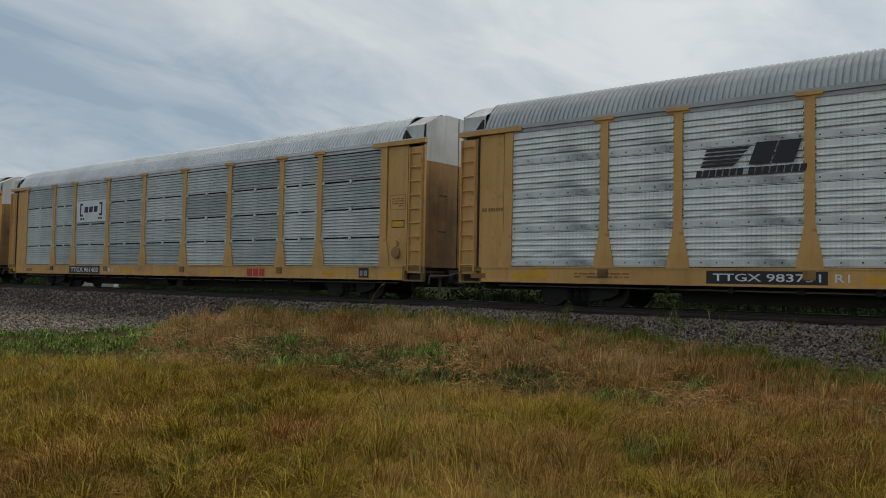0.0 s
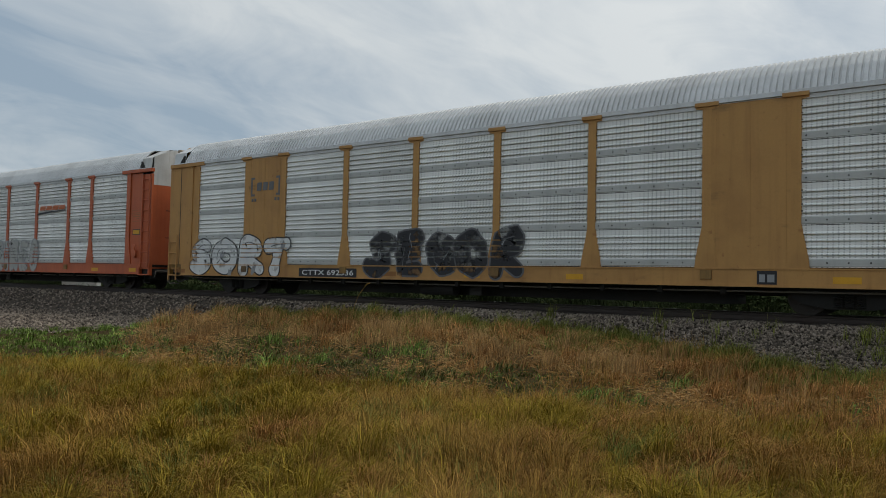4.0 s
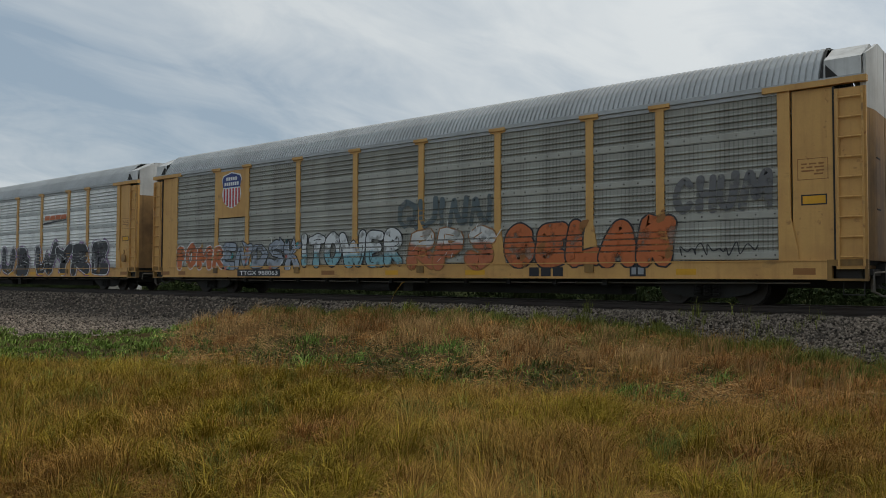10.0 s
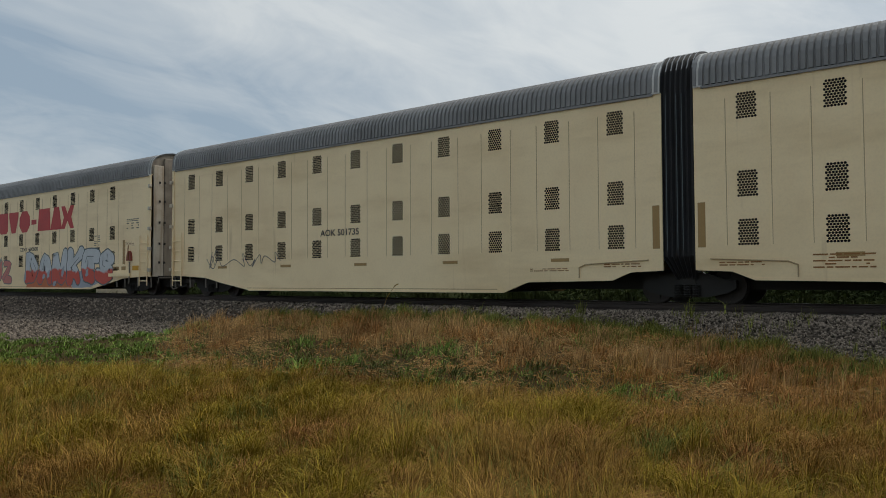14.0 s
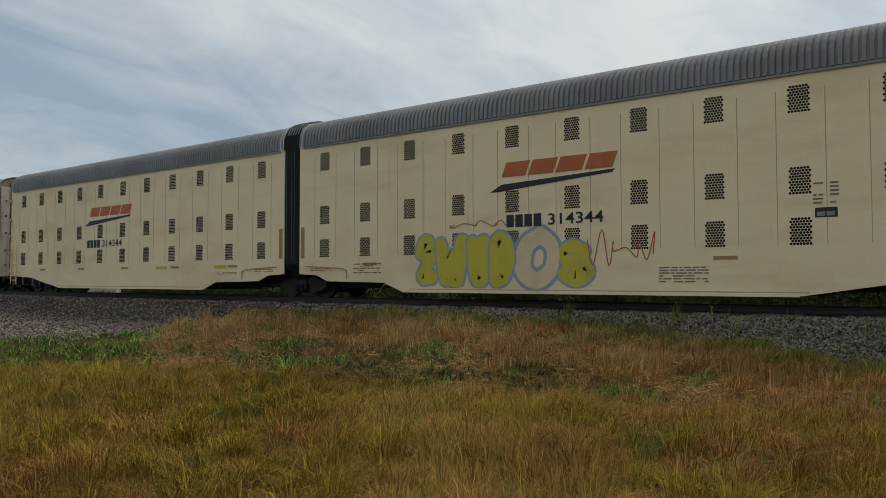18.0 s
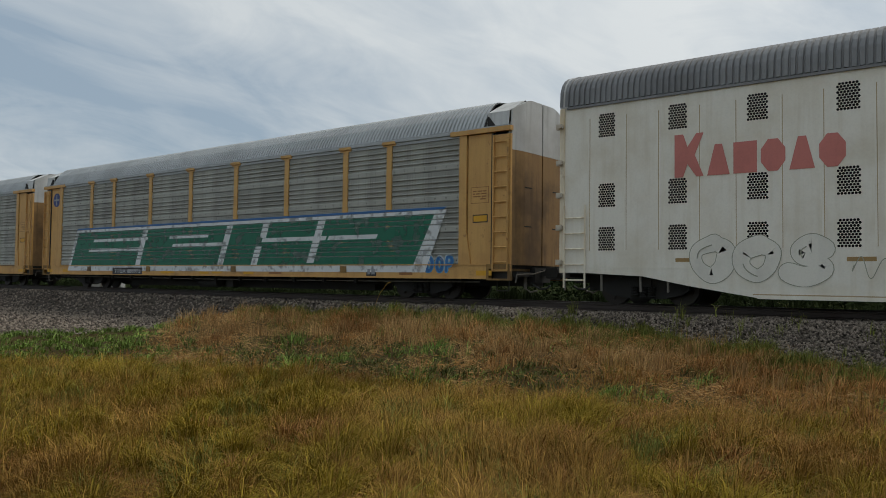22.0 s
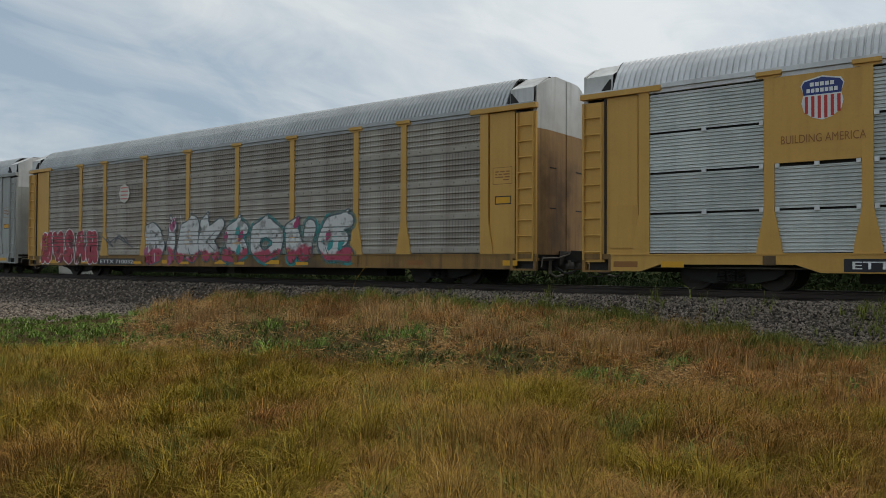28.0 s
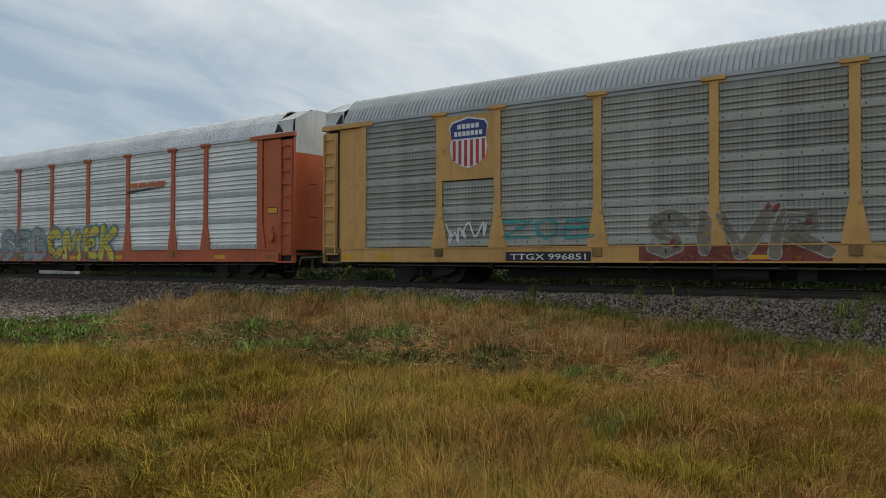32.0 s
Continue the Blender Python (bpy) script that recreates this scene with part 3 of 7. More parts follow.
def rim_of(P, inner, outer, up):
    """The band between two half-widths all round a line: an outline without its middle."""
    A, _ = ribbon(P, inner, up)
    B, _ = ribbon(P, outer, up)
    n = len(A) // 2
    loop = np.concatenate([np.arange(n) * 2, np.arange(n)[::-1] * 2 + 1])
    k = np.arange(len(loop))
    j = (k + 1) % len(loop)
    a, b, c, d = loop[k], loop[j], loop[j] + len(A), loop[k] + len(A)
    return np.concatenate([A, B]), np.concatenate([np.stack([a, b, c], 1), np.stack([a, c, d], 1)])


def painted(parent, body, x0, x1, z0, z1, ink, edge=None, halo=None, slant=0.1, wobble=0.10, bold=0.045, seed=0, shine=None, label="", blobs=(), wash=False, line=0.026, sharp=None):
    """A sprayed word: background, outline, filling and shine, each a coat over the last; fat letters lean, swell and overlap in order."""
    rnd = random.Random(seed)
    h = z1 - z0
    pen = h * (0.075 + 0.45 * max(0.0, bold))
    wide = [0.5 if ch in "I!1." else 0.4 if ch == " " else 1.35 if ch in "MW" else 1.0 for ch in body]
    unit = (x1 - x0) / sum(wide)
    coats = {"halo": [], "edge": [], "fill": [], "cut": []}
    step_y = 0.0066 / max(4, len(body))
    rim = 0.012 + line * h
    x = x0
    for place, (ch, w) in enumerate(zip(body, wide)):
        cw = w * unit
        if ch in PENS:
            j = lambda k: rnd.uniform(-k, k)
            over = (0.05 if wobble > 0.05 else -0.05) * cw
            jx, jz = wobble * 0.9 * min(cw, h), wobble * 1.1 * h
            m = min(pen, 0.3 * cw)
            lo, hi = z0 + m, z1 - m
            bl = (x - over + m + j(jx), lo + abs(j(jz)) * 0.4)
            br = (x + cw + over - m + j(jx), lo + abs(j(jz)) * 0.4)
            tr = (x + cw + over - m + slant * h * 0.5 + j(jx), hi - abs(j(jz)))
            tl = (x - over + m + slant * h * 0.5 + j(jx), hi - abs(j(jz)))
            for n, path in enumerate(PENS[ch]):
                C = curve_through(path, 7)
                if sharp if sharp is not None else wobble > 0.09:
                    flat = np.array([[p[i] + (q[i] - p[i]) * k / 7 for i in (0, 1)] for p, q in zip(path, path[1:]) for k in range(7)] + [path[-1]])
                    C = flat + 0.06 * np.sin(np.linspace(0, 9, len(flat)) + seed)[:, None] * [1, 0.4]
                u, v = C[:, 0], C[:, 1]
                u = u + wobble * 0.5 * np.sin(v * 4.2 + seed + place) * 0.6
                P = np.stack([(1 - u) * (1 - v) * bl[i] + u * (1 - v) * br[i] + u * v * tr[i] + (1 - u) * v * tl[i] for i in (0, 1)], 1)
                swell = m * (1 + (0.10 + 0.9 * wobble) * np.sin(np.linspace(0, rnd.uniform(4, 8), len(P)) + rnd.uniform(0, 6)))
                swell = np.clip(swell, 0.45 * m, 1.5 * m)
                up = place * step_y + n * 0.0003
                coats["fill"].append(ribbon(P, swell, up))
                if edge:
                    coats["edge"].append(rim_of(P, swell - 0.012, swell + rim, place * step_y + n * 0.00003))
                if halo:
                    coats["halo"].append(rim_of(P, swell, swell + rim + (0.16 * h if wash else 0.045 * h), (place % 7) * 0.00012 + n * 0.00003))
                if edge and wobble > 0.07 and len(P) > 14:
                    a = rnd.randrange(2, len(P) - 11)
                    coats["cut"].append(ribbon(P[a:a + 9] + [0.25 * m, -0.1 * m], 0.006 + 0.006 * h, (place % 9) * 0.0001))
            if wobble > 0.14 and edge:
                # an arrow spur that shoots out of the letter
                a, b = rnd.random(), rnd.choice((0.0, 1.0))
                q = np.array([(1 - a) * (tl if b else bl)[i] + a * (tr if b else br)[i] for i in (0, 1)])
                tip = q + [rnd.uniform(-0.35, 0.35) * cw, (0.22 if b else -0.02) * h]
                P = np.array([q + (tip - q) * f for f in (0, 0.34, 0.67, 1)])
                coats["fill"].append(ribbon(P, np.array([0.8, 0.6, 0.35, 0.05]) * m, place * step_y + 0.0004))
                coats["edge"].append(ribbon(P, np.array([0.8, 0.6, 0.35, 0.05]) * m + rim, place * step_y + 0.00008))
        x += cw

    def coat(pieces, y, color, name, owner, note=""):
        V, F, n = [], [], 0
        coating = mist if name == "graffiti_background" else panel_ink if parent.name.startswith("autorack") else INK.get
        for P, tri in pieces:
            V.append(np.stack([P[:, 0], y - P[:, 2], np.maximum(P[:, 1], z0 - 0.015)], 1))
            F.append(tri + n)
            n += len(P)
        return tagged(put(name, arrays_mesh(name, np.concatenate(V), np.concatenate(F), coating(color)), owner, label=note), kind="stuff")

    word = label or "sprayed graffiti lettering"
    if halo:
        coat(coats["halo"], FACE + 0.0005, halo, "graffiti_background", parent, "sprayed background colour")
    if edge:
        g = coat(coats["edge"], FACE - 0.002, edge, "graffiti", parent, word)
        coat(coats["fill"], FACE - 0.002 - 0.45 * step_y, ink, "filling", g)
    else:
        g = coat(coats["fill"], FACE - 0.0035, ink, "graffiti", parent, word)
    for n, color in enumerate(blobs):
        pieces = []
        for k in range(max(3, len(body))):
            P0 = rnd.choice(coats["fill"])[0]
            q = P0[rnd.randrange(len(P0)), :2]
            P = np.array([q + [rnd.uniform(0.3, 0.9) * pen * f, rnd.uniform(0.5, 1.6) * pen * (f - 0.5)] for f in (0, 0.33, 0.66, 1)])
            pieces.append(ribbon(P, np.array([0.3, 0.5, 0.45, 0.2]) * pen, k * 0.0001))
        coat(pieces, FACE - 0.0098 - 0.0012 * n, color, "colour_patch", g)
    if coats["cut"]:
        coat(coats["cut"], FACE - 0.0128, edge, "inner_line", g)
    if shine:
        bm = bmesh.new()
        for k in range(12):
            P0 = rnd.choice(coats["fill"])[0]
            x, z = P0[rnd.randrange(len(P0)), :2]
            w, t, lean = rnd.uniform(0.012, 0.03), rnd.uniform(0.08, 0.2) * h, rnd.uniform(-0.1, 0.2)
            prism(bm, [(x, z), (x + w, z), (x + w * 1.5 + lean, z + t), (x + lean, z + t)], FACE - 0.0150, FACE - 0.0142)
        tagged(part("highlight", bm, INK[shine], g), kind="stuff")
    return g


def scribble(parent, x0, x1, z0, z1, ink, loops=6, thick=0.03, seed=1):
    """A loose marker scrawl that spells nothing."""
    rnd = random.Random(seed)
    bm = bmesh.new()
    n = loops * 3
    marks, x = [], 0.0
    for k in range(n):
        x += rnd.uniform(-0.45, 1.45)
        marks.append((x, rnd.uniform(0.0, 0.42) if k % 2 else rnd.uniform(0.45, 1.0)))
    lo, hi = min(m[0] for m in marks), max(m[0] for m in marks)
    pts = [(x0 + (x1 - x0) * (u - lo) / (hi - lo), FACE - 0.003 - 0.00002 * k, z0 + v * (z1 - z0)) for k, (u, v) in enumerate(curve_through(marks, 5))]
    for a, b in zip(pts, pts[1:]):
        d = Vector((b[0] - a[0], 0, b[2] - a[2]))
        if d.length < 1e-4:
            continue
        p = Vector((-d.z, 0, d.x)).normalized() * thick / 2
        v = [bm.verts.new(Vector(q) + s * p) for q, s in ((a, -1), (b, -1), (b, 1), (a, 1))]
        bm.faces.new(v)
    return part("scrawl", bm, INK[ink], parent, "hand-drawn marker scrawl")


STROKES = {"G": [(0.9, 0.85), (0.5, 1.0), (0.12, 0.7), (0.1, 0.3), (0.45, 0.0), (0.85, 0.2), (0.85, 0.5), (0.5, 0.48)], "U": [(0.1, 0.95), (0.12, 0.25), (0.45, 0.0), (0.8, 0.3), (0.85, 1.0), (0.88, 0.0)],
           "N": [(0.1, 0.0), (0.15, 0.95), (0.8, 0.05), (0.85, 1.0)], "I": [(0.45, 1.0), (0.5, 0.0)], "T": [(0.0, 0.95), (1.0, 1.0), (0.55, 0.98), (0.5, 0.0)]}


def marker(parent, word, x0, x1, z0, z1, ink, thick=0.03):
    """A word written in single thin strokes, one part a letter."""
    u = (x1 - x0) / len(word)
    for n, ch in enumerate(word):
        bm = bmesh.new()
        pts = [Vector((x0 + (n + a * 0.8) * u, FACE - 0.003, z0 + b * (z1 - z0))) for a, b in curve_through(STROKES[ch], 6)]
        for k, (a, b) in enumerate(zip(pts, pts[1:])):
            d = b - a
            p = Vector((-d.z, 0, d.x)).normalized() * thick / 2
            off = Vector((0, -0.0002 * k, 0))
            bm.faces.new([bm.verts.new(v) for v in (a - p + off, b - p + off, b + p + off, a + p + off)])
        part("marker_letter", bm, INK[ink], parent, "thin marker lettering")


def bars(parent, widths, x0, x1, z0, z1, ink, slant=0.0, gap=0.22, name="brand_bar", y=FACE - 0.004, label=""):
    """A brand word as one plain bar a letter; a width of 0 leaves a space."""
    total = sum((w or 0.5) + gap for w in widths) - gap
    x, s = x0, (x1 - x0) / total
    for w in widths:
        if w:
            h = (z1 - z0) * (1 if w >= 1 else 0.72)
            part(name, prism(bmesh.new(), [(x, z0), (x + w * s, z0), (x + w * s + slant * h, z0 + h), (x + slant * h, z0 + h)], y - 0.001, y), INK[ink], parent, label)
        x += ((w or 0.5) + gap) * s


# plain outlines: wedge, cup, funnel, round, block
FORMS = {"w": ((0, 0), (1, 0), (0.66, 1), (0.34, 1)), "c": ((0, 0.14), (0.16, 0), (0.84, 0), (1, 0.14), (1, 1), (0, 1)), "f": ((0.32, 0), (0.68, 0), (0.72, 0.7), (1, 0.82), (1, 1), (0, 1), (0, 0.82), (0.28, 0.7)),
         "o": ((0, 0.3), (0.3, 0), (0.7, 0), (1, 0.3), (1, 0.7), (0.7, 1), (0.3, 1), (0, 0.7)), "b": ((0, 0), (1, 0), (1, 1), (0, 1)), "y": ((0.36, 0), (0.64, 0), (0.66, 0.4), (1, 1), (0, 1), (0.34, 0.4)), "k": ((0, 0), (0.3, 0), (0.45, 0.3), (0.75, 0), (1, 0), (0.7, 0.5), (1, 1), (0.75, 1), (0.45, 0.7), (0.3, 1), (0, 1))}


def silhouettes(parent, forms, x0, x1, z0, z1, ink, label):
    """A brand word as solid shapes, the first one taller."""
    wide = [1.35 if k == 0 else 0.36 if ch == "i" else 1.0 for k, ch in enumerate(forms)]
    u, x = (x1 - x0) / (sum(wide) + 0.16 * (len(forms) - 1)), x0
    for k, (ch, w) in enumerate(zip(forms, wide)):
        h = (z1 - z0) * (1.0 if k == 0 else 0.70)
        part("brand_shape", prism(bmesh.new(), [(x + a * w * u, z0 + b * h) for a, b in FORMS["b" if ch == "i" else ch]], FACE - 0.005, FACE - 0.004), INK[ink], parent, label)
        x += (w + 0.16) * u


def plate(parent, text, x0, x1, z0, z1, back="black", ink="white", name="number_board"):
    """A car's stencilled mark, with or without a painted board behind it."""
    if back:
        g = part(name, box(bmesh.new(), x0, x1, FACE - 0.003, FACE + 0.002, z0, z1), INK[back], parent, "painted board with stencilled mark")
    me = letters(text, x0 + 0.06 * (x1 - x0), x1 - 0.05 * (x1 - x0), z0 + 0.2 * (z1 - z0), z1 - 0.2 * (z1 - z0), FACE - 0.006, 0.012)
    me.materials.append(INK[ink])
    return put("stencil", me, g if back else parent)


def smallprint(parent, x0, x1, z0, z1, rows, ink="smoke", seed=0, y=FACE - 0.002):
    """Fine stencilled data that cannot be read, as thin bars."""
    rnd = random.Random(seed)
    bm = bmesh.new()
    h = (z1 - z0) / rows
    for r in range(rows):
        z = z1 - (r + 1) * h + 0.3 * h
        x = x0
        while x < x1 - 0.05:
            w = min(rnd.uniform(0.06, 0.3), x1 - x)
            if rnd.random() < 0.85:
                box(bm, x, x + w, y - 0.001, y, z, z + 0.45 * h)
            x += w + 0.04
    return tagged(part("data_stencil", bm, INK[ink], parent), kind="stuff")


def shield(parent, x0, x1, z0, z1):
    """A striped shield badge."""
    w, h = x1 - x0, z1 - z0
    X = lambda u: x0 + u * w
    Z = lambda v: z0 + v * h
    out = [(0.5, 0), (0.72, 0.06), (0.92, 0.2), (0.98, 0.4), (0.93, 0.6), (1.0, 0.8), (0.93, 0.92), (0.75, 0.95), (0.5, 1.0), (0.25, 0.95), (0.07, 0.92), (0, 0.8), (0.07, 0.6), (0.02, 0.4), (0.08, 0.2), (0.28, 0.06)]
    g = part("shield_badge", prism(bmesh.new(), [(X(u), Z(v)) for u, v in out], FACE - 0.004, FACE), INK["white"], parent, "white shield badge with blue top and red stripes")
    top = [(0.07, 0.58), (0.93, 0.58), (0.97, 0.8), (0.9, 0.89), (0.74, 0.92), (0.5, 0.965), (0.26, 0.92), (0.1, 0.89), (0.03, 0.8)]
    part("blue_field", prism(bmesh.new(), [(X(u), Z(v)) for u, v in top], FACE - 0.006, FACE - 0.004), INK["navy"], g)
    bm = bmesh.new()
    for k in range(6):
        u = 0.10 + k * 0.148
        lo = 0.16 if k in (0, 5) else (0.08 if k in (1, 4) else 0.04)
        prism(bm, [(X(u), Z(lo)), (X(u + 0.075), Z(lo)), (X(u + 0.075), Z(0.55)), (X(u), Z(0.55))], FACE - 0.006, FACE - 0.004)
    part("red_stripes", bm, INK["red"], g)
    for k in range(5):
        part("badge_bar", box(bmesh.new(), X(0.22 + k * 0.115), X(0.31 + k * 0.115), FACE - 0.008, FACE - 0.006, Z(0.77), Z(0.86)), INK["white"], g)
    for k in range(7):
        part("badge_bar", box(bmesh.new(), X(0.14 + k * 0.105), X(0.22 + k * 0.105), FACE - 0.008, FACE - 0.006, Z(0.63), Z(0.72)), INK["white"], g)


def bracket_logo(parent, x0, x1, z0, z1, ink="smoke", board=None):
    """Three bars between square brackets, over dotted feet."""
    if board:
        part("logo_board", box(bmesh.new(), x0, x1, FACE - 0.002, FACE + 0.002, z0, z1), INK[board], parent)
        mx, mz = 0.12 * (x1 - x0), 0.1 * (z1 - z0)
        x0, x1, z0, z1 = x0 + mx, x1 - mx, z0 + mz, z1 - mz
    w, h = x1 - x0, z1 - z0
    t = 0.05 * w
    bm = bmesh.new()
    y0, y1 = FACE - 0.006, FACE - 0.002
    zb = z0 + 0.22 * h
    for a, s in ((x0, 1), (x1, -1)):
        box(bm, min(a, a + s * t), max(a, a + s * t), y0, y1, zb, z1)
        box(bm, min(a + s * t, a + s * 2.6 * t), max(a + s * t, a + s * 2.6 * t), y0, y1, z1 - t, z1)
        box(bm, min(a + s * t, a + s * 2.6 * t), max(a + s * t, a + s * 2.6 * t), y0, y1, zb, zb + t)
        for k in (1, 3):
            box(bm, a + s * k * t - 0.4 * t, a + s * k * t + 0.9 * t, y0, y1, z0, z0 + 0.13 * h)
    for k in range(3):
        u = x0 + w * (0.2 + 0.21 * k)
        z = zb + 0.22 * h
        prism(bm, [(u, z), (u + 0.16 * w, z), (u + 0.18 * w, z + 0.34 * h), (u + 0.02 * w, z + 0.34 * h)], y0, y1)
    return part("brand_logo", bm, INK[ink], parent, "stencilled bracket logo")


def wedge_logo(parent, x0, x1, z0, z1, ink="orange"):
    """Slanted bars over a long dark wedge."""
    w, h = x1 - x0, z1 - z0
    bars(parent, (1, 1, 1, 1), x0 + 0.1 * w, x1 - 0.05 * w, z0 + 0.40 * h, z0 + 0.80 * h, ink, 0.4, 0.10, "brand_logo", label="slanted wordmark bars")
    part("logo_wedge", prism(bmesh.new(), [(x0, z0), (x0 + 0.08 * w, z0), (x0 + 0.95 * w, z0 + 0.28 * h), (x0 + 0.97 * w, z0 + 0.36 * h), (x0 + 0.10 * w, z0 + 0.2 * h)], FACE - 0.004, FACE), INK["black"], parent)


# ---- railcar parts ----


def rib_profile(h, ribs, margin, depth, slot=0.04):
    """y and z of a pressed panel with flat edges and rounded ribs."""
    pts = [(-0.012, 0.0), (-0.012, margin - 0.01), (0.0, margin)]
    p = (h - 1.5 * margin) / ribs
    for k in range(ribs):
        z = margin + k * p
        pts += [(0.0, z + 0.19 * p), (slot, z + 0.20 * p), (slot, z + (0.36 if slot > 0.03 else 0.33) * p), (-depth, z + 0.42 * p), (-depth, z + 0.55 * p), (0.0, z + 0.75 * p), (0.0, z + p)]
    pts.append((0.0, h))
    return pts


HIP = [(y * s, z) for s in (1, -1) for y, z in ((-1.60, 5.07), (-1.52, 5.25), (-1.35, 5.54), (-1.08, 5.82), (-0.95, 5.90), (-0.5, 5.96), (0.0, 5.98))[::s]]
HIP.pop(6)


def roof_mesh(length, eave, peak, half, pitch, depth):
    def build(bm):
        base = list(HIP) if eave < 5.2 else []
        for k in range(0 if base else 15):
            a = math.pi * k / 14
            c = math.cos(a)
            base.append((-half * math.copysign(abs(c) ** 0.65, c), eave + (peak - eave) * math.sin(a) ** 0.62))
        n = int(length / pitch)
        xs, dz = [], []
        for k in range(n):
            x = -length / 2 + k * length / n
            for u, d in ((0.0, 1), (0.58, 1), (0.70, 0), (0.88, 0)):
                xs.append(x + u * length / n)
                dz.append(d * depth)
        xs.append(length / 2)
        dz.append(depth)
        sweep(bm, lambda i: [(y * (1 + dz[i] / 1.6), z + dz[i]) for y, z in base], xs)

    return build


def wheelset(bm):
    for s in (-1, 1):
        n = 20
        for y0, y1, r in ((s * 0.68, s * 0.80, 0.42), (s * 0.665, s * 0.685, 0.447)):
            a, b = min(y0, y1), max(y0, y1)
            ra = [bm.verts.new((r * math.cos(math.tau * k / n), a, r * math.sin(math.tau * k / n))) for k in range(n)]
            rb = [bm.verts.new((r * math.cos(math.tau * k / n), b, r * math.sin(math.tau * k / n))) for k in range(n)]
            for k in range(n):
                j = (k + 1) % n
                bm.faces.new((ra[k], ra[j], rb[j], rb[k]))
            bm.faces.new(ra[::-1])
            bm.faces.new(rb)
        for k in range(4):
            a = math.tau * k / 4
            box(bm, 0.25 * math.cos(a) - 0.06, 0.25 * math.cos(a) + 0.06, s * 0.80 if s > 0 else -0.82, 0.82 if s > 0 else s * 0.80, 0.25 * math.sin(a) - 0.06, 0.25 * math.sin(a) + 0.06)
    rod(bm, (0, -1.05, 0), (0, 1.05, 0), 0.08, 10)


def side_frame(bm):
    prism(bm, [(-1.15, 0.42), (-0.95, 0.30), (-0.45, 0.20), (0.45, 0.20), (0.95, 0.30), (1.15, 0.42), (1.15, 0.60), (0.85, 0.64), (0.45, 0.78), (-0.45, 0.78), (-0.85, 0.64), (-1.15, 0.60)], -0.06, 0.06)


def spring(bm):
    rings = []
    for k in range(15):
        r = 0.10 if k % 2 else 0.07
        rings.append([bm.verts.new((r * math.cos(math.tau * q / 10), r * math.sin(math.tau * q / 10), 0.24 + 0.27 * k / 14)) for q in range(10)])
    for a, b in zip(rings, rings[1:]):
        for q in range(10):
            bm.faces.new((a[q], a[(q + 1) % 10], b[(q + 1) % 10], b[q]))


WHEELS = []


def truck(car, x, low=0.0):
    t = put("truck", None, car, (x, 0, 0.175))
    for dx in (-0.89, 0.89):
        w = shared("wheelset", wheelset, "wheelset", WHEELM, t, (dx, 0, 0.455))
        WHEELS.append((car, w, x + dx))
    for y in (-1.0, 1.0):
        shared("side_frame", side_frame, "side_frame", UNDER, t, (0, y, 0))
        for k in (-0.22, 0.0, 0.22):
            shared("spring", spring, "spring", UNDER, t, (k, y * 1.12, 0))
    shared("bolster", lambda bm: box(bm, -0.2, 0.2, -1.1, 1.1, 0.5, 0.72), "bolster", UNDER, t)
    return t


def coupler(car, x, s):
    def build(bm):
        box(bm, -0.1, 0.55, -0.09, 0.09, 0.80, 0.98)
        prism(bm, [(0.5, 0.74), (0.86, 0.76), (0.9, 0.9), (0.86, 1.04), (0.5, 1.06)], -0.16, 0.14)
        box(bm, -0.15, 0.30, -0.42, 0.42, 0.62, 1.04)
        box(bm, 0.0, 0.22, -1.25, 1.25, 0.78, 0.92)

    shared("coupler", build, "coupler", UNDER, car, (x, 0, 0.12), turn=None if s > 0 else (0, 0, math.pi))

    def lever(bm):
        tube(bm, [(0.24, -1.35, 0.62), (0.26, -1.32, 0.86), (0.30, -0.5, 0.88), (0.44, -0.12, 0.98)], 0.018)
        rod(bm, (0.1, -0.62, 0.45), (0.1, -0.62, 0.85), 0.05, 8)
        tube(bm, [(0.1, -0.62, 0.47), (0.3, -0.66, 0.36), (0.5, -0.6, 0.42)], 0.025)

    shared("uncoupling_lever", lever, "uncoupling_lever", PIPE, car, (x, 0, 0.1), turn=None if s > 0 else (0, 0, math.pi))

    def hose(bm):
        tube(bm, [(0, -0.35, 0.78), (0.18, -0.36, 0.60), (0.40, -0.34, 0.46), (0.62, -0.30, 0.48), (0.72, -0.28, 0.56)], 0.03, 6)

    shared("air_hose", hose, "air_hose", HOSE, car, (x, 0, 0.1), turn=None if s > 0 else (0, 0, math.pi))


def ladder(car, x0, x1, z0, z1, mat, y=-1.60, step=0.42):
    key = (round(x1 - x0, 2), round(z1 - z0, 2), step)
    g = part("ladder", rod(rod(bmesh.new(), (x0, y - 0.06, z0), (x0, y - 0.06, z1), 0.026), (x1, y - 0.06, z0), (x1, y - 0.06, z1), 0.026), mat, car)
    z = z0 + 0.2
    while z < z1 - 0.05:
        shared(("rung", key), lambda bm: rod(bm, (0, 0, 0), (x1 - x0, 0, 0), 0.021), "rung", mat, g, (x0, y - 0.06, z))
        z += step


HALF = 13.6
POSTS = (4.5, 6.42, 9.32, 12.17, 15.03, 17.88, 20.78, 22.70)
EAVE = 4.98


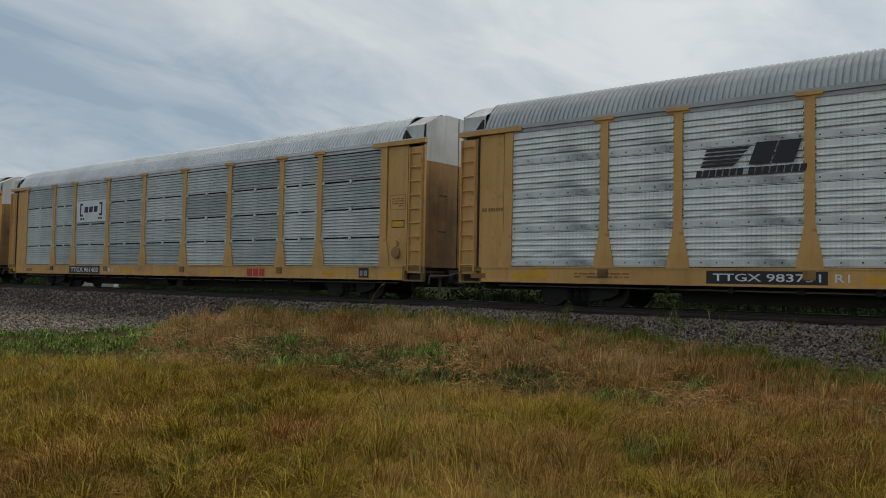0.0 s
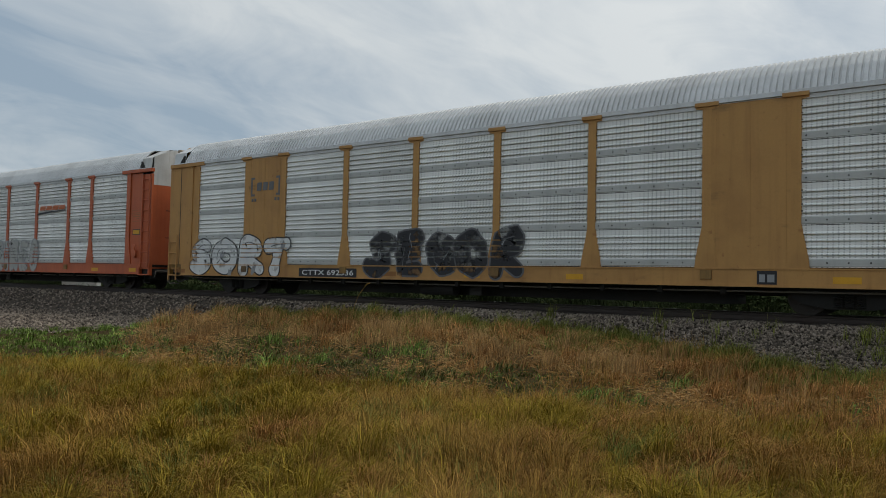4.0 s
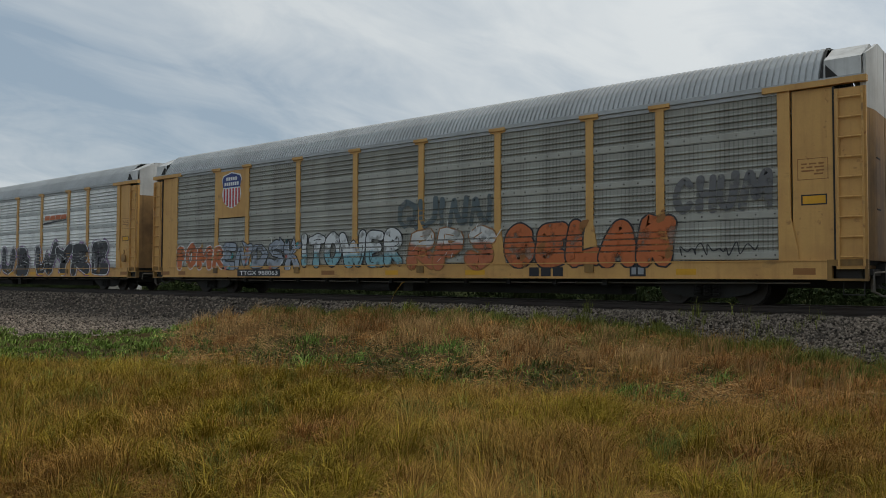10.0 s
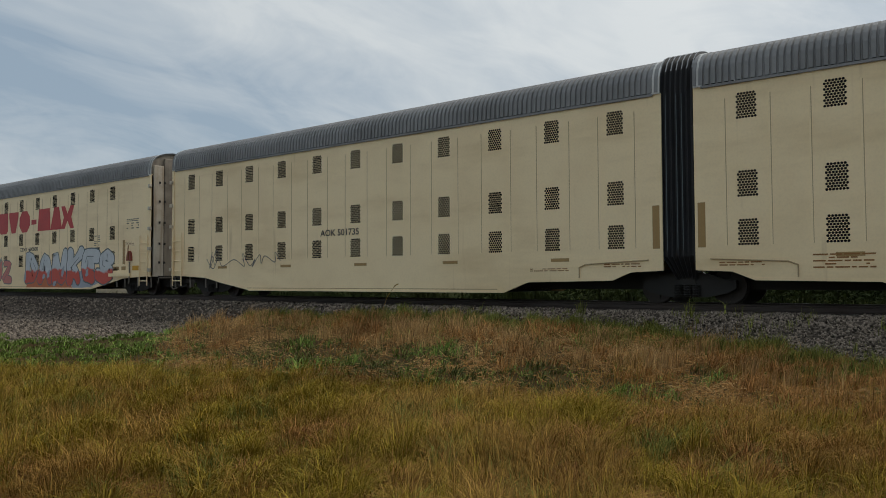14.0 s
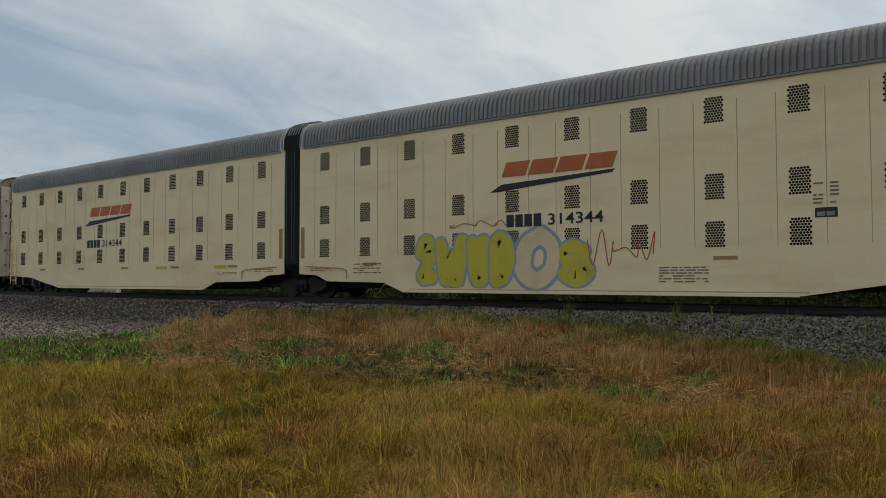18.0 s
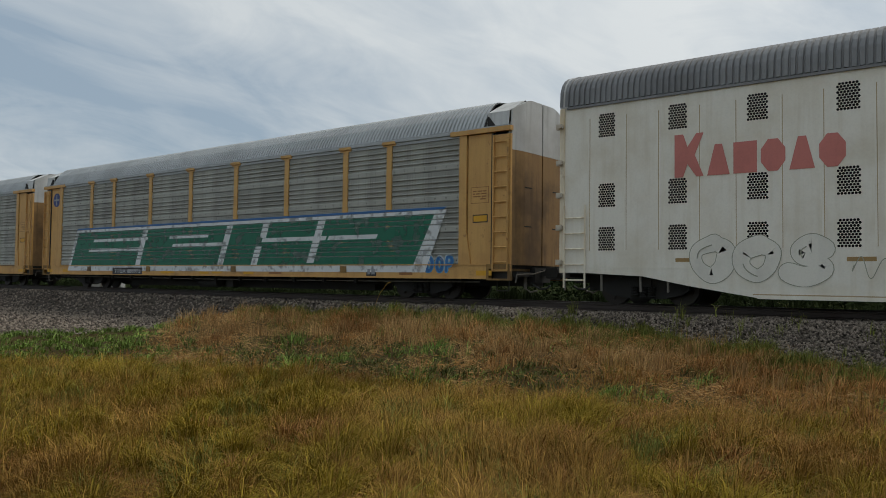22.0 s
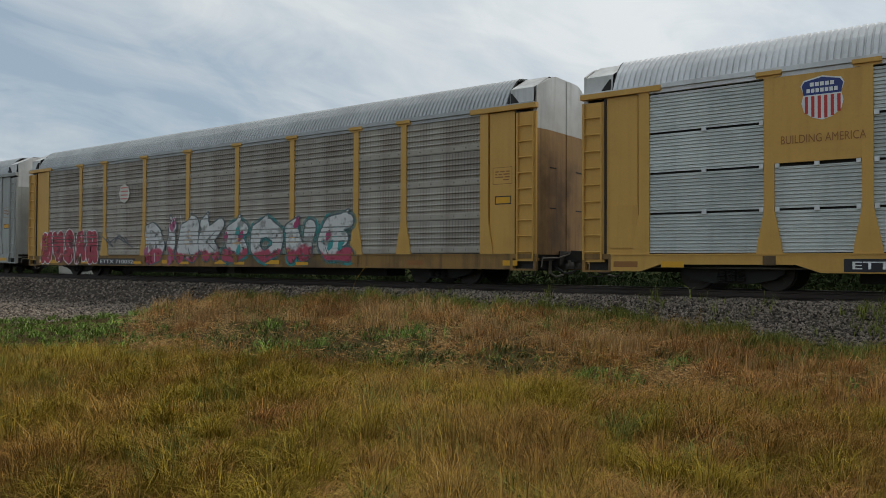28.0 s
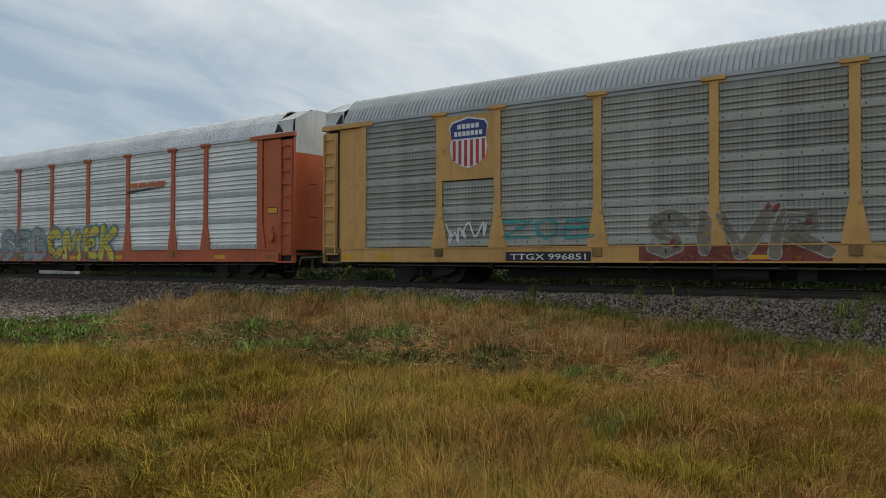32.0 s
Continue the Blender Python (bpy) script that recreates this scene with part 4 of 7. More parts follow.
def post_mesh(z0, z1, flare):
    def build(bm):
        w = 0.105
        prism(bm, [(-w - flare, z0), (w + flare, z0), (w + flare * 0.85, z0 + 0.22), (w, z0 + 0.95), (w, z1 - 0.1), (w + 0.16, z1 - 0.08), (w + 0.16, z1), (-w - 0.16, z1), (-w - 0.16, z1 - 0.08), (-w, z1 - 0.1), (-w, z0 + 0.95), (-w - flare * 0.85, z0 + 0.22)], -1.60, -1.53)
        box(bm, -w - 0.17, w + 0.17, -1.648, -1.598, z1 - 0.035, z1 + 0.055)

    return build


def end_wall(car, s, paint, cap, low):
    """Folding end doors under a pale cap, at the end where x has the sign s."""
    x = s * (HALF - 0.06)
    ends = [(-y * 0.94, z - 0.03) for y, z in HIP]

    def slab(name, mat, y0, y1, z0, z1, xx, t=0.05, parent=car):
        bm = box(bmesh.new(), min(xx, xx - s * t), max(xx, xx - s * t), y0, y1, z0, z1)
        bmesh.ops.bevel(bm, geom=bm.edges[:], offset=0.012, segments=1, affect="EDGES")
        return part(name, bm, mat, parent)

    for k in range(4):
        y0 = -1.44 + k * 0.72
        d = slab("end_door", WHITECAP if paint is BROWN and k == 0 else DOORMET if paint is BROWN else ENDGRIME if paint in (YELLOW, MUSTARD, FRESH) else paint, y0 + 0.01, y0 + 0.71, 1.05 - low, 5.2 if paint is BROWN else 4.42, x - s * (0.02 if k % 2 else 0.0) + (s * 0.08 if paint is BROWN else 0))
        if k == 1:
            slab("door_latch", UNDER, y0 + 0.1, y0 + 0.16, 1.6, 4.1, x + s * 0.05, 0.05, d)
    if paint is BROWN:
        for y0, y1 in ((-1.25, -0.66), (-0.62, -0.02), (0.02, 0.62), (0.66, 1.25)):
            slab("folded_door", PALEDOOR, y0, y1, 1.25 - low, 5.75, x + s * 0.24, 0.16)
    else:
        # two bowed leaves, pale above and painted below; a dark slab stands for the shaded slot between them
        slab("door_slot", UNDER, -0.10, 0.10, 1.25 - low, 5.85, x + s * 0.085, 0.04)
        for y0, y1 in ((-1.50, -0.03), (0.03, 1.50)):
            ys = [y0 + (y1 - y0) * k / 8 for k in range(9)]
            bow = [x + s * (0.05 + 0.075 * min(1.0, 3.2 * (1 - abs(y) / 1.52))) for y in ys]
            tops = [float(np.interp(abs(y), (0.0, 0.7, 1.5), (5.93, 5.93, 5.56))) for y in ys]
            leaf = None
            for name, mat, lo, hi in (("end_leaf", ENDGRIME if paint in (YELLOW, MUSTARD, FRESH) else paint, [1.22 - low] * 9, [4.42] * 9), ("leaf_top", cap, [4.424] * 9, tops)):
                bm = bmesh.new()
                rings = [[bm.verts.new((b - d, y, z)) for b, y, z in zip(bow, ys, q)] for d, q in ((0.0, lo), (0.0, hi), (s * 0.05, hi), (s * 0.05, lo))]
                for r, q in zip(rings, rings[1:] + rings[:1]):
                    for k in range(8):
                        bm.faces.new((r[k], r[k + 1], q[k + 1], q[k]))
                for k in (0, 8):
                    bm.faces.new([r[k] for r in rings])
                bmesh.ops.recalc_face_normals(bm, faces=bm.faces)
                leaf = part(name, bm, mat, leaf or car)
            for z in (2.3, 3.4):
                part("leaf_seam", box(bmesh.new(), min(bow[4] - s * 0.02, bow[4] + s * 0.008), max(bow[4] - s * 0.02, bow[4] + s * 0.008), ys[3], ys[5], z, z + 0.03), mat if mat is not cap else UNDER, leaf.parent)
    bm = bmesh.new()
    a = [bm.verts.new((x, y, z)) for y, z in ends] + [bm.verts.new((x, -1.5, 4.42)), bm.verts.new((x, 1.5, 4.42))]
    b = [bm.verts.new((x - s * 0.06, v.co.y, v.co.z)) for v in a]
    bm.faces.new(a)
    bm.faces.new(b[::-1])
    for i in range(len(a)):
        j = (i + 1) % len(a)
        bm.faces.new((a[i], b[i], b[j], a[j]))
    bmesh.ops.recalc_face_normals(bm, faces=bm.faces)
    part("end_cap", bm, cap, car, "pale end cap under the roof edge")


def bolt_row(car, w, at):
    """Bolt heads along a batten, and at the ends of each pressed panel."""
    n = max(3, int(w / 0.36))

    def build(bm):
        for k in range(n):
            x = -w / 2 + 0.2 + k * (w - 0.4) / (n - 1)
            box(bm, x - 0.016, x + 0.016, -1.586, -1.570, 0.07, 0.10)
        for x in (-w / 2 + 0.12, w / 2 - 0.12):
            for z in (0.27, 0.42, 0.57, 0.72):
                box(bm, x - 0.013, x + 0.013, -1.59, -1.55, z, z + 0.028)

    tagged(shared(("batten_bolt", round(w, 2)), build, "batten_bolt", UNDER, car, at), kind="stuff")


def autorack(label, paint, panel, roof, tiers="band", low=0.0, solid=(), logo_bay=None, cap=None, endpaint=None, roof_eave=None, sillpaint=None, brake=False, notch=False):
    """A covered car carrier with pressed panels between posts, 27.2 m long; x runs from its left end."""
    car = tagged(new("autorack_car"), label, "railcar", "cars of the freight train")
    S = lambda x: x - HALF
    sill0, sill1 = 0.82 - low, 1.24 - low
    top = EAVE

    END = HALF - 0.78

    def sill(bm):
        if notch:
            out = [(-END, sill0)]
            for c in (-10.06, 10.06):
                out += [(c - 2.0, sill0), (c - 1.5, sill0 + 0.17), (c + 1.5, sill0 + 0.17), (c + 2.0, sill0)]
            prism(bm, out + [(END, sill0), (END, sill1), (-END, sill1)], -1.60, -1.46)
            box(bm, -END, END, -1.62, -1.60, sill1 - 0.03, sill1)
            return
        sweep(bm, [(-1.46, sill1), (-1.62, sill1), (-1.62, sill1 - 0.03), (-1.60, sill1 - 0.03), (-1.60, sill0 + 0.03), (-1.625, sill0 + 0.03), (-1.625, sill0), (-1.46, sill0)], (-END, END), closed=True)

    shared(("sill", low), sill, "side_sill", sillpaint or paint, car)
    shared(("sill", low), sill, "side_sill", sillpaint or paint, car, turn=(0, 0, math.pi))

    def step_frame(bm):
        """The open step at a corner of the car."""
        for x0, x1, z0, z1 in ((-0.39, 0.39, sill1 - 0.13, sill1), (-0.39, -0.30, sill0 + 0.02, sill1 - 0.13), (0.33, 0.39, sill0 + 0.02, sill1 - 0.13), (-0.39, 0.39, sill0 - 0.03, sill0 + 0.02)):
            box(bm, x0, x1, -1.61, -1.46, z0, z1)

    for x in (-HALF + 0.39, HALF - 0.39):
        for a in (0, math.pi):
            shared(("step_frame", low), step_frame, "step_frame", paint if paint in (RED, GREYP) else SOOT, car, (x, 0, 0), turn=(0, 0, a))
        shared(("end_sill", low), lambda bm: box(bm, -0.25, 0.25, -1.45, 1.45, sill0, sill1 - 0.14), "end_sill", UNDER, car, (x, 0, 0))
    shared(("deck", low), lambda bm: box(bm, -HALF + 0.05, HALF - 0.05, -1.45, 1.45, sill1 - 0.12, sill1 - 0.02), "deck", UNDER, car)
    shared(("centre_sill", low), lambda bm: box(box(bm, -HALF + 0.1, HALF - 0.1, -0.35, 0.35, 0.62, sill1 - 0.13), -7.5, 7.5, -0.45, 0.45, 0.40, 0.62), "centre_sill", UNDER, car)

    for k in range(11):
        shared(("bearer", low), lambda bm: box(bm, -0.06, 0.06, -1.40, 1.40, 0.66, sill1 - 0.13), "cross_bearer", UNDER, car, (-7.5 + k * 1.5, 0, 0))
    shared("brake_pipe", lambda bm: tube(bm, [(-12.4, -1.30, 0.74), (-6, -1.30, 0.72), (0.5, -1.30, 0.70), (7.0, -1.30, 0.72), (12.4, -1.30, 0.74)], 0.022), "brake_pipe", PIPE, car)

    def tank(bm):
        rod(bm, (-1.6, -0.85, 0.58), (-0.4, -0.85, 0.58), 0.2, 12)
        box(bm, 0.2, 0.6, -1.0, -0.7, 0.42, 0.75)

    shared("brake_gear", tank, "brake_cylinder", UNDER, car)

    # bays between the posts
    edges = [1.64, *POSTS, 25.56]
    bay_z0 = sill1 + 0.02
    h = (top - 0.06 - bay_z0) / 4
    ribs, margin, depth, gap = (4, 0.20, 0.032, 0.012) if tiers == "band" else (11, 0.03, 0.016, 0.05) if notch else (8, 0.03, 0.026, 0.05)
    for i, (a, b) in enumerate(zip(edges, edges[1:])):
        if i in solid:
            continue
        w = b - a
        inset = 0.07
        for k in range(4):
            if logo_bay is not None and i == logo_bay and k >= 2:
                continue
            shared(("panel", round(w, 2), round(h, 3), tiers, notch), lambda bm: sweep(bm, [(y - 1.550, z) for y, z in rib_profile(h - gap, ribs, margin, depth, 0.009 if panel in (WEATHER, DUSTY) else 0.016 if notch else 0.03 if tiers == "tier" else 0.045)], (-w / 2 + inset, w / 2 - inset)), "side_panel", panel, car, (S((a + b) / 2), 0, bay_z0 + k * h))
        for k in range(4):
            if tiers == "band" and not (logo_bay is not None and i == logo_bay and k >= 2):
                shared(("batten", round(w, 2)), lambda bm: sweep(bm, [(-1.562, 0.0), (-1.574, 0.015), (-1.576, 0.15), (-1.562, 0.165)], (-w / 2 + inset + 0.01, w / 2 - inset - 0.01)), "panel_batten", BATTENS[panel.name], car, (S((a + b) / 2), 0, bay_z0 + k * h + 0.012))
                bolt_row(car, w, (S((a + b) / 2), 0, bay_z0 + k * h + 0.012))
        # dark sheet added for the unlit inside showing through slots and joints
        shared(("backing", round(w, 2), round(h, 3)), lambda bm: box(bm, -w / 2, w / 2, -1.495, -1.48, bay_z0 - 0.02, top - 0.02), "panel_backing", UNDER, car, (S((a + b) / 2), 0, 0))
        if i == logo_bay:
            part("logo_panel", box(bmesh.new(), S(a) + 0.1, S(b) - 0.1, -1.60, -1.54, bay_z0 + 2 * h + 0.02, top - 0.08), paint, car, "painted panel behind the badge")
    if tiers == "tier":
        def clips(bm):
            for k in range(4):
                for x in (-0.165, 0.165):
                    box(bm, x - 0.045, x + 0.045, -1.592, -1.545, bay_z0 + k * h - 0.07, bay_z0 + k * h + 0.03)

        for x in POSTS:
            tagged(shared(("clips", low), clips, "panel_clip", ROOFL, car, (S(x), 0, 0)), kind="stuff")
        for a, b in zip(edges, edges[1:]):
            for k in range(1, 4):
                shared("tier_clip", lambda bm: box(bm, -0.05, 0.05, -1.595, -1.54, -0.07, 0.04), "tier_clip", ROOFL, car, (S((a + b) / 2), 0, bay_z0 + k * h))
    for x in POSTS:
        shared(("post", low), post_mesh(sill1, top + 0.02, 0.17), "post", paint, car, (S(x), 0, 0))
    for a, b in [edges[i:i + 2] for i in solid]:
        bm = prism(bmesh.new(), [(S(a) - 0.22, sill1), (S(b) + 0.22, sill1), (S(b) + 0.08, sill1 + 0.85), (S(b) + 0.08, top), (S(a) - 0.08, top), (S(a) - 0.08, sill1 + 0.85)], -1.598, -1.53)
        g = part("solid_panel", bm, paint, car, "plain painted side panel")
        for x in (S(a) + 0.2, S((a + b) / 2), S(b) - 0.2):
            part("seam", box(bmesh.new(), x - 0.012, x + 0.012, -1.604, -1.598, sill1 + 0.05, top - 0.03), paint, g)
    # ends of the side
    for s in (-1, 1):
        e = s * (HALF - 1.64)
        shared(("end_post", low, s), lambda bm: prism(bm, [(x * s, z) for x, z in ([(-0.12, sill1), (0.30, sill1), (0.28, sill1 + 0.22), (0.14, sill1 + 0.95), (0.14, top), (-0.12, top)][::s])], -1.60, -1.50), "end_post", paint, car, (e, 0, 0))
        shared(("corner_panel", low), lambda bm: prism(bm, [(-0.42, sill1), (0.42, sill1), (0.42, top - 0.05), (-0.42, top - 0.05)], -1.56, -1.50), "corner_panel", paint, car, (s * (HALF - 1.04), 0, 0))
        shared(("corner_post", low), lambda bm: box(box(bm, -0.30, 0.30, -1.585, -1.50, sill1 - 0.2, top - 0.12), -0.30, -0.24, -1.60, -1.585, sill1 - 0.2, top - 0.12), "corner_post", paint, car, (s * (HALF - 0.30), 0, 0))
        # solid dark strip that paints the shade of the gap beside the corner
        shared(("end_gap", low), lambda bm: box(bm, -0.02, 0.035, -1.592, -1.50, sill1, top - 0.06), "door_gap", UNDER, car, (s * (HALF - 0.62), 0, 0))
        if solid:
            shared("flush_corner", lambda bm: box(bm, -0.36, 0.30, -1.596, -1.50, sill1, top), "flush_corner", paint, car, (s * (HALF - 0.30), 0, 0))
            shared("flush_panel", lambda bm: box(bm, -0.40, 0.30, -1.594, -1.50, sill1, top), "flush_panel", paint, car, (s * (HALF - 1.04), 0, 0))
            ladder(car, s * (HALF - 0.30) - 0.24, s * (HALF - 0.30) + 0.24, sill0 - 0.2, 2.35, paint, -1.60)
        else:
            ladder(car, s * (HALF - 0.30) - 0.24, s * (HALF - 0.30) + 0.24, sill1 - 0.15, top - 0.15, paint, -1.585)
        shared("end_eave", lambda bm: box(bm, -1.05, 1.05, -1.65, -1.50, top - 0.03, top + 0.10), "eave_beam", paint, car, (s * (HALF - 1.02), 0, 0))
        end_wall(car, s, endpaint or paint, cap or WHITECAP, low)
        coupler(car, s * (HALF - 0.2), s)

        def gear(bm):
            box(bm, -0.09, 0.09, -1.66, -1.60, sill1 + 0.25, sill1 + 0.55)
            rod(bm, (0, -1.66, sill1 + 0.42), (0, -1.70, sill1 + 0.42), 0.17, 12)
            tube(bm, [(0.0, -1.68, sill1 + 0.5), (0.10, -1.68, sill1 + 0.72), (0.02, -1.68, sill1 + 0.78)], 0.025)

        if s > 0 and brake:
            shared(("hand_brake", low), gear, "hand_brake", ENDGRIME if paint in (YELLOW, MUSTARD, FRESH, BROWN) else paint, car, (HALF - 1.05, 0.04, 0))
        if s > 0:
            part("placard_rim", box(bmesh.new(), HALF - 1.29, HALF - 0.77, -1.563, -1.56, 2.42, 2.65), INK["black"], car)
            for a, b, z0, z1 in ((-1.36, -0.74, 2.97, 2.985), (-1.36, -0.74, 3.42, 3.435), (-1.36, -1.345, 2.97, 3.435), (-0.755, -0.74, 2.97, 3.435)):
                part("data_box_rim", box(bmesh.new(), HALF + a, HALF + b, -1.563, -1.56, z0, z1), INK["rust"], car)
            part("warning_placard", box(bmesh.new(), HALF - 1.26, HALF - 0.80, -1.566, -1.56, 2.45, 2.62), INK["amber"], car, "yellow warning placard")
            smallprint(car, HALF - 1.28, HALF - 0.82, 3.05, 3.35, 4, "rust", 3, -1.562)
        shared("sill_step", lambda bm: tube(bm, [(-0.2, -1.45, sill0), (-0.2, -1.47, 0.5), (0.2, -1.47, 0.5), (0.2, -1.45, sill0)], 0.014), "sill_step", UNDER, car, (s * (HALF - 0.3), 0, 0))
    shared(("eave", low), lambda bm: box(bm, -HALF + 0.05, HALF - 0.05, -1.635, -1.50, top + 0.025, top + 0.135), "eave_beam", roof_eave or roof, car)
    shared(("fascia", low), lambda bm: box(bm, -HALF + 1.7, HALF - 1.7, -1.588, -1.50, top - 0.075, top + 0.02), "fascia", roof_eave or roof, car)
    shared(("roof", 25.5), roof_mesh(25.5, 5.07, 5.93, 1.60, 0.138, 0.030), "roof", roof, car)
    for s in (-1, 1):
        part("roof_seam", sweep(bmesh.new(), [(y * 1.015, z + 0.03) for y, z in HIP], (s * 12.75 - 0.03, s * 12.75 + 0.03)), UNDER, car)
        shared(("roof_end", s), lambda bm: sweep(bm, [(-1.57, 5.06), (-1.52, 5.52), (-0.72, 5.94), (0.72, 5.94), (1.52, 5.52), (1.57, 5.06)], (min(s * 12.79, s * 13.52), max(s * 12.79, s * 13.52))), "roof_end", roof if solid else cap or WHITECAP, car, label="smooth pale end section of the roof")
        # dark wedge painted for the shaded recess below the roof end
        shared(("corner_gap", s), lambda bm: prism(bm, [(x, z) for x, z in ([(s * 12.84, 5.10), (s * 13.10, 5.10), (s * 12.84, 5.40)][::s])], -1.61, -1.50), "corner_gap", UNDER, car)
    # far side in one piece, never passed closely
    def far(bm):
        sweep(bm, [(1.56 + y, z) for y, z in ((0, sill1), (0, 1.6), (0.02, 1.7), (0, 1.8), (0, 2.4), (0.02, 2.5), (0, 2.6), (0, 3.2), (0.02, 3.3), (0, 3.4), (0, 4.0), (0.02, 4.1), (0, 4.2), (0, top + 0.1))], (HALF - 0.1, -HALF + 0.1))

    shared(("far", low), far, "far_side", panel, car)
    for x in POSTS:
        shared(("far_post", low), lambda bm: box(bm, -0.105, 0.105, 1.545, 1.60, sill1, top + 0.02), "far_post", paint, car, (S(x), 0, 0))
    truck(car, -10.06)
    truck(car, 10.06)
    return car


SEC, SECGAP = 20.95, 0.80
TALL = 2 * SEC + SECGAP
VENT_Z = (4.75, 2.97, 1.87)


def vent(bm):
    """Staggered dark discs that stand for the shaded depth of a louvre's round holes."""
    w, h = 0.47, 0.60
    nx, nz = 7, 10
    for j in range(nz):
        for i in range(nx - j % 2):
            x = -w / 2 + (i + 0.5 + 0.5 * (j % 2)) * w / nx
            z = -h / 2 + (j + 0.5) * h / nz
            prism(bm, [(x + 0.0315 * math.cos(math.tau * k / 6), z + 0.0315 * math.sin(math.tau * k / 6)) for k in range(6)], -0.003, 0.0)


def section_side(mirror):
    """The smooth side of one half, cut away over the wheels; the outer end is at x = 0."""
    pts = [(0.0, 1.02), (0.9, 1.00), (2.3, 0.93), (3.4, 0.72), (5.0, 0.47), (16.3, 0.45), (17.1, 0.74), (19.6, 0.78), (20.1, 0.98), (SEC, 1.02), (SEC, 5.33), (0.0, 5.33)]
    if mirror:
        pts = [(SEC - x, z) for x, z in pts][::-1]
    return pts


def tall_carrier(label, paint, roof, door, first=None):
    """An articulated pair of tall smooth-sided carriers that share the middle wheels; x runs from its left end."""
    car = tagged(new("articulated_autorack_car"), label, "railcar", "cars of the freight train")
    H, main = TALL / 2, paint
    for half in (0, 1):
        off = -H + half * (SEC + SECGAP)
        paint = first if half == 0 and first else main
        side = part("side_wall", prism(bmesh.new(), [(x + off, z) for x, z in section_side(half == 1)], -1.60, -1.54), paint, car)
        part("side_wall", prism(bmesh.new(), [(x + off, z) for x, z in section_side(half == 1)], 1.54, 1.60), paint, car)
        part("lower_flange", box(bmesh.new(), off + (5.0 if half == 0 else 4.7), off + (16.3 if half == 0 else 15.9), -1.625, -1.60, 0.45, 0.52), paint, side)
        cols = [1.33 + 1.84 * k for k in range(11)] if half == 0 else [1.22 + 1.84 * k for k in range(10)]
        for x in cols:
            for z in VENT_Z:
                shared("vent", vent, "vent_grille", HOLE, side, (off + x, -1.601, z), "grille of round holes, their shaded depth drawn as dark discs")
        for c in cols:
            for d in (-0.50, 0.50):
                if 0.4 < c + d < SEC - 0.1:
                    r = shared("rib", lambda bm: prism(bm, [(-0.022, 1.56), (0.022, 1.56), (0.016, 4.98), (-0.016, 4.98)], -1.605, -1.60), "wall_rib", paint, side, (off + c + d, 0, 0))
                    shared("rib_seam", lambda bm: box(bm, 0.018, 0.036, -1.603, -1.60, 1.58, 4.96), "seam", GROOVE, r, (0, 0, 0))
        for k, c in enumerate(cols):
            if k % 2:
                part("chalk_plate", box(bmesh.new(), off + c - 0.05, off + c + 0.5, -1.606, -1.60, 1.28, 1.37), INK["tan"], side)
        mid = off + (SEC - 0.16 if half == 0 else 0.16)
        part("gutter", box(bmesh.new(), off + 0.2, off + SEC - 0.2, -1.645, -1.59, 5.27, 5.33), roof, side)
        part("stained_patch", box(bmesh.new(), mid - 0.09, mid + 0.09, -1.604, -1.60, 1.55, 2.6), INK["rust" if paint is PALE else "tan"], side)
        if paint is PALE:
            part("rust_band", box(bmesh.new(), min(mid, mid + (-1.8 if half == 0 else 1.8)), max(mid, mid + (-1.8 if half == 0 else 1.8)), -1.64, -1.60, 1.17, 1.30), SOOT, side)
            for c in cols[1::3]:
                part("amber_strip", box(bmesh.new(), off + c + 0.3, off + c + 0.4, -1.606, -1.60, 1.5, 2.05), INK["oldyellow"], side)
        part("flange_seam", box(bmesh.new(), off + 4.9, off + 16.1, -1.606, -1.60, 0.535, 0.56), GROOVE, side)
        part("ledge", box(bmesh.new(), off + 0.9, off + SEC - 1.6, -1.606, -1.60, 1.13, 1.145), paint, side)
        q = -1 if half == 0 else 1
        part("conduit", tube(bmesh.new(), [(mid + q * 2.1, -1.62, 0.85), (mid + q * 2.1, -1.62, 1.12), (mid + q * 1.9, -1.62, 1.2), (mid + q * 0.2, -1.62, 1.28)], 0.016), GROOVE, side)
        smallprint(car, min(mid + q * 1.4, mid + q * 0.4), max(mid + q * 1.4, mid + q * 0.4), 1.10, 1.22, 2, "rust", 12 + half)
        smallprint(car, min(mid + q * 3.6, mid + q * 2.4), max(mid + q * 3.6, mid + q * 2.4), 1.02, 1.36 if half else 1.12, 5 if half else 2, "rust", 14 + half)
        part("roof", _roof(SEC), roof, car, loc=(off + SEC / 2, 0, 0))
        for xe in (off + 0.12, off + SEC - 0.12):
            part("roof_hoop", sweep(bmesh.new(), [(-1.64 * math.copysign(abs(math.cos(math.pi * k / 14)) ** 0.65, math.cos(math.pi * k / 14)), 5.31 + 1.04 * math.sin(math.pi * k / 14) ** 0.62) for k in range(15)], (xe - 0.11, xe + 0.11)), WHITECAP, car)
        part("floor_pan", box(bmesh.new(), off + 0.2, off + SEC - 0.2, -1.5, 1.5, 0.98, 1.04), UNDER, car)
        part("well_floor", box(bmesh.new(), off + 5, off + 16, -1.5, 1.5, 0.46, 0.52), UNDER, car)
        part("stub_sill", box(bmesh.new(), off + 0.3, off + 5.2, -0.5, 0.5, 0.55, 1.0), UNDER, car)
        part("stub_sill", box(bmesh.new(), off + 16, off + SEC, -0.5, 0.5, 0.55, 1.0), UNDER, car)
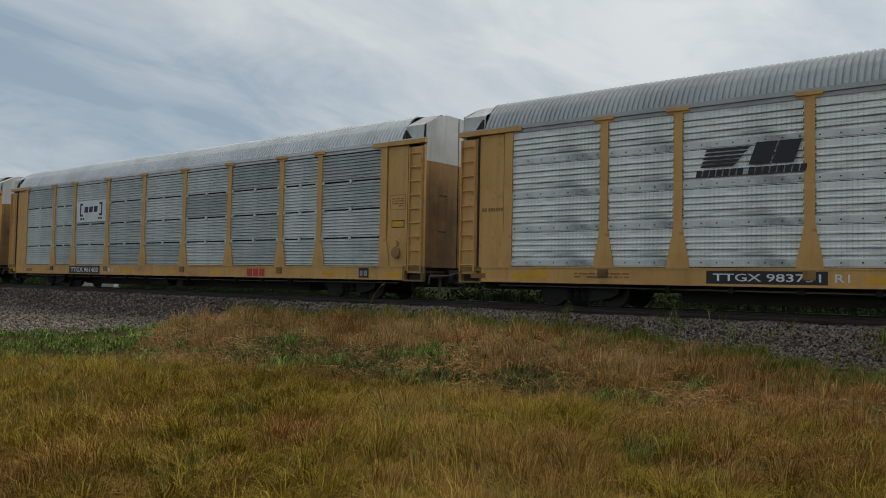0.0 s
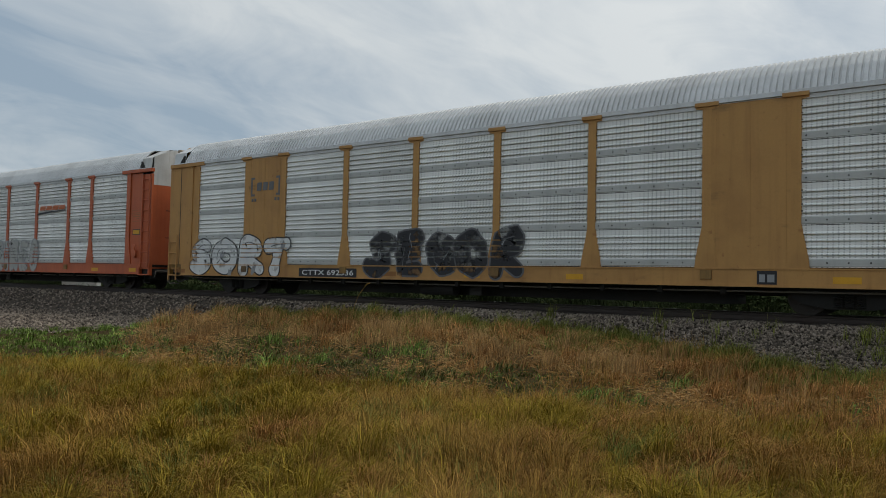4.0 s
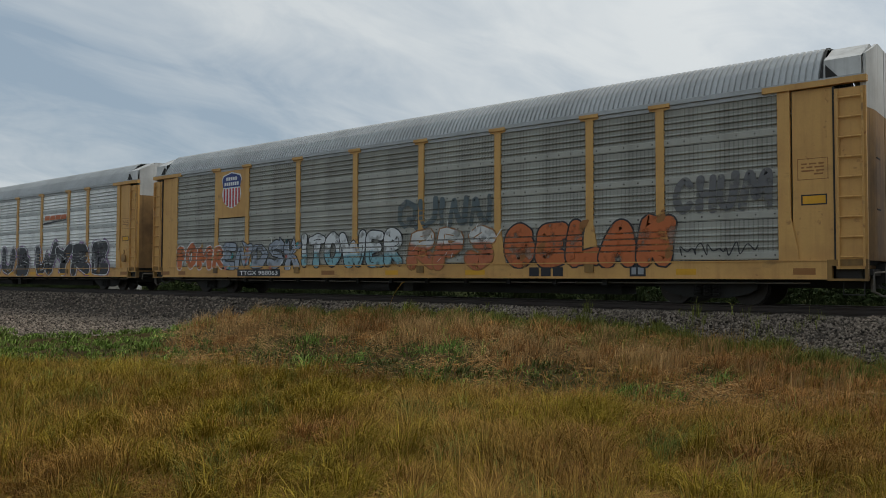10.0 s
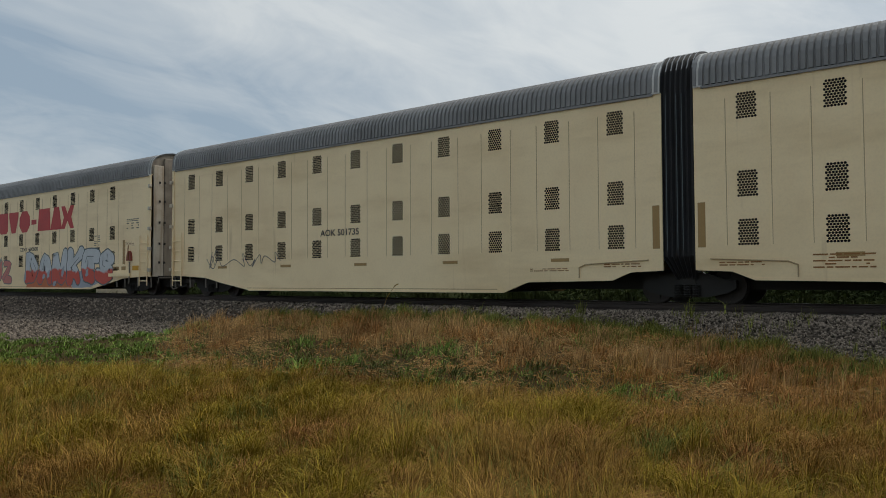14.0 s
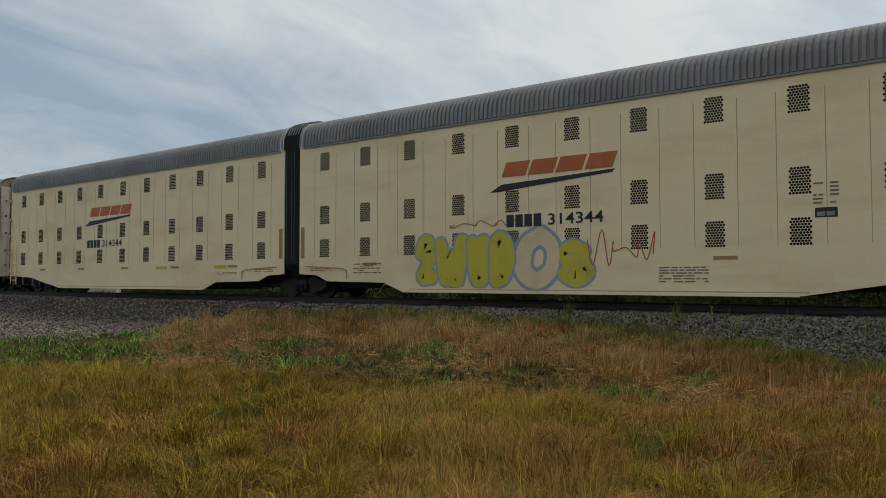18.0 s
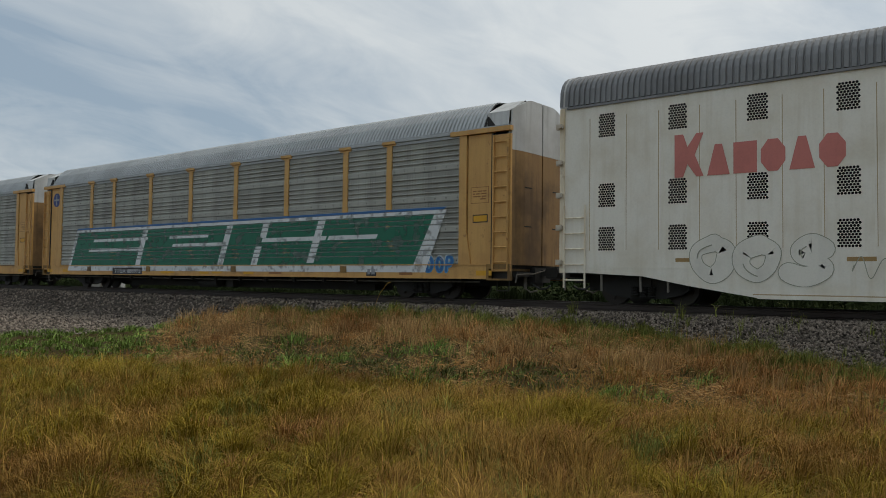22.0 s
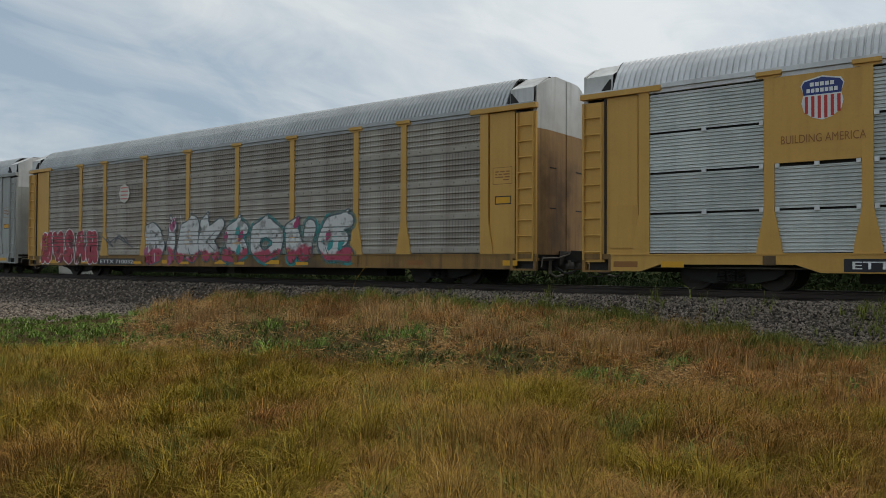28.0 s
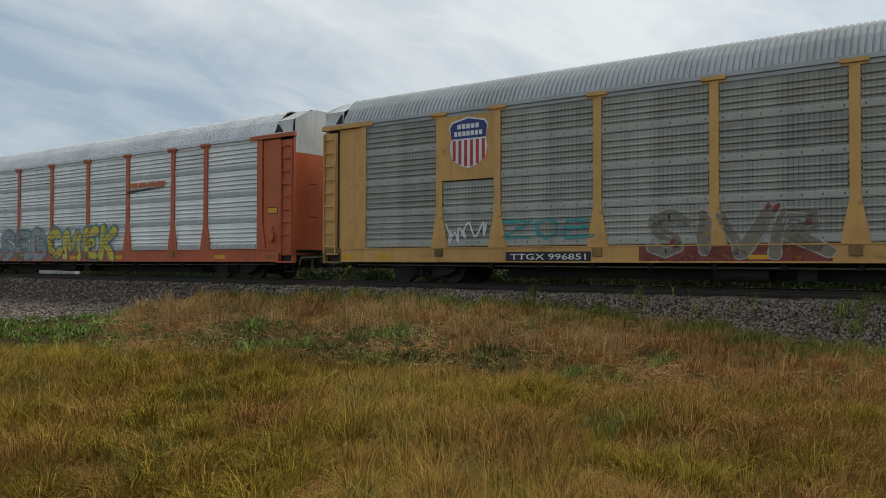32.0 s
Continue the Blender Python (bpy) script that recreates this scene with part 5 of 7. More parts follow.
    # closed outer ends, in upright door leaves
    for s in (-1, 1):
        x = s * H
        bm = bmesh.new()
        arch = [(-1.60 * math.copysign(abs(math.cos(math.pi * k / 14)) ** 0.65, math.cos(math.pi * k / 14)), 5.2 + 1.1 * math.sin(math.pi * k / 14) ** 0.62) for k in range(15)]
        va = [bm.verts.new((x - s * 0.085, y, z)) for y, z in arch]
        vb = [bm.verts.new((x - s * 0.125, y, z)) for y, z in arch]
        bm.faces.new(va)
        bm.faces.new(vb[::-1])
        for a in range(15):
            b = (a + 1) % 15
            bm.faces.new((va[a], vb[a], vb[b], va[b]))
        bmesh.ops.recalc_face_normals(bm, faces=bm.faces)
        part("end_plate", bm, door, car)
        for k in range(6):
            y0 = -1.5 + k * 0.5
            hgt = 5.35 + 0.88 * math.sin(math.pi * (k + 0.5) / 6) ** 0.62
            bm = box(bmesh.new(), min(x, x - s * 0.08), max(x, x - s * 0.08), y0 + 0.01, y0 + 0.49, 1.0, hgt)
            bmesh.ops.bevel(bm, geom=bm.edges[:], offset=0.02, segments=1, affect="EDGES")
            d = part("end_door", bm, PALEDOOR if k == 0 else door, car, "grimy upright door leaf")
            if k in (0, 1, 4):
                for z in (1.6, 2.4, 3.3, 4.2, 5.0):
                    shared("door_hinge", lambda bm: box(bm, -0.03, 0.03, -0.03, 0.03, -0.045, 0.045), "hinge", UNDER, d, (x + s * 0.015, y0 + (0.28 if k == 0 else 0.02), z))
        part("corner_post", box(bmesh.new(), min(x, x - s * 0.14), max(x, x - s * 0.14), -1.63, -1.54, 1.0, 5.3), paint, car)
        for z in (1.3, 2.2, 3.05, 3.9, 4.85):
            shared("door_bracket", lambda bm: box(box(bm, -0.10, 0.06, -1.70, -1.60, -0.09, 0.05), -0.03, 0.10, -1.74, -1.66, -0.06, 0.02), "door_bracket", PALEDOOR, car, (x - s * 0.02, 0, z), turn=None)
        ladder(car, x - s * 0.46 - 0.3, x - s * 0.46 + 0.3, 0.62, 2.75, paint, -1.62, 0.40)
        for k in (0.1, 1.15, 2.2, 2.9):
            shared("apron_rod", lambda bm: rod(bm, (0, -1.50, 0.55), (0, -1.52, 1.02), 0.03), "apron_rod", PIPE, car, (x - s * k, 0, 0))
        coupler(car, x - s * 0.1, s)
        if s > 0:
            part("hand_brake_box", prism(bmesh.new(), [(H - 2.05, 1.55), (H - 1.25, 1.55), (H - 1.25, 2.35), (H - 1.6, 2.5), (H - 2.05, 2.5)], -1.605, -1.60), paint, car, "hand brake panel with a dark rim")
            for a, b, z0, z1 in ((-2.058, -2.042, 1.53, 2.52), (-2.05, -1.5, 2.50, 2.516), (-1.5, -1.25, 2.36, 2.376)):
                part("panel_rim", box(bmesh.new(), H + a, H + b, -1.612, -1.60, z0, z1), GROOVE, car)
            g = part("hand_brake", prism(bmesh.new(), [(H - 1.80, 1.70), (H - 1.44, 1.70), (H - 1.45, 1.86), (H - 1.49, 2.02), (H - 1.56, 2.12), (H - 1.67, 2.12), (H - 1.74, 2.02), (H - 1.79, 1.86)], -1.70, -1.60), INK["brick"], car, "rusty red hand brake housing")
            part("brake_lever", tube(bmesh.new(), [(H - 1.62, -1.71, 1.75), (H - 1.60, -1.73, 2.2), (H - 1.61, -1.71, 2.36)], 0.02), INK["rust"], g)
            part("brake_rod", tube(bmesh.new(), [(H - 1.6, -1.66, 1.66), (H - 1.62, -1.64, 1.1), (H - 1.75, -1.60, 0.72)], 0.03), PIPE, g)
            part("stained_post", box(bmesh.new(), H - 2.25, H - 2.10, -1.612, -1.60, 1.56, 2.62), INK["tan"], car, "tan stained upright strip")
            part("step_board", box(bmesh.new(), H - 3.3, H - 1.55, -1.70, -1.60, 1.02, 1.16), paint, car)
            part("reflector", box(bmesh.new(), H - 1.45, H - 0.82, -1.61, -1.60, 1.28, 1.48), INK["amber"], car, "worn amber placard")
            for a, z in ((-2.9, 1.3), (-2.35, 1.3), (-3.15, 1.3)):
                part("data_plate", box(bmesh.new(), H + a, H + a + 0.34, -1.606, -1.60, z, z + 0.16), INK["tan"], car)
            smallprint(car, H - 1.95, H - 1.3, 2.40, 2.47, 2, "brick", 7)
            part("title_line", box(bmesh.new(), H - 1.95, H - 0.98, -1.606, -1.60, 3.42, 3.445), INK["smoke"], car)
            smallprint(car, H - 1.95, H - 0.98, 3.46, 3.54, 1, "taupe", 4)
            for k in range(3):
                smallprint(car, H - 1.95 + 0.4 * k, H - 1.75 + 0.4 * k, 3.06, 3.38, 3, "taupe", 20 + k)
            smallprint(car, H - 4.75, H - 4.55, 2.42, 2.92, 6, "taupe", 5)
            smallprint(car, H - 4.42, H - 4.25, 2.42, 2.92, 6, "taupe", 15)
            part("notice_board", box(bmesh.new(), H - 4.72, H - 4.28, -1.606, -1.60, 2.15, 2.36), INK["black"], car)
            for a in (-4.68, -4.49):
                part("stencil", box(bmesh.new(), H + a, H + a + 0.16, -1.608, -1.606, 2.18, 2.27), INK["mud"], car)
            smallprint(car, H - 8.2, H - 7.0, 0.75, 1.15, 6, "taupe", 6)
    def bellows(bm):
        n = 7
        base = [(-1.05, 0.80), (-1.5, 1.35), *[(-1.5 * math.copysign(abs(math.cos(math.pi * k / 10)) ** 0.65, math.cos(math.pi * k / 10)), 5.3 + 1.02 * math.sin(math.pi * k / 10) ** 0.62) for k in range(11)], (1.5, 1.35), (1.05, 0.80)]
        xs, f = [], []
        for k in range(n):
            for u, d in ((0.0, 1.0), (0.35, 1.055), (0.7, 1.0)):
                xs.append(-SECGAP / 2 - 0.06 + (k + u) * (SECGAP + 0.12) / n)
                f.append(d)
        sweep(bm, lambda i: [(y * f[i], 0.75 + (z - 0.75) * (1 + (f[i] - 1) * 0.35)) for y, z in base], xs)

    g = part("bellows", bellows_mesh(bellows), BLACKR, car, "pleated black rubber bellows")
    for k in range(7):
        x = -SECGAP / 2 - 0.06 + (k + 0.35) * (SECGAP + 0.12) / 7
        # grey lines along three side pleats and every roof pleat
        if k in (1, 3, 4):
            part("worn_pleat_edge", box(bmesh.new(), x - 0.007, x + 0.007, -1.60, -1.585, 1.5, 5.25), INK["slate"], g)
        part("worn_roof_pleat", sweep(bmesh.new(), [(-1.59 * math.copysign(abs(math.cos(math.pi * j / 12)) ** 0.65, math.cos(math.pi * j / 12)), 5.37 + 1.06 * math.sin(math.pi * j / 12) ** 0.62) for j in range(1, 12)], (x - 0.016, x + 0.016)), INK["grey"], g)
    truck(car, -H + 2.1)
    truck(car, 0.0)
    truck(car, H - 2.1)
    return car


def _roof(length):
    bm = bmesh.new()
    roof_mesh(length, 5.31, 6.30, 1.61, 0.15, 0.038)(bm)
    return bm


def bellows_mesh(build):
    bm = bmesh.new()
    build(bm)
    for v in bm.verts:
        if v.co.z < 1.3:
            v.co.x *= 0.6
    return bm


# ---- ground ----
def smooth(a, b, x):
    t = np.clip((x - a) / (b - a), 0, 1)
    return t * t * (3 - 2 * t)


def lumps(X, Y, k, seed=0.0):
    """Cheap smooth unevenness, between -1 and 1."""
    return (np.sin(X * k + 1.3 * np.sin(Y * k * 0.7 + seed) + seed) + np.sin(Y * k * 1.3 + 1.7 * np.sin(X * k * 0.6 - seed) + 2 * seed) + np.sin((X + Y) * k * 0.8 + seed * 3)) / 3


def toe(X):
    """Where the spread ballast ends on the camera's side of the line."""
    return 16.4 - 6.6 * smooth(14.0, 23.0, -X) + 0.35 * lumps(X, X * 0.3, 0.9)


def ground_z(X, Y):
    X, Y = np.asarray(X, float), np.asarray(Y, float)
    z = -0.80 + 0.05 * lumps(X, Y, 0.9) + 0.025 * lumps(X, Y, 2.6, 1.0)
    ridge = smooth(-22.5, -17.0, X) * (1 - smooth(-9.0, -2.0, X))
    z = z + 0.58 * ridge * smooth(9.6, 14.6, Y) * (1 - smooth(15.6, 17.4, Y)) * (1 + 0.12 * lumps(X, Y, 1.1, 2.0))
    z = z - 0.10 * np.exp(-((Y - 8.8 - 0.2 * (X + 6)) / 1.3) ** 2)
    z = z - 0.12 * smooth(15.0, 16.5, Y) * (1 - ridge) - 0.30 * smooth(-0.2, 0.7, Y - toe(X)) * (1 - smooth(21.0, 22.0, Y)) * (1 - ridge)
    z = z + 0.06 * lumps(X, Y, 1.7, 0.4) * (1 - smooth(8.0, 10.0, Y))
    z = z + 0.55 * smooth(21.6, 22.8, Y)
    return z


def bed_z(X, Y):
    X, Y = np.asarray(X, float), np.asarray(Y, float)
    t = toe(X)
    a = np.where(Y < 16.5, -0.90 + 0.12 * smooth(0, 1, (Y - t) / np.maximum(16.5 - t, 0.5)), -0.78 + 0.79 * smooth(16.3, 18.15, Y))
    a = np.where(Y < t, -0.90 - 0.4 * (t - Y), a)
    b = np.where(Y > 21.2, 0.01 - 0.84 * smooth(21.2, 22.8, Y) - 0.25 * np.maximum(0, Y - 22.8), a)
    return b + 0.022 * lumps(X, Y, 4.0, 0.7) + 0.02 * lumps(X, Y, 9.5, 0.2)


def axis(lo, hi, step, far):
    core = list(np.arange(lo, hi + step / 2, step))
    out, s = [], step
    x = hi
    while x < far:
        s *= 1.35
        x += s
        out.append(x)
    down, s, x = [], step, lo
    while x > -far:
        s *= 1.35
        x -= s
        down.append(x)
    return np.array(down[::-1] + core + out)


def sheet(name, xs, ys, fn, mat, label, kind="structure"):
    X, Y = np.meshgrid(xs, ys)
    V = np.stack([X, Y, fn(X, Y)], -1).reshape(-1, 3)
    n = len(xs)
    i = (np.arange(len(ys) - 1)[:, None] * n + np.arange(n - 1)[None]).ravel()
    F = np.stack([i, i + 1, i + n + 1, i + n], 1)
    me = arrays_mesh(name, V, F, mat)
    me.polygons.foreach_set("use_smooth", [True] * len(me.polygons))
    return tagged(new(name, me), label, "", "", kind)


land = sheet("ground", axis(-45, 12, 0.3, 3000), axis(-3, 24, 0.3, 3000), ground_z, SOIL, "rough grass verge and flat fields beyond the line")
land.data.materials.append(PASTURE)
for f in land.data.polygons:
    if f.center.y > 22.5 or f.center.y < -12 or f.center.x > 30 or f.center.x < -70:
        f.material_index = 1
sheet("ballast", axis(-60, 20, 0.4, 600), np.concatenate([np.arange(8.6, 23.6, 0.25)]), bed_z, BEDM, "grey crushed stone ballast bed under the track")

# ---- track ----
RAIL = 0.21
track = tagged(new("railway_track"), "single railway track on timber sleepers in ballast", "railway track", "", "structure")


def rail(bm):
    prof = [(-0.07, -0.17), (0.07, -0.17), (0.07, -0.155), (0.012, -0.135), (0.01, -0.05), (0.036, -0.038), (0.036, -0.003), (0.02, 0.0), (-0.02, 0.0), (-0.036, -0.003), (-0.036, -0.038), (-0.01, -0.05), (-0.012, -0.135), (-0.07, -0.155)]
    sweep(bm, prof[::-1], (-700, 700), closed=True)


for y in (18.88, 20.32):
    bm = bmesh.new()
    rail(bm)
    part("rail", bm, RAILM, track, loc=(0, y, RAIL))

# ---- scattered cover ----
RNG = np.random.default_rng(7)


def wedge_points(n, near, far, half=36.0, power=1.0):
    """Points in the sector in front of the standing place, denser close by."""
    r = near + (far - near) * RNG.random(n) ** power
    a = np.radians(37.8 + (RNG.random(n) * 2 - 1) * half)
    return -r * np.sin(a), r * np.cos(a)


def blades(name, X, Y, Z, height, width, lean, mat, label, category="grass", bend=0.5, tuft=0.0):
    n = len(X)
    la = 0.6 + 1.9 * lumps(X, Y, 0.8, 4.0) + RNG.normal(0, 0.9, n)
    if tuft:
        # blades gather in tufts and lean outward from the middle of each
        cell = tuft
        jx, jy = np.floor(X / cell), np.floor(Y / cell)
        hx = np.modf(np.abs(np.sin(jx * 12.9898 + jy * 78.233) * 43758.5453))[0]
        hy = np.modf(np.abs(np.sin(jx * 39.346 + jy * 11.135) * 24634.6345))[0]
        hh = np.modf(np.abs(np.sin(jx * 73.156 + jy * 52.235) * 3343.4673))[0]
        cx, cy = (jx + 0.2 + 0.6 * hx) * cell, (jy + 0.2 + 0.6 * hy) * cell
        pull = 0.1 + 0.45 * RNG.random(n)
        ox, oy = X - cx, Y - cy
        X, Y = cx + ox * (1 - pull), cy + oy * (1 - pull)
        out = np.clip(np.hypot(ox, oy) * (1 - pull) / (0.6 * cell), 0, 1)
        Z = Z + 0.22 * cell * hh * (1 - out ** 2)
        la = np.where(RNG.random(n) < 0.5, np.arctan2(oy, ox) + RNG.normal(0, 0.8, n), la)
        height = height * (0.45 + 0.9 * hh) * (1.2 - 0.5 * out)
    H = height * (0.55 + 0.75 * RNG.random(n)) if np.isscalar(height) else height * (0.6 + 0.7 * RNG.random(n))
    a = RNG.random(n) * math.tau
    ln = lean * H * (0.3 + RNG.random(n))
    dx, dy = np.cos(la) * ln, np.sin(la) * ln
    w = width * (0.6 + 0.8 * RNG.random(n))
    wx, wy = np.cos(a) * w, np.sin(a) * w
    base = np.stack([X, Y, Z - 0.03], 1)
    mid = base + np.stack([dx * (1 - bend) * 0.6, dy * (1 - bend) * 0.6, H * 0.6], 1)
    tip = base + np.stack([dx * 1.25, dy * 1.25, H * (1 - 0.55 * lean * RNG.random(n))], 1)
    side = np.stack([wx, wy, np.zeros(n)], 1)
    V = np.stack([base - side, base + side, mid + side * 0.75, mid - side * 0.75, tip], 1).reshape(-1, 3)
    k = np.arange(n)[:, None] * 5
    F = np.concatenate([k + [0, 1, 2], k + [0, 2, 3], k + [3, 2, 4]], 1).reshape(-1, 3)
    return tagged(new(name, arrays_mesh(name, V, F, mat)), label, category, "", "stuff")


def edge_y(X):
    """The line where the near meadow gives way to the dry bank."""
    return np.interp(X, [-25, -15, -12.2, -9.8, -7, -4.8, -3.6, -1.7, 3], [3.0, 7.0, 8.2, 8.8, 9.0, 8.6, 9.0, 9.8, 10.5]) + 0.15 * lumps(X, X * 0.5, 2.4)


def spots(X, Y, places, ragged=0.14):
    m = np.full_like(X, -1.0)
    for cx, cy, rx, ry in places:
        m = np.maximum(m, 1 - ((X - cx) / rx) ** 2 - ((Y - cy) / ry) ** 2)
    return m + 0.45 * lumps(X, Y, 2.6, 1.9) + 0.35 * lumps(X, Y, 6.3, 0.7) + RNG.normal(0, ragged, len(m)) - 0.1


def keep(mask, *arrays):
    return [a[mask] for a in arrays]


def zones(X, Y):
    gz, bz = ground_z(X, Y), bed_z(X, Y)
    open_soil = (gz > bz + 0.01) & (Y < 18.0)
    near = Y < edge_y(X) + RNG.normal(0, 0.22, len(X))
    lush = (X < -16.2 - 0.3 * (Y - 10.0) * (Y < 10) - 0.9 * np.maximum(Y - 10, 0) + 1.6 * smooth(10.5, 8.5, Y) + RNG.normal(0, 0.35, len(X)) + 0.6 * lumps(X, Y, 2.0, 3.1)) & ~near
    dark = (spots(X, Y, [(-10.6, 10.0, 2.9, 1.35), (-13.9, 9.8, 1.2, 0.8), (-8.0, 9.6, 1.3, 0.6), (-6.3, 10.9, 1.1, 0.55), (-4.9, 10.0, 0.9, 0.6), (-4.4, 11.9, 0.5, 0.5), (-3.9, 9.9, 0.7, 0.45), (-5.6, 9.6, 0.8, 0.4), (-9.4, 11.2, 1.6, 0.7), (-7.0, 10.0, 2.6, 0.6), (-12.6, 11.4, 1.8, 0.6)], 0.75) + 0.4 * lumps(X, Y, 4.1, 2.2) > -0.1) & ~near
    return gz, open_soil, near, lush, dark


def scatter(n, near_r, far_r, pick, power=1.0):
    X, Y = wedge_points(n, near_r, far_r, power=power)
    gz, soil, near, lush, dark = zones(X, Y)
    m = soil & pick(X, Y, near, lush, dark)
    return X[m], Y[m], gz[m]


def lying(name, X, Y, Z, length, width, mat, label, category="straw"):
    """Straight stalks flattened by wind and rain, in swirls."""
    n = len(X)
    la = 1.2 * lumps(X, Y, 1.3, 4.0) + RNG.normal(0, 1.0, n)
    L = length * (0.4 + RNG.random(n))
    dx, dy, dz = np.cos(la) * L / 2, np.sin(la) * L / 2, RNG.normal(0, 0.22, n) * L
    P = np.stack([X, Y, Z + 0.02 + 0.13 * RNG.random(n)], 1)
    D = np.stack([dx, dy, dz], 1)
    w = width * (0.6 + 0.8 * RNG.random(n))
    up = np.stack([-np.sin(la) * w * 0.5, np.cos(la) * w * 0.5, w], 1)
    V = np.stack([P - D - up, P + D - up * 0.4, P + D + up * 0.4, P - D + up], 1).reshape(-1, 3)
    k = np.arange(n)[:, None] * 4
    F = np.concatenate([k + [0, 1, 2], k + [0, 2, 3]], 1).reshape(-1, 3)
    return tagged(new(name, arrays_mesh(name, V, F, mat)), label, category, "", "stuff")


def patch(X, Y, k, seed):
    return lumps(X, Y, k, seed) + 0.6 * lumps(X, Y, k * 2.7, seed + 2)


def noise(X, amount):
    return RNG.normal(0, amount, len(X))


# the near meadow: kinds of blade in overlapping hummocks
X, Y, Z = scatter(300000, 4.2, 16.0, lambda X, Y, near, lush, dark: near & (patch(X, Y, 1.6, 3.0) - 0.16 * (X + 6) + noise(X, 0.6) > -0.3))
blades("field_grass", X, Y, Z, 0.23 + 0.07 * lumps(X, Y, 2.2, 5.0), 0.0034, 0.85, G_FIELD, "yellow-green wild grass of the verge", tuft=0.46)
X, Y, Z = scatter(210000, 4.2, 16.0, lambda X, Y, near, lush, dark: near & (patch(X, Y, 1.6, 3.0) - 0.04 * (X + 6) + noise(X, 0.6) < 0.1))
blades("straw_grass", X, Y, Z, 0.23 + 0.07 * lumps(X, Y, 1.9, 6.0), 0.003, 0.8, G_STRAW, "dry straw-coloured grass of the verge", tuft=0.37)
X, Y, Z = scatter(120000, 4.2, 16.0, lambda X, Y, near, lush, dark: near & (patch(X, Y, 2.6, 8.0) - 0.07 * (X + 6) + noise(X, 0.3) > 0.2))
blades("green_grass_tufts", X, Y, Z, 0.21, 0.0036, 0.75, G_OLIVE, "green tufts among the dry grass", tuft=0.33)
X, Y, Z = scatter(210000, 4.2, 16.0, lambda X, Y, near, lush, dark: near & (patch(X, Y, 2.1, 13.0) + 0.13 * (X + 5) + noise(X, 0.4) > -0.1))
blades("reddish_grass", X, Y, Z, 0.17, 0.0032, 0.95, G_RUST, "reddish dry grass in patches of the verge", tuft=0.41)
X, Y, Z = scatter(26000, 4.2, 15.0, lambda X, Y, near, lush, dark: near & (patch(X, Y, 1.4, 27.0) + noise(X, 0.3) > 0.0))
blades("seeding_stalks", X, Y, Z + 0.03, 0.36, 0.0022, 0.5, G_STRAW, "thin pale seeding stalks above the verge grass", tuft=0.5)
X, Y, Z = scatter(22000, 4.2, 16.0, lambda X, Y, near, lush, dark: near & (patch(X, Y, 1.4, 27.0) + noise(X, 0.3) > 0.2))
lying("fallen_verge_straw", X, Y, Z + 0.05, 0.16, 0.0016, G_STRAW, "fallen dry stalks among the verge grass")
for count, mat, name, label in ((95000, G_FIELD, "surrounding_grass", "yellow-green verge grass round about"), (50000, G_STRAW, "surrounding_straw", "dry straw-coloured grass round about")):
    r, a = 0.4 + 12.0 * RNG.random(count) ** 0.55, RNG.random(count) * math.tau
    X, Y = r * np.sin(a), r * np.cos(a)
    X, Y, r = keep(((r < 4.25) | (np.abs((np.degrees(np.arctan2(-X, Y)) - 37.8 + 180) % 360 - 180) > 35.8)) & (Y < edge_y(X) + 5), X, Y, r)
    blades(name, X, Y, ground_z(X, Y), 0.11 + 0.08 * smooth(1.0, 4.0, r), 0.012, 1.1, mat, label)
# the bank: standing and matted straw and rusty grass, with green growth in its hollows
X, Y, Z = scatter(130000, 7.5, 27.0, lambda X, Y, near, lush, dark: ~near & ~lush & ~dark & (Y < 13.9 + noise(X, 0.3)) & (patch(X, Y, 1.4, 2.0) - 0.17 * (X + 5.5) + noise(X, 0.4) > -0.3))
lying("matted_straw", X, Y, Z, 0.15, 0.0036, G_TAN, "flattened tan straw matted over the bank")
X, Y, Z = scatter(110000, 7.5, 27.0, lambda X, Y, near, lush, dark: ~near & ~lush & ~dark & (Y < 14.7) & (patch(X, Y, 1.3, 21.0) + 0.09 * (X + 6) + noise(X, 0.3) > -0.3))
lying("rusty_litter", X, Y, Z, 0.14, 0.004, G_RUST, "rust-brown grass litter lying on the bank")
X, Y, Z = scatter(170000, 7.5, 27.0, lambda X, Y, near, lush, dark: ~near & ~lush & ~dark & (Y < 14.5 + noise(X, 0.3)) & (patch(X, Y, 1.5, 7.0) + 0.05 * (X + 8) + noise(X, 0.3) > -0.2))
blades("dry_bank_grass", X, Y, Z, 0.22 + 0.08 * lumps(X, Y, 1.5, 7.0), 0.0045, 0.9, G_RUST, "rust-brown dry grass on the low bank", tuft=0.55)
X, Y, Z = scatter(190000, 9.0, 27.0, lambda X, Y, near, lush, dark: ~near & ~lush & ~dark & (Y > 11.3 + 0.8 * lumps(X, Y, 1.2, 5.0)) & (Y < 14.1 + 0.4 * lumps(X, Y, 1.6, 8.0)) & (X < -3.6 + noise(X, 0.7)) & (patch(X, Y, 1.2, 9.0) + noise(X, 0.25) > -0.75))
blades("pale_bank_stalks", X, Y, Z, 0.26, 0.0046, 0.32, G_TAN, "pale dry stalks standing along the top of the bank", tuft=0.6)
X, Y, Z = scatter(45000, 8.0, 20.0, lambda X, Y, near, lush, dark: ~near & ~lush & ~dark & (X > -6.5) & (patch(X, Y, 2.0, 17.0) + noise(X, 0.25) > 0.0))
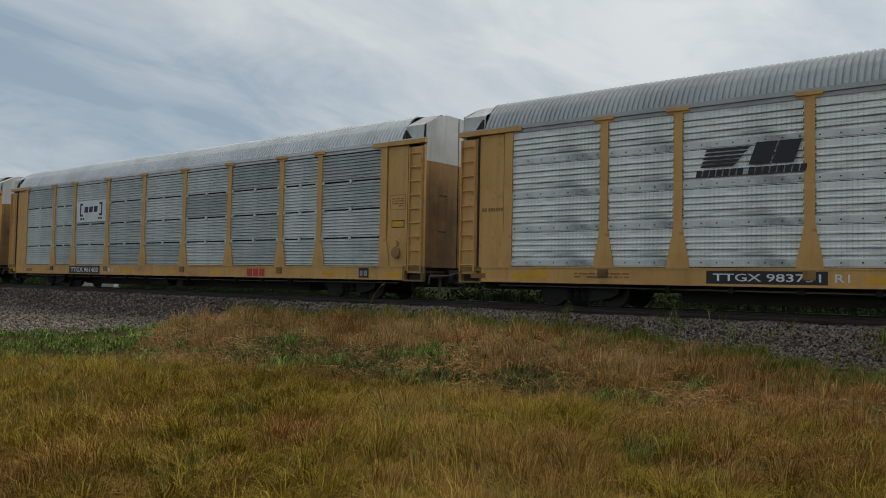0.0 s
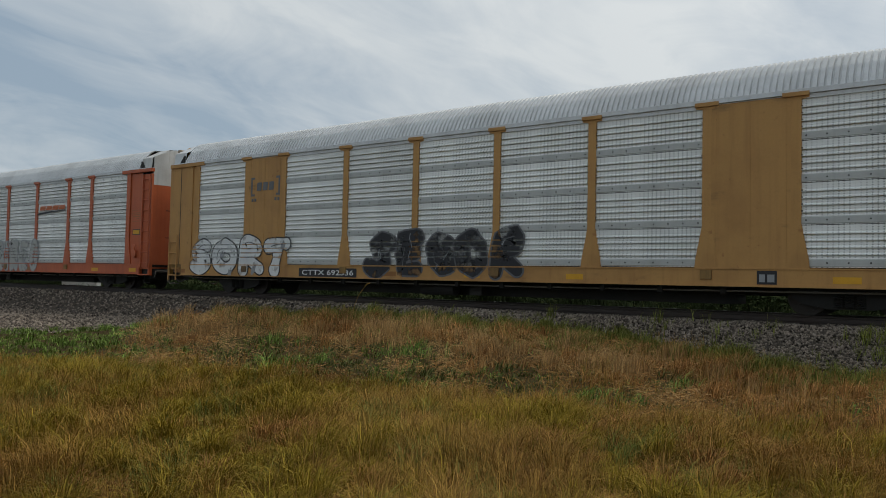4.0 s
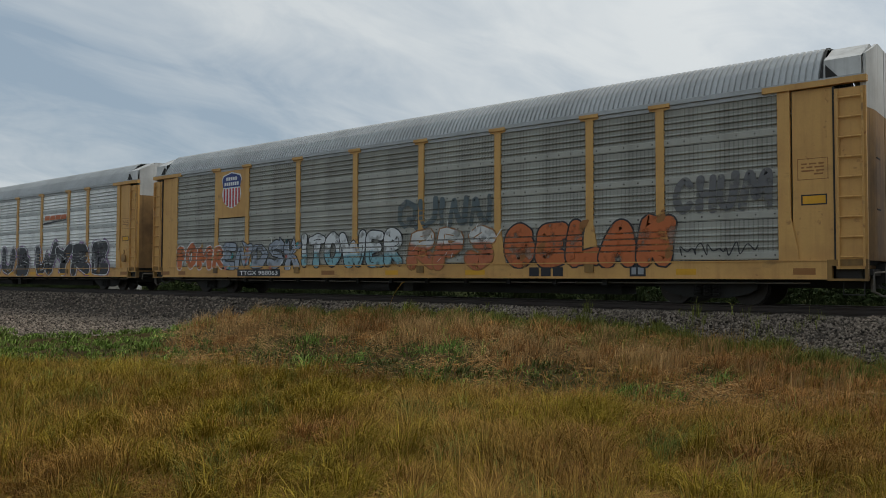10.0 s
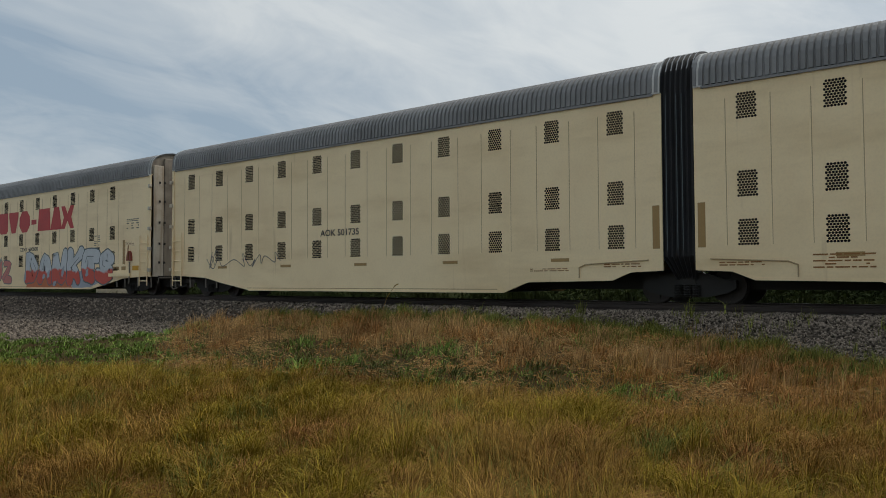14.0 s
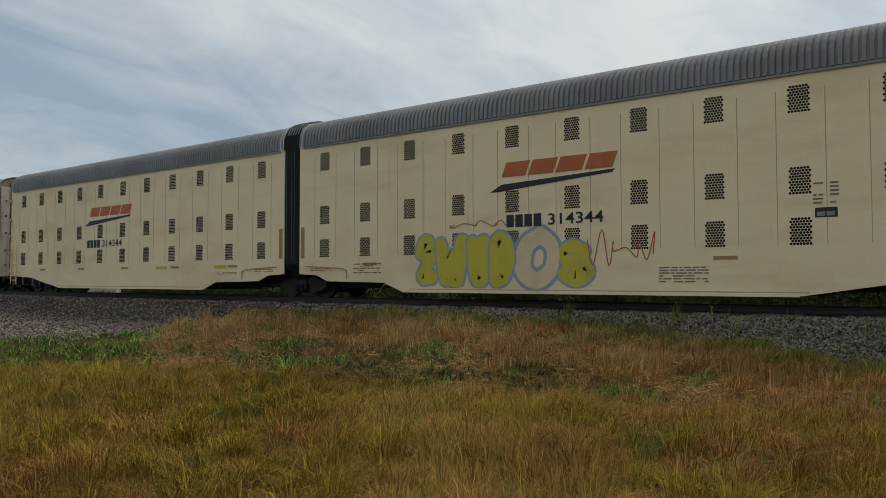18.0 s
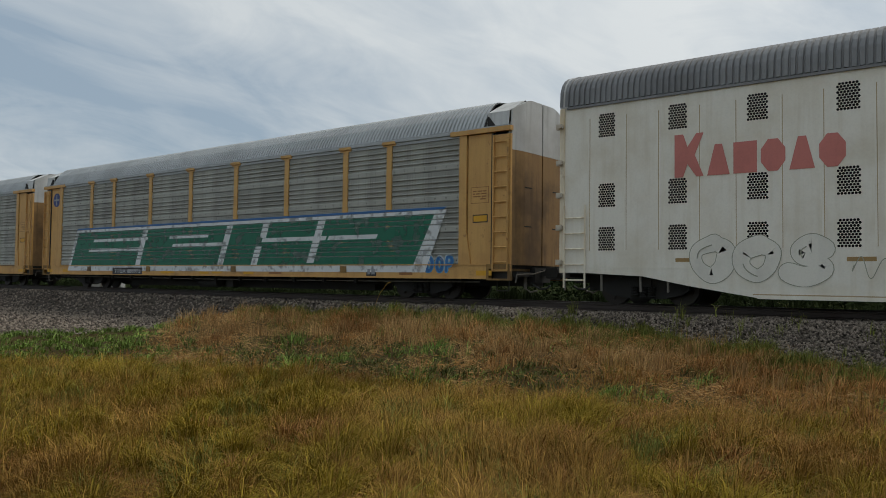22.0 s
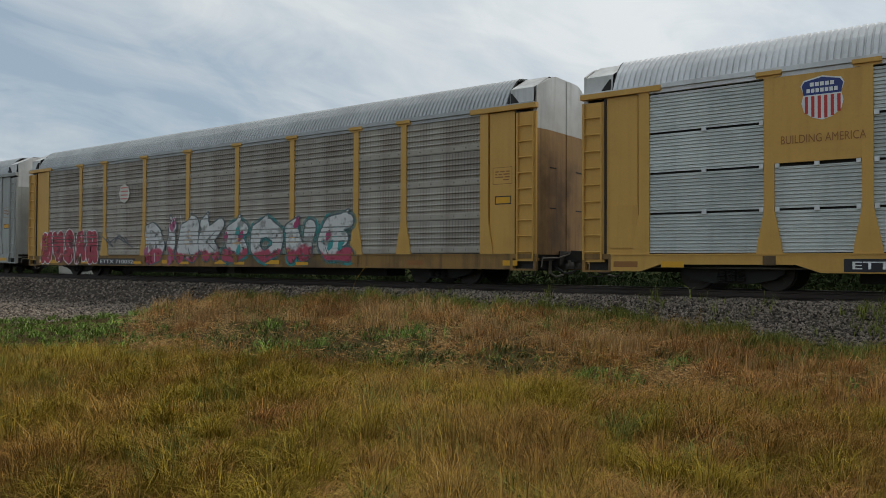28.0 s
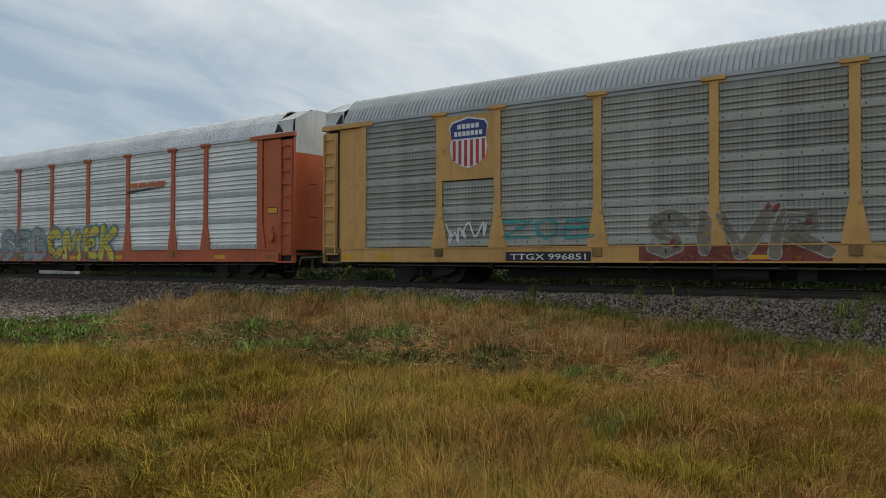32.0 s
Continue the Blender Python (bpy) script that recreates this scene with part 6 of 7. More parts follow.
blades("straw_stubble", X, Y, Z, 0.30, 0.0034, 0.25, G_STRAW, "upright pale stubble stalks on the bank", tuft=0.35)
X, Y, Z = scatter(80000, 7.0, 27.0, lambda X, Y, near, lush, dark: dark)
blades("dark_green_growth", X, Y, Z, 0.12, 0.009, 1.2, G_DARK, "dark green growth in the hollows of the bank", tuft=0.45)
X, Y, Z = scatter(60000, 7.0, 20.0, lambda X, Y, near, lush, dark: dark & (patch(X, Y, 2.2, 5.5) + noise(X, 0.2) > 0.1))
blades("fresh_green_tufts", X, Y, Z, 0.17, 0.008, 0.95, G_LUSH, "fresh green tufts among the dark growth", tuft=0.5)
X, Y, Z = scatter(60000, 7.5, 27.0, lambda X, Y, near, lush, dark: ~near & ~lush & ~dark & (patch(X, Y, 1.7, 31.0) + 0.25 * (Y - 12) + noise(X, 0.25) > 0.35))
blades("olive_bank_grass", X, Y, Z, 0.24, 0.0045, 0.7, G_OLIVE, "olive grass growing through the dry bank", tuft=0.45)
X, Y, Z = scatter(170000, 11.0, 48.0, lambda X, Y, near, lush, dark: lush & (Y < toe(X) + 0.4))
blades("lush_grass", X, Y, Z, 0.13, 0.010, 1.2, G_LUSH, "lush green grass at the foot of the ballast", tuft=0.6)
X, Y, Z = scatter(190000, 13.0, 30.0, lambda X, Y, near, lush, dark: (Y + 0.6 * lumps(X, Y, 1.9, 2.2) + noise(X, 0.25) > 13.4) & (X > -22) & ~lush & (patch(X, Y, 1.3, 44.0) + noise(X, 0.3) > -0.6 - 0.12 * np.maximum(0, -X - 6)))
blades("crest_grass", X, Y, Z, 0.22, 0.006, 0.5, G_OLIVE, "yellow-green seeding grass along the crest of the bank", tuft=0.6)


n = 12000
X, Y = RNG.uniform(-13, -1.5, n), RNG.uniform(15.2, 17.9, n)
X, Y = keep((lumps(X, Y, 2.3, 6.1) + 0.6 * lumps(X, Y, 5.7, 1.1) + noise(X, 0.25) > 0.55) & (bed_z(X, Y) > ground_z(X, Y)), X, Y)
blades("ballast_weeds", X, Y, bed_z(X, Y), 0.26, 0.006, 0.6, G_OLIVE, "green weed tufts growing out of the ballast", "weeds", tuft=0.4)


def stones(name, X, Y, Z, size, mat, label):
    n = len(X)
    base = np.array([(1, 0, 0), (-1, 0, 0), (0, 1, 0), (0, -1, 0), (0, 0, 1), (0, 0, -1)]) * 1.15
    tri = np.array([(0, 2, 4), (2, 1, 4), (1, 3, 4), (3, 0, 4), (2, 0, 5), (1, 2, 5), (3, 1, 5), (0, 3, 5)])
    r = size * (0.5 + RNG.random(n)) / 2
    V = base[None] * (r[:, None, None] * (0.7 + 0.6 * RNG.random((n, 6, 1)))) * (0.7 + 0.6 * RNG.random((n, 1, 3)))
    a = RNG.random(n) * math.tau
    c, s = np.cos(a)[:, None], np.sin(a)[:, None]
    V = np.stack([V[..., 0] * c - V[..., 1] * s, V[..., 0] * s + V[..., 1] * c, V[..., 2] * 0.8], -1) + np.stack([X, Y, Z], 1)[:, None]
    F = (tri[None] + np.arange(n)[:, None, None] * 6).reshape(-1, 3)
    return tagged(new(name, arrays_mesh(name, V.reshape(-1, 3), F, mat)), label, "stones", "", "stuff")


for n, lo, hi, size, label in ((34000, -11.0, 3.0, 0.052, "loose grey and purplish crushed stones of the ballast"), (44000, -50.0, -11.0, 0.074, "crushed grey stones of the far ballast slope")):
    X = RNG.uniform(lo, hi, n)
    Y = toe(X) - 0.3 + (18.75 - toe(X)) * RNG.random(n)
    m = bed_z(X, Y) > ground_z(X, Y) - 0.02
    X, Y = X[m], Y[m]
    stones("ballast_stones", X, Y, bed_z(X, Y) + 0.005, size, STONE, label)


def leaf_cloud(name, centres, radii, per, size, mat, label, category):
    V = []
    for (cx, cy, cz), (rx, rz) in zip(centres, radii):
        k = max(20, int(per * rx * rz))
        d = RNG.normal(0, 1, (k, 3))
        d /= np.linalg.norm(d, axis=1)[:, None]
        r = RNG.random(k)[:, None] ** 0.5
        P = d * r * [rx, rx, rz] * (0.8 + 0.35 * np.sin(d[:, :1] * 5 + cx) * np.cos(d[:, 2:] * 6 + cy)) + [cx, cy, cz]
        u = RNG.normal(0, 1, (k, 3))
        u /= np.linalg.norm(u, axis=1)[:, None]
        w = np.cross(u, RNG.normal(0, 1, (k, 3)))
        w /= np.linalg.norm(w, axis=1)[:, None]
        s = size * (0.6 + 0.8 * RNG.random(k))[:, None]
        V.append(np.stack([P - u * s, P + w * s * 0.5, P + u * s, P - w * s * 0.5], 1).reshape(-1, 3))
    V = np.concatenate(V)
    k = np.arange(len(V) // 4)[:, None] * 4
    F = np.concatenate([k + [0, 1, 2], k + [0, 2, 3]], 1).reshape(-1, 3)
    return tagged(new(name, arrays_mesh(name, V, F, mat)), label, category, "", "stuff")


# low growth beyond the line, and a far hedge on the horizon
cs, rs = [], []
for k in range(520):
    x, y = RNG.uniform(-170, 25), RNG.uniform(23.5, 31)
    r = RNG.uniform(0.6, 1.5)
    if (-53 < x < -43 and y < 28) or (y < 27 and -2.02 < x / y < -1.68):
        continue
    cs.append((x, y, -0.25 + 0.35 * r))
    rs.append((r, RNG.uniform(0.4, 0.8)))
for k in range(60):
    r = RNG.uniform(0.6, 1.3)
    cs.append((RNG.uniform(-16, 6), RNG.uniform(25, 31), 0.1 + 0.35 * r))
    rs.append((r, RNG.uniform(0.5, 0.95)))
leaf_cloud("low_scrub", cs, rs, 190, 0.09, LEAF, "low green scrub beyond the track", "scrub")
cs, rs = [], []
for k in range(560):
    x, y = RNG.uniform(-600, 160), RNG.uniform(120, 150)
    r = RNG.uniform(2.0, 5.0)
    cs.append((x, y, RNG.uniform(-0.5, 1.9)))
    rs.append((r, RNG.uniform(1.0, 2.6)))
leaf_cloud("far_hedge", cs, rs, 14, 0.7, LEAF, "distant hedge and low trees on the horizon", "hedge")
X = RNG.uniform(-60, 3, 42000)
Y = RNG.uniform(22.3, 24.6, 42000) + 0.4 * lumps(X, X * 0.3, 1.1)
X, Y = keep((X / Y < -1.95) | (X / Y > -1.74), X, Y)
X2, Y2 = RNG.uniform(-52, -38, 9000), RNG.uniform(22.4, 25.8, 9000)
X2, Y2 = keep((X2 / Y2 > -1.97) & (X2 / Y2 < -1.72), X2, Y2)
blades("low_weeds", X2, Y2, ground_z(X2, Y2), 0.36, 0.016, 0.5, G_WEED, "low weeds before the headwall", "weeds", tuft=0.4)
blades("weeds_beyond_the_track", X, Y, ground_z(X, Y), 0.50 + 0.28 * lumps(X, Y, 1.7, 3.3), 0.016, 0.5, G_WEED, "tall green weeds behind the far rail", "weeds", tuft=0.5)
X, Y = RNG.uniform(-150, 20, 32000), RNG.uniform(22.6, 32, 32000)
X, Y = keep((Y > 26.0) | (X / Y < -1.95) | (X / Y > -1.74), X, Y)
blades("far_side_grass", X, Y, ground_z(X, Y), 0.4, 0.014, 0.5, G_DARK, "rank grass beyond the track")

# ---- the train ----
TRAIN = []


def couple(car, left):
    TRAIN.append((car, left))
    return car


L = lambda x: x - HALF
T = lambda x: x - TALL / 2
PITCH, TALLPITCH = 28.55, 44.3
GAP = 14.50


def next_left(pitch, gap=0.675):
    """The left end of the next car, counting back from the head of the train."""
    global GAP
    GAP -= pitch
    return GAP + gap


def yellow_tabs(car, xs, low=0.0):
    for x in xs:
        shared(("tab", low), lambda bm: box(bm, -0.28, 0.28, -1.612, -1.60, 0.90 - low, 1.0 - low), "reflector", INK["amber"], car, (L(x), 0, 0), "yellow reflective strip")


def sill_patches(car, seed, low=0.0):
    """Amber safety stripes and grimy plates along the sill."""
    rnd = random.Random(seed)
    for x in (0.95, 2.35, 11.0, 14.1, 17.2, 23.4, 26.2):
        x += rnd.uniform(-0.3, 0.3)
        w = rnd.uniform(0.22, 0.36)
        part("sill_stripe", box(bmesh.new(), L(x) - w, L(x) + w, -1.606, -1.60, 0.92 - low, 1.06 - low), INK["amber" if rnd.random() < 0.6 else "rust"], car, "worn safety stripe on the sill")
    for x in (4.5, 9.32, 15.03, 20.78):
        part("stake_pocket", box(bmesh.new(), L(x) - 0.13, L(x) + 0.13, -1.64, -1.60, 0.98 - low, 1.19 - low), SOOT, car, "grimy bracket on the sill")


def notice(car, x, low=0.0):
    part("notice_board", box(bmesh.new(), L(x), L(x) + 0.42, -1.608, -1.60, 0.88 - low, 1.18 - low), INK["black"], car, "black consolidated stencil board")
    for a, b in ((0.05, 0.17), (0.22, 0.37)):
        part("stencil", box(bmesh.new(), L(x) + a, L(x) + b, -1.610, -1.608, 0.93 - low, 1.10 - low), INK["grey"], car)


# car with the dark stencilled emblem
c = couple(autorack("yellow-framed car carrier with bright mottled galvanised side panels", YELLOW, GALV, ROOFG), next_left(PITCH))
bm = bmesh.new()
for k in range(5):
    x = L(6.95) - 0.02 * k
    prism(bm, [(x + 0.05 * k, 3.56 + 0.0 + k * 0.09), (x + 0.75 + 0.1 * k, 3.56 + k * 0.09), (x + 0.85 + 0.1 * k, 3.62 + k * 0.09), (x + 0.05 + 0.05 * k, 3.62 + k * 0.09)], FACE - 0.004, FACE)
part("brand_logo", bm, INK["black"], c, "black slanted stripes emblem")
bars(c, (1.2, 1.2), L(8.05), L(9.0), 3.56, 4.05, "black", 0.35, 0.1, "brand_logo")
bars(c, (1, 1, 1, 1, 1, 1, 1, 0, 1, 1, 1, 1, 1, 1, 1, 1), L(6.85), L(9.25), 3.34, 3.50, "black", 0.2)
plate(c, "TTGX 983731", L(7.11), L(9.68), 0.88, 1.17)
plate(c, "R1", L(9.80), L(10.12), 0.88, 1.17, None)
smallprint(c, L(3.7), L(5.2), 0.95, 1.12, 2, "rust", 1)
part("placard", box(bmesh.new(), L(2.41), L(2.89), -1.61, -1.60, 0.95, 1.15), INK["amber"], c)
bars(c, (1, 1, 0, 1, 1, 1, 1, 1, 1), L(0.75), L(1.45), 2.78, 2.88, "rust", y=-1.562)

c = couple(autorack("yellow-framed car carrier with grey galvanised panels in four tiers", YELLOW, GALVT, ROOFL, "tier", brake=True), next_left(PITCH))
bracket_logo(c, L(6.67), L(9.20), 3.17, 4.12, "black", "white")
plate(c, "TTGX 961402", L(6.17), L(8.86), 0.85, 1.20)
plate(c, "R1", L(9.55), L(9.95), 0.90, 1.15, None)
bars(c, (1, 1, 1), L(19.05), L(20.01), 0.87, 1.14, "red", name="brand_bar")
notice(c, 24.6)

c = couple(autorack("yellow-framed car carrier with bright perforated panels and blue graffiti", YELLOW, PERF, ROOFG), next_left(PITCH))
bracket_logo(c, L(7.17), L(8.76), 3.40, 4.10, "black")
painted(c, "HERO", L(1.95), L(6.6), 0.95, 1.9, "purple", "magenta", None, 0.3, 0.3, 0.06, 3, blobs=("sky", "steel"), shine="pink")
painted(c, "NOI", L(9.6), L(12.0), 0.95, 2.05, "white", "black", None, 0.1, 0.06, 0.06, 4)
painted(c, "MMR", L(12.1), L(16.9), 0.86, 2.5, "deepblue", "black", None, 0.05, 0.12, 0.14, 5, blobs=("blue",))
painted(c, "U", L(15.9), L(18.4), 0.84, 2.75, "blue", "black", None, 0.1, 0.10, 0.08, 6)
painted(c, "TOKE", L(18.3), L(21.8), 0.88, 2.15, "slate", "black", "lime", 0.05, 0.06, 0.06, 6, blobs=("azure", "tan"))
for ch, a, b, ink in (("C", 21.7, 23.3, "sky"), ("I", 23.3, 23.9, "steel"), ("O", 23.8, 25.1, "sky"), ("N", 25.1, 26.5, "slate")):
    painted(c, ch, L(a), L(b), 0.84, 2.25 if ch != "C" else 2.35, ink, "black", "lime", 0.05, 0.06, 0.12, 7)
scribble(c, L(10.6), L(12.0), 2.2, 2.6, "black", 5, 0.025, 2)
scribble(c, L(12.4), L(13.9), 2.75, 2.95, "black", 6, 0.02, 8)

c = couple(autorack("tan car carrier with galvanised panels and silver graffiti", BROWN, PERF, ROOFL, solid=(1, 7), cap=BROWN), next_left(PITCH))
bracket_logo(c, L(4.75), L(6.25), 3.45, 4.30, "smoke")
painted(c, "SORT", L(1.3), L(6.9), 0.84, 2.25, "white", "black", None, 0.05, 0.09, 0.17, 9, blobs=("grey",))
painted(c, "SEGOR", L(10.2), L(16.0), 0.86, 2.4, "black", "smoke", None, 0.1, 0.12, 0.14, 10, shine="grey")
plate(c, "CTTX 692536", L(7.3), L(9.9), 0.86, 1.14)
smallprint(c, L(25.75), L(26.25), 3.6, 3.85, 3, "rust", 2)
notice(c, 21.9)

c = couple(autorack("orange-red framed car carrier with bright galvanised panels", RED, PERF, ROOFL, brake=True), next_left(PITCH))
wedge_logo(c, L(17.95), L(20.6), 3.5, 3.98)
painted(c, "UHD", L(8.6), L(12.0), 0.85, 2.2, "faint", "grey", None, 0.0, 0.05, 0.08, 11)
painted(c, "GINEO", L(13.9), L(18.3), 0.85, 2.4, "faint", "grey", None, 0.0, 0.05, 0.08, 12)

c = couple(autorack("mustard-framed car carrier with weathered dark panels and a row of graffiti", MUSTARD, WEATHER, ROOFG, logo_bay=1), next_left(PITCH))
part("logo_board", prism(bmesh.new(), [(L(4.85), 3.72), (L(5.2), 3.78), (L(5.7), 3.66), (L(6.0), 3.70), (L(6.22), 4.52), (L(5.8), 4.46), (L(5.4), 4.56), (L(5.02), 4.50)], FACE - 0.004, FACE), INK["white"], c)
part("logo_wedge", prism(bmesh.new(), [(L(4.85), 3.72), (L(5.2), 3.78), (L(5.7), 3.66), (L(5.98), 3.70), (L(5.8), 3.86), (L(5.55), 3.92), (L(5.5), 4.06), (L(5.2), 4.12), (L(5.15), 4.44), (L(5.0), 4.46)], FACE - 0.007, FACE - 0.004), INK["green"], c, "green wedge emblem")
painted(c, "SATOR", L(1.85), L(6.6), 1.0, 2.2, "whitegold", "slate", "purple", 0.1, 0.16, 0.10, 13, wash=True)
painted(c, "UB", L(6.5), L(7.6), 1.15, 1.95, "steel", "white", None, 0.1, 0.1, 0.06, 14)
painted(c, "SENDS", L(9.8), L(15.0), 0.84, 2.3, "black", "white", "azure", 0.1, 0.12, 0.13, 14, blobs=("slate",))
painted(c, "WENG", L(15.6), L(20.8), 0.84, 2.3, "black", "white", "teal", 0.15, 0.14, 0.13, 15, blobs=("smoke", "white"), wash=True)
painted(c, "YOH", L(21.2), L(22.8), 1.35, 2.25, "faint", None, None, 0.0, 0.1, 0.0, 16)
plate(c, "TTGX 987251", L(6.5), L(8.6), 0.86, 1.14)
yellow_tabs(c, (7.0, 10.2, 13.0, 15.9, 19.9, 23.7))
notice(c, 21.8)

c = couple(autorack("tan car carrier with solid tan panels and teal and silver graffiti", BROWN, PERF, ROOFG, solid=(1, 7), cap=BROWN), next_left(PITCH))
bracket_logo(c, L(4.75), L(6.35), 3.40, 4.22, "smoke")
painted(c, "NERK", L(10.0), L(16.0), 0.84, 2.25, "tealblue", "slate", "brickpink", 0.2, 0.13, 0.16, 17, shine="sky", wash=True)
painted(c, "8", L(16.4), L(17.8), 0.86, 2.2, "orange", "black", "brickpink", 0.0, 0.08, 0.14, 18, wash=True)
painted(c, "DIRAU", L(18.8), L(25.0), 0.84, 2.45, "white", "black", "lime", 0.2, 0.15, 0.12, 19, blobs=("grey",), wash=True)
plate(c, "CTTX 692491", L(7.8), L(10.1), 0.86, 1.14)
scribble(c, L(24.3), L(26.1), 1.9, 2.1, "black", 6, 0.02, 3)
bars(c, (1, 0.6), L(26.35), L(26.7), 2.9, 3.15, "white", y=-1.59)

c = couple(autorack("yellow-framed car carrier with dusty panels and a shield badge", YELLOW, WEATHER, ROOFG, logo_bay=1), next_left(PITCH))
shield(c, L(4.85), L(6.1), 3.45, 4.85)
painted(c, "POMR", L(1.7), L(5.0), 1.1, 2.2, "orange", "white", None, 0.1, 0.14, 0.12, 20, blobs=("rust", "tan"))
painted(c, "ENDSK", L(4.8), L(9.5), 1.1, 2.2, "steel", "black", None, 0.2, 0.15, 0.08, 21, blobs=("teal", "fadedred", "black"), shine="white")
painted(c, "ITOWER", L(9.5), L(14.3), 1.15, 2.4, "whitesky", "black", None, 0.0, 0.08, 0.10, 22)
painted(c, "RPS", L(14.4), L(17.8), 1.05, 2.4, "whiteorange", "rust", None, 0.2, 0.14, 0.12, 23, shine="white")
painted(c, "GELAN", L(18.1), L(23.1), 1.1, 2.4, "orange", "black", None, 0.05, 0.07, 0.19, 24, blobs=("rust",))
painted(c, "QUINN", L(14.0), L(17.7), 2.3, 3.3, "slate", None, None, 0.1, 0.1, 0.02, 25)
painted(c, "CHUM", L(23.0), L(25.3), 2.35, 3.3, "smoke", None, None, 0.1, 0.06, 0.04, 26)
scribble(c, L(23.2), L(25.0), 1.35, 1.7, "black", 7, 0.025, 4)
plate(c, "TTGX 988063", L(5.9), L(8.4), 0.86, 1.12)
bars(c, (1, 1, 1), L(18.95), L(20.0), 0.88, 1.12, "black")
notice(c, 21.9)

c = couple(autorack("yellow-framed car carrier with bright panels and large black graffiti", YELLOW, PERF, ROOFG, brake=True), next_left(PITCH))
wedge_logo(c, L(18.0), L(20.7), 3.45, 4.0)
painted(c, "HEAD", L(2.2), L(9.6), 0.84, 2.2, "black", "white", "purple", 0.2, 0.12, 0.17, 27, line=0.02)
painted(c, "CLUB", L(9.7), L(16.6), 0.84, 2.45, "black", "white", "purple", 0.1, 0.12, 0.18, 28, line=0.02)
painted(c, "WYRE", L(17.3), L(24.6), 0.84, 2.6, "black", "white", "purple", 0.1, 0.12, 0.17, 29, blobs=("smoke",), line=0.02)
plate(c, "TTGX 973603", L(7.0), L(9.3), 0.86, 1.14)
yellow_tabs(c, (5.2, 9.9, 12.6, 15.4, 18.0, 20.3, 22.9))

# four tall articulated carriers
c = couple(tall_carrier("cream articulated car carrier with smooth sides and grilles in three rows", CREAM, ROOFD, DOORMET), next_left(TALLPITCH, 0.9))
plate(c, "AOK 501735", T(30.35), T(32.4), 2.22, 2.58, None, "black")
plate(c, "AOK 501735", T(8.75), T(10.8), 2.22, 2.58, None, "black")
marker(c, "GUNIT", T(34.6), T(38.6), 1.36, 2.2, "taupe", 0.035)
scribble(c, T(26.4), T(27.5), 0.9, 1.35, "smoke", 4, 0.025, 5)
scribble(c, T(27.7), T(28.7), 0.9, 1.35, "smoke", 4, 0.025, 6)
scribble(c, T(2.4), T(6.8), 1.25, 2.0, "smoke", 8, 0.03, 7)
part("ring_emblem", disc(bmesh.new(), T(33.4), 2.45, 0.16, FACE - 0.003, FACE, 18), INK["faint"], c)
smallprint(c, T(34.0), T(34.7), 2.3, 2.45, 2, "smoke", 8)

c = couple(tall_carrier("cream articulated car carrier with red wordmark and silver graffiti", CREAM, ROOFD, DOORMET), next_left(TALLPITCH, 0.9))
for x0, x1 in ((5.5, 15.3), (26.2, 36.0)):
    u, k = T(x0), (x1 - x0) / 10.6
    w = lambda *p: [(u + a * k, 3.35 + b * 1.1) for a, b in p]
    for shape in (w((0, 0), (1.3, 0), (0.95, 1), (0.4, 1)), w((1.6, 0.12), (1.8, 0), (2.55, 0), (2.75, 0.12), (2.75, 1), (1.6, 1)), w((3.25, 0), (3.75, 0), (4.1, 0.75), (4.1, 1), (2.9, 1), (2.9, 0.75)),
                  w((4.25, 0.3), (4.6, 0), (5.2, 0), (5.55, 0.3), (5.55, 0.7), (5.2, 1), (4.6, 1), (4.25, 0.7)), w((5.75, 0.33), (6.35, 0.33), (6.35, 0.55), (5.75, 0.55)),
                  w((6.5, 0), (8.0, 0), (7.9, 1), (6.65, 1)), w((8.0, 0), (9.3, 0), (8.95, 1), (8.4, 1)), w((9.2, 0), (9.6, 0), (9.9, 0.35), (10.2, 0), (10.6, 0), (10.3, 0.5), (10.6, 1), (10.2, 1), (9.9, 0.65), (9.6, 1), (9.2, 1), (9.5, 0.5))):
        part("brand_shape", prism(bmesh.new(), shape, FACE - 0.005, FACE - 0.004), INK["red"], c, "red wordmark in plain shapes")
part("graffiti_background", prism(bmesh.new(), [(T(5.7), 0.62), (T(8.2), 0.5), (T(8.0), 1.5), (T(7.4), 1.85), (T(6.9), 1.6), (T(6.3), 1.2)], FACE - 0.0008, FACE), INK["yellow"], c, "sprayed yellow edge")
part("graffiti_background", prism(bmesh.new(), [(T(6.1), 0.66), (T(8.2), 0.56), (T(7.9), 1.3), (T(7.3), 1.6), (T(6.8), 1.35)], FACE - 0.0016, FACE - 0.0010), INK["orange"], c, "sprayed orange sweep")
painted(c, "DAPUSE", T(7.3), T(15.6), 0.52, 2.45, "twotone", "black", "yellow", 0.15, 0.14, 0.16, 31, blobs=("orange", "black"))
plate(c, "CSXT 600030", T(8.25), T(10.55), 2.3, 2.62, None, "black")
plate(c, "CSXT 600030", T(30.1), T(32.4), 2.3, 2.62, None, "black")
part("graffiti_background", prism(bmesh.new(), [(T(14.8), 0.50), (T(18.6), 0.55), (T(17.6), 1.0), (T(16.6), 1.45), (T(15.9), 1.5), (T(15.2), 1.2)], FACE - 0.003, FACE), INK["grey"], c, "sprayed grey sweep with black edge")
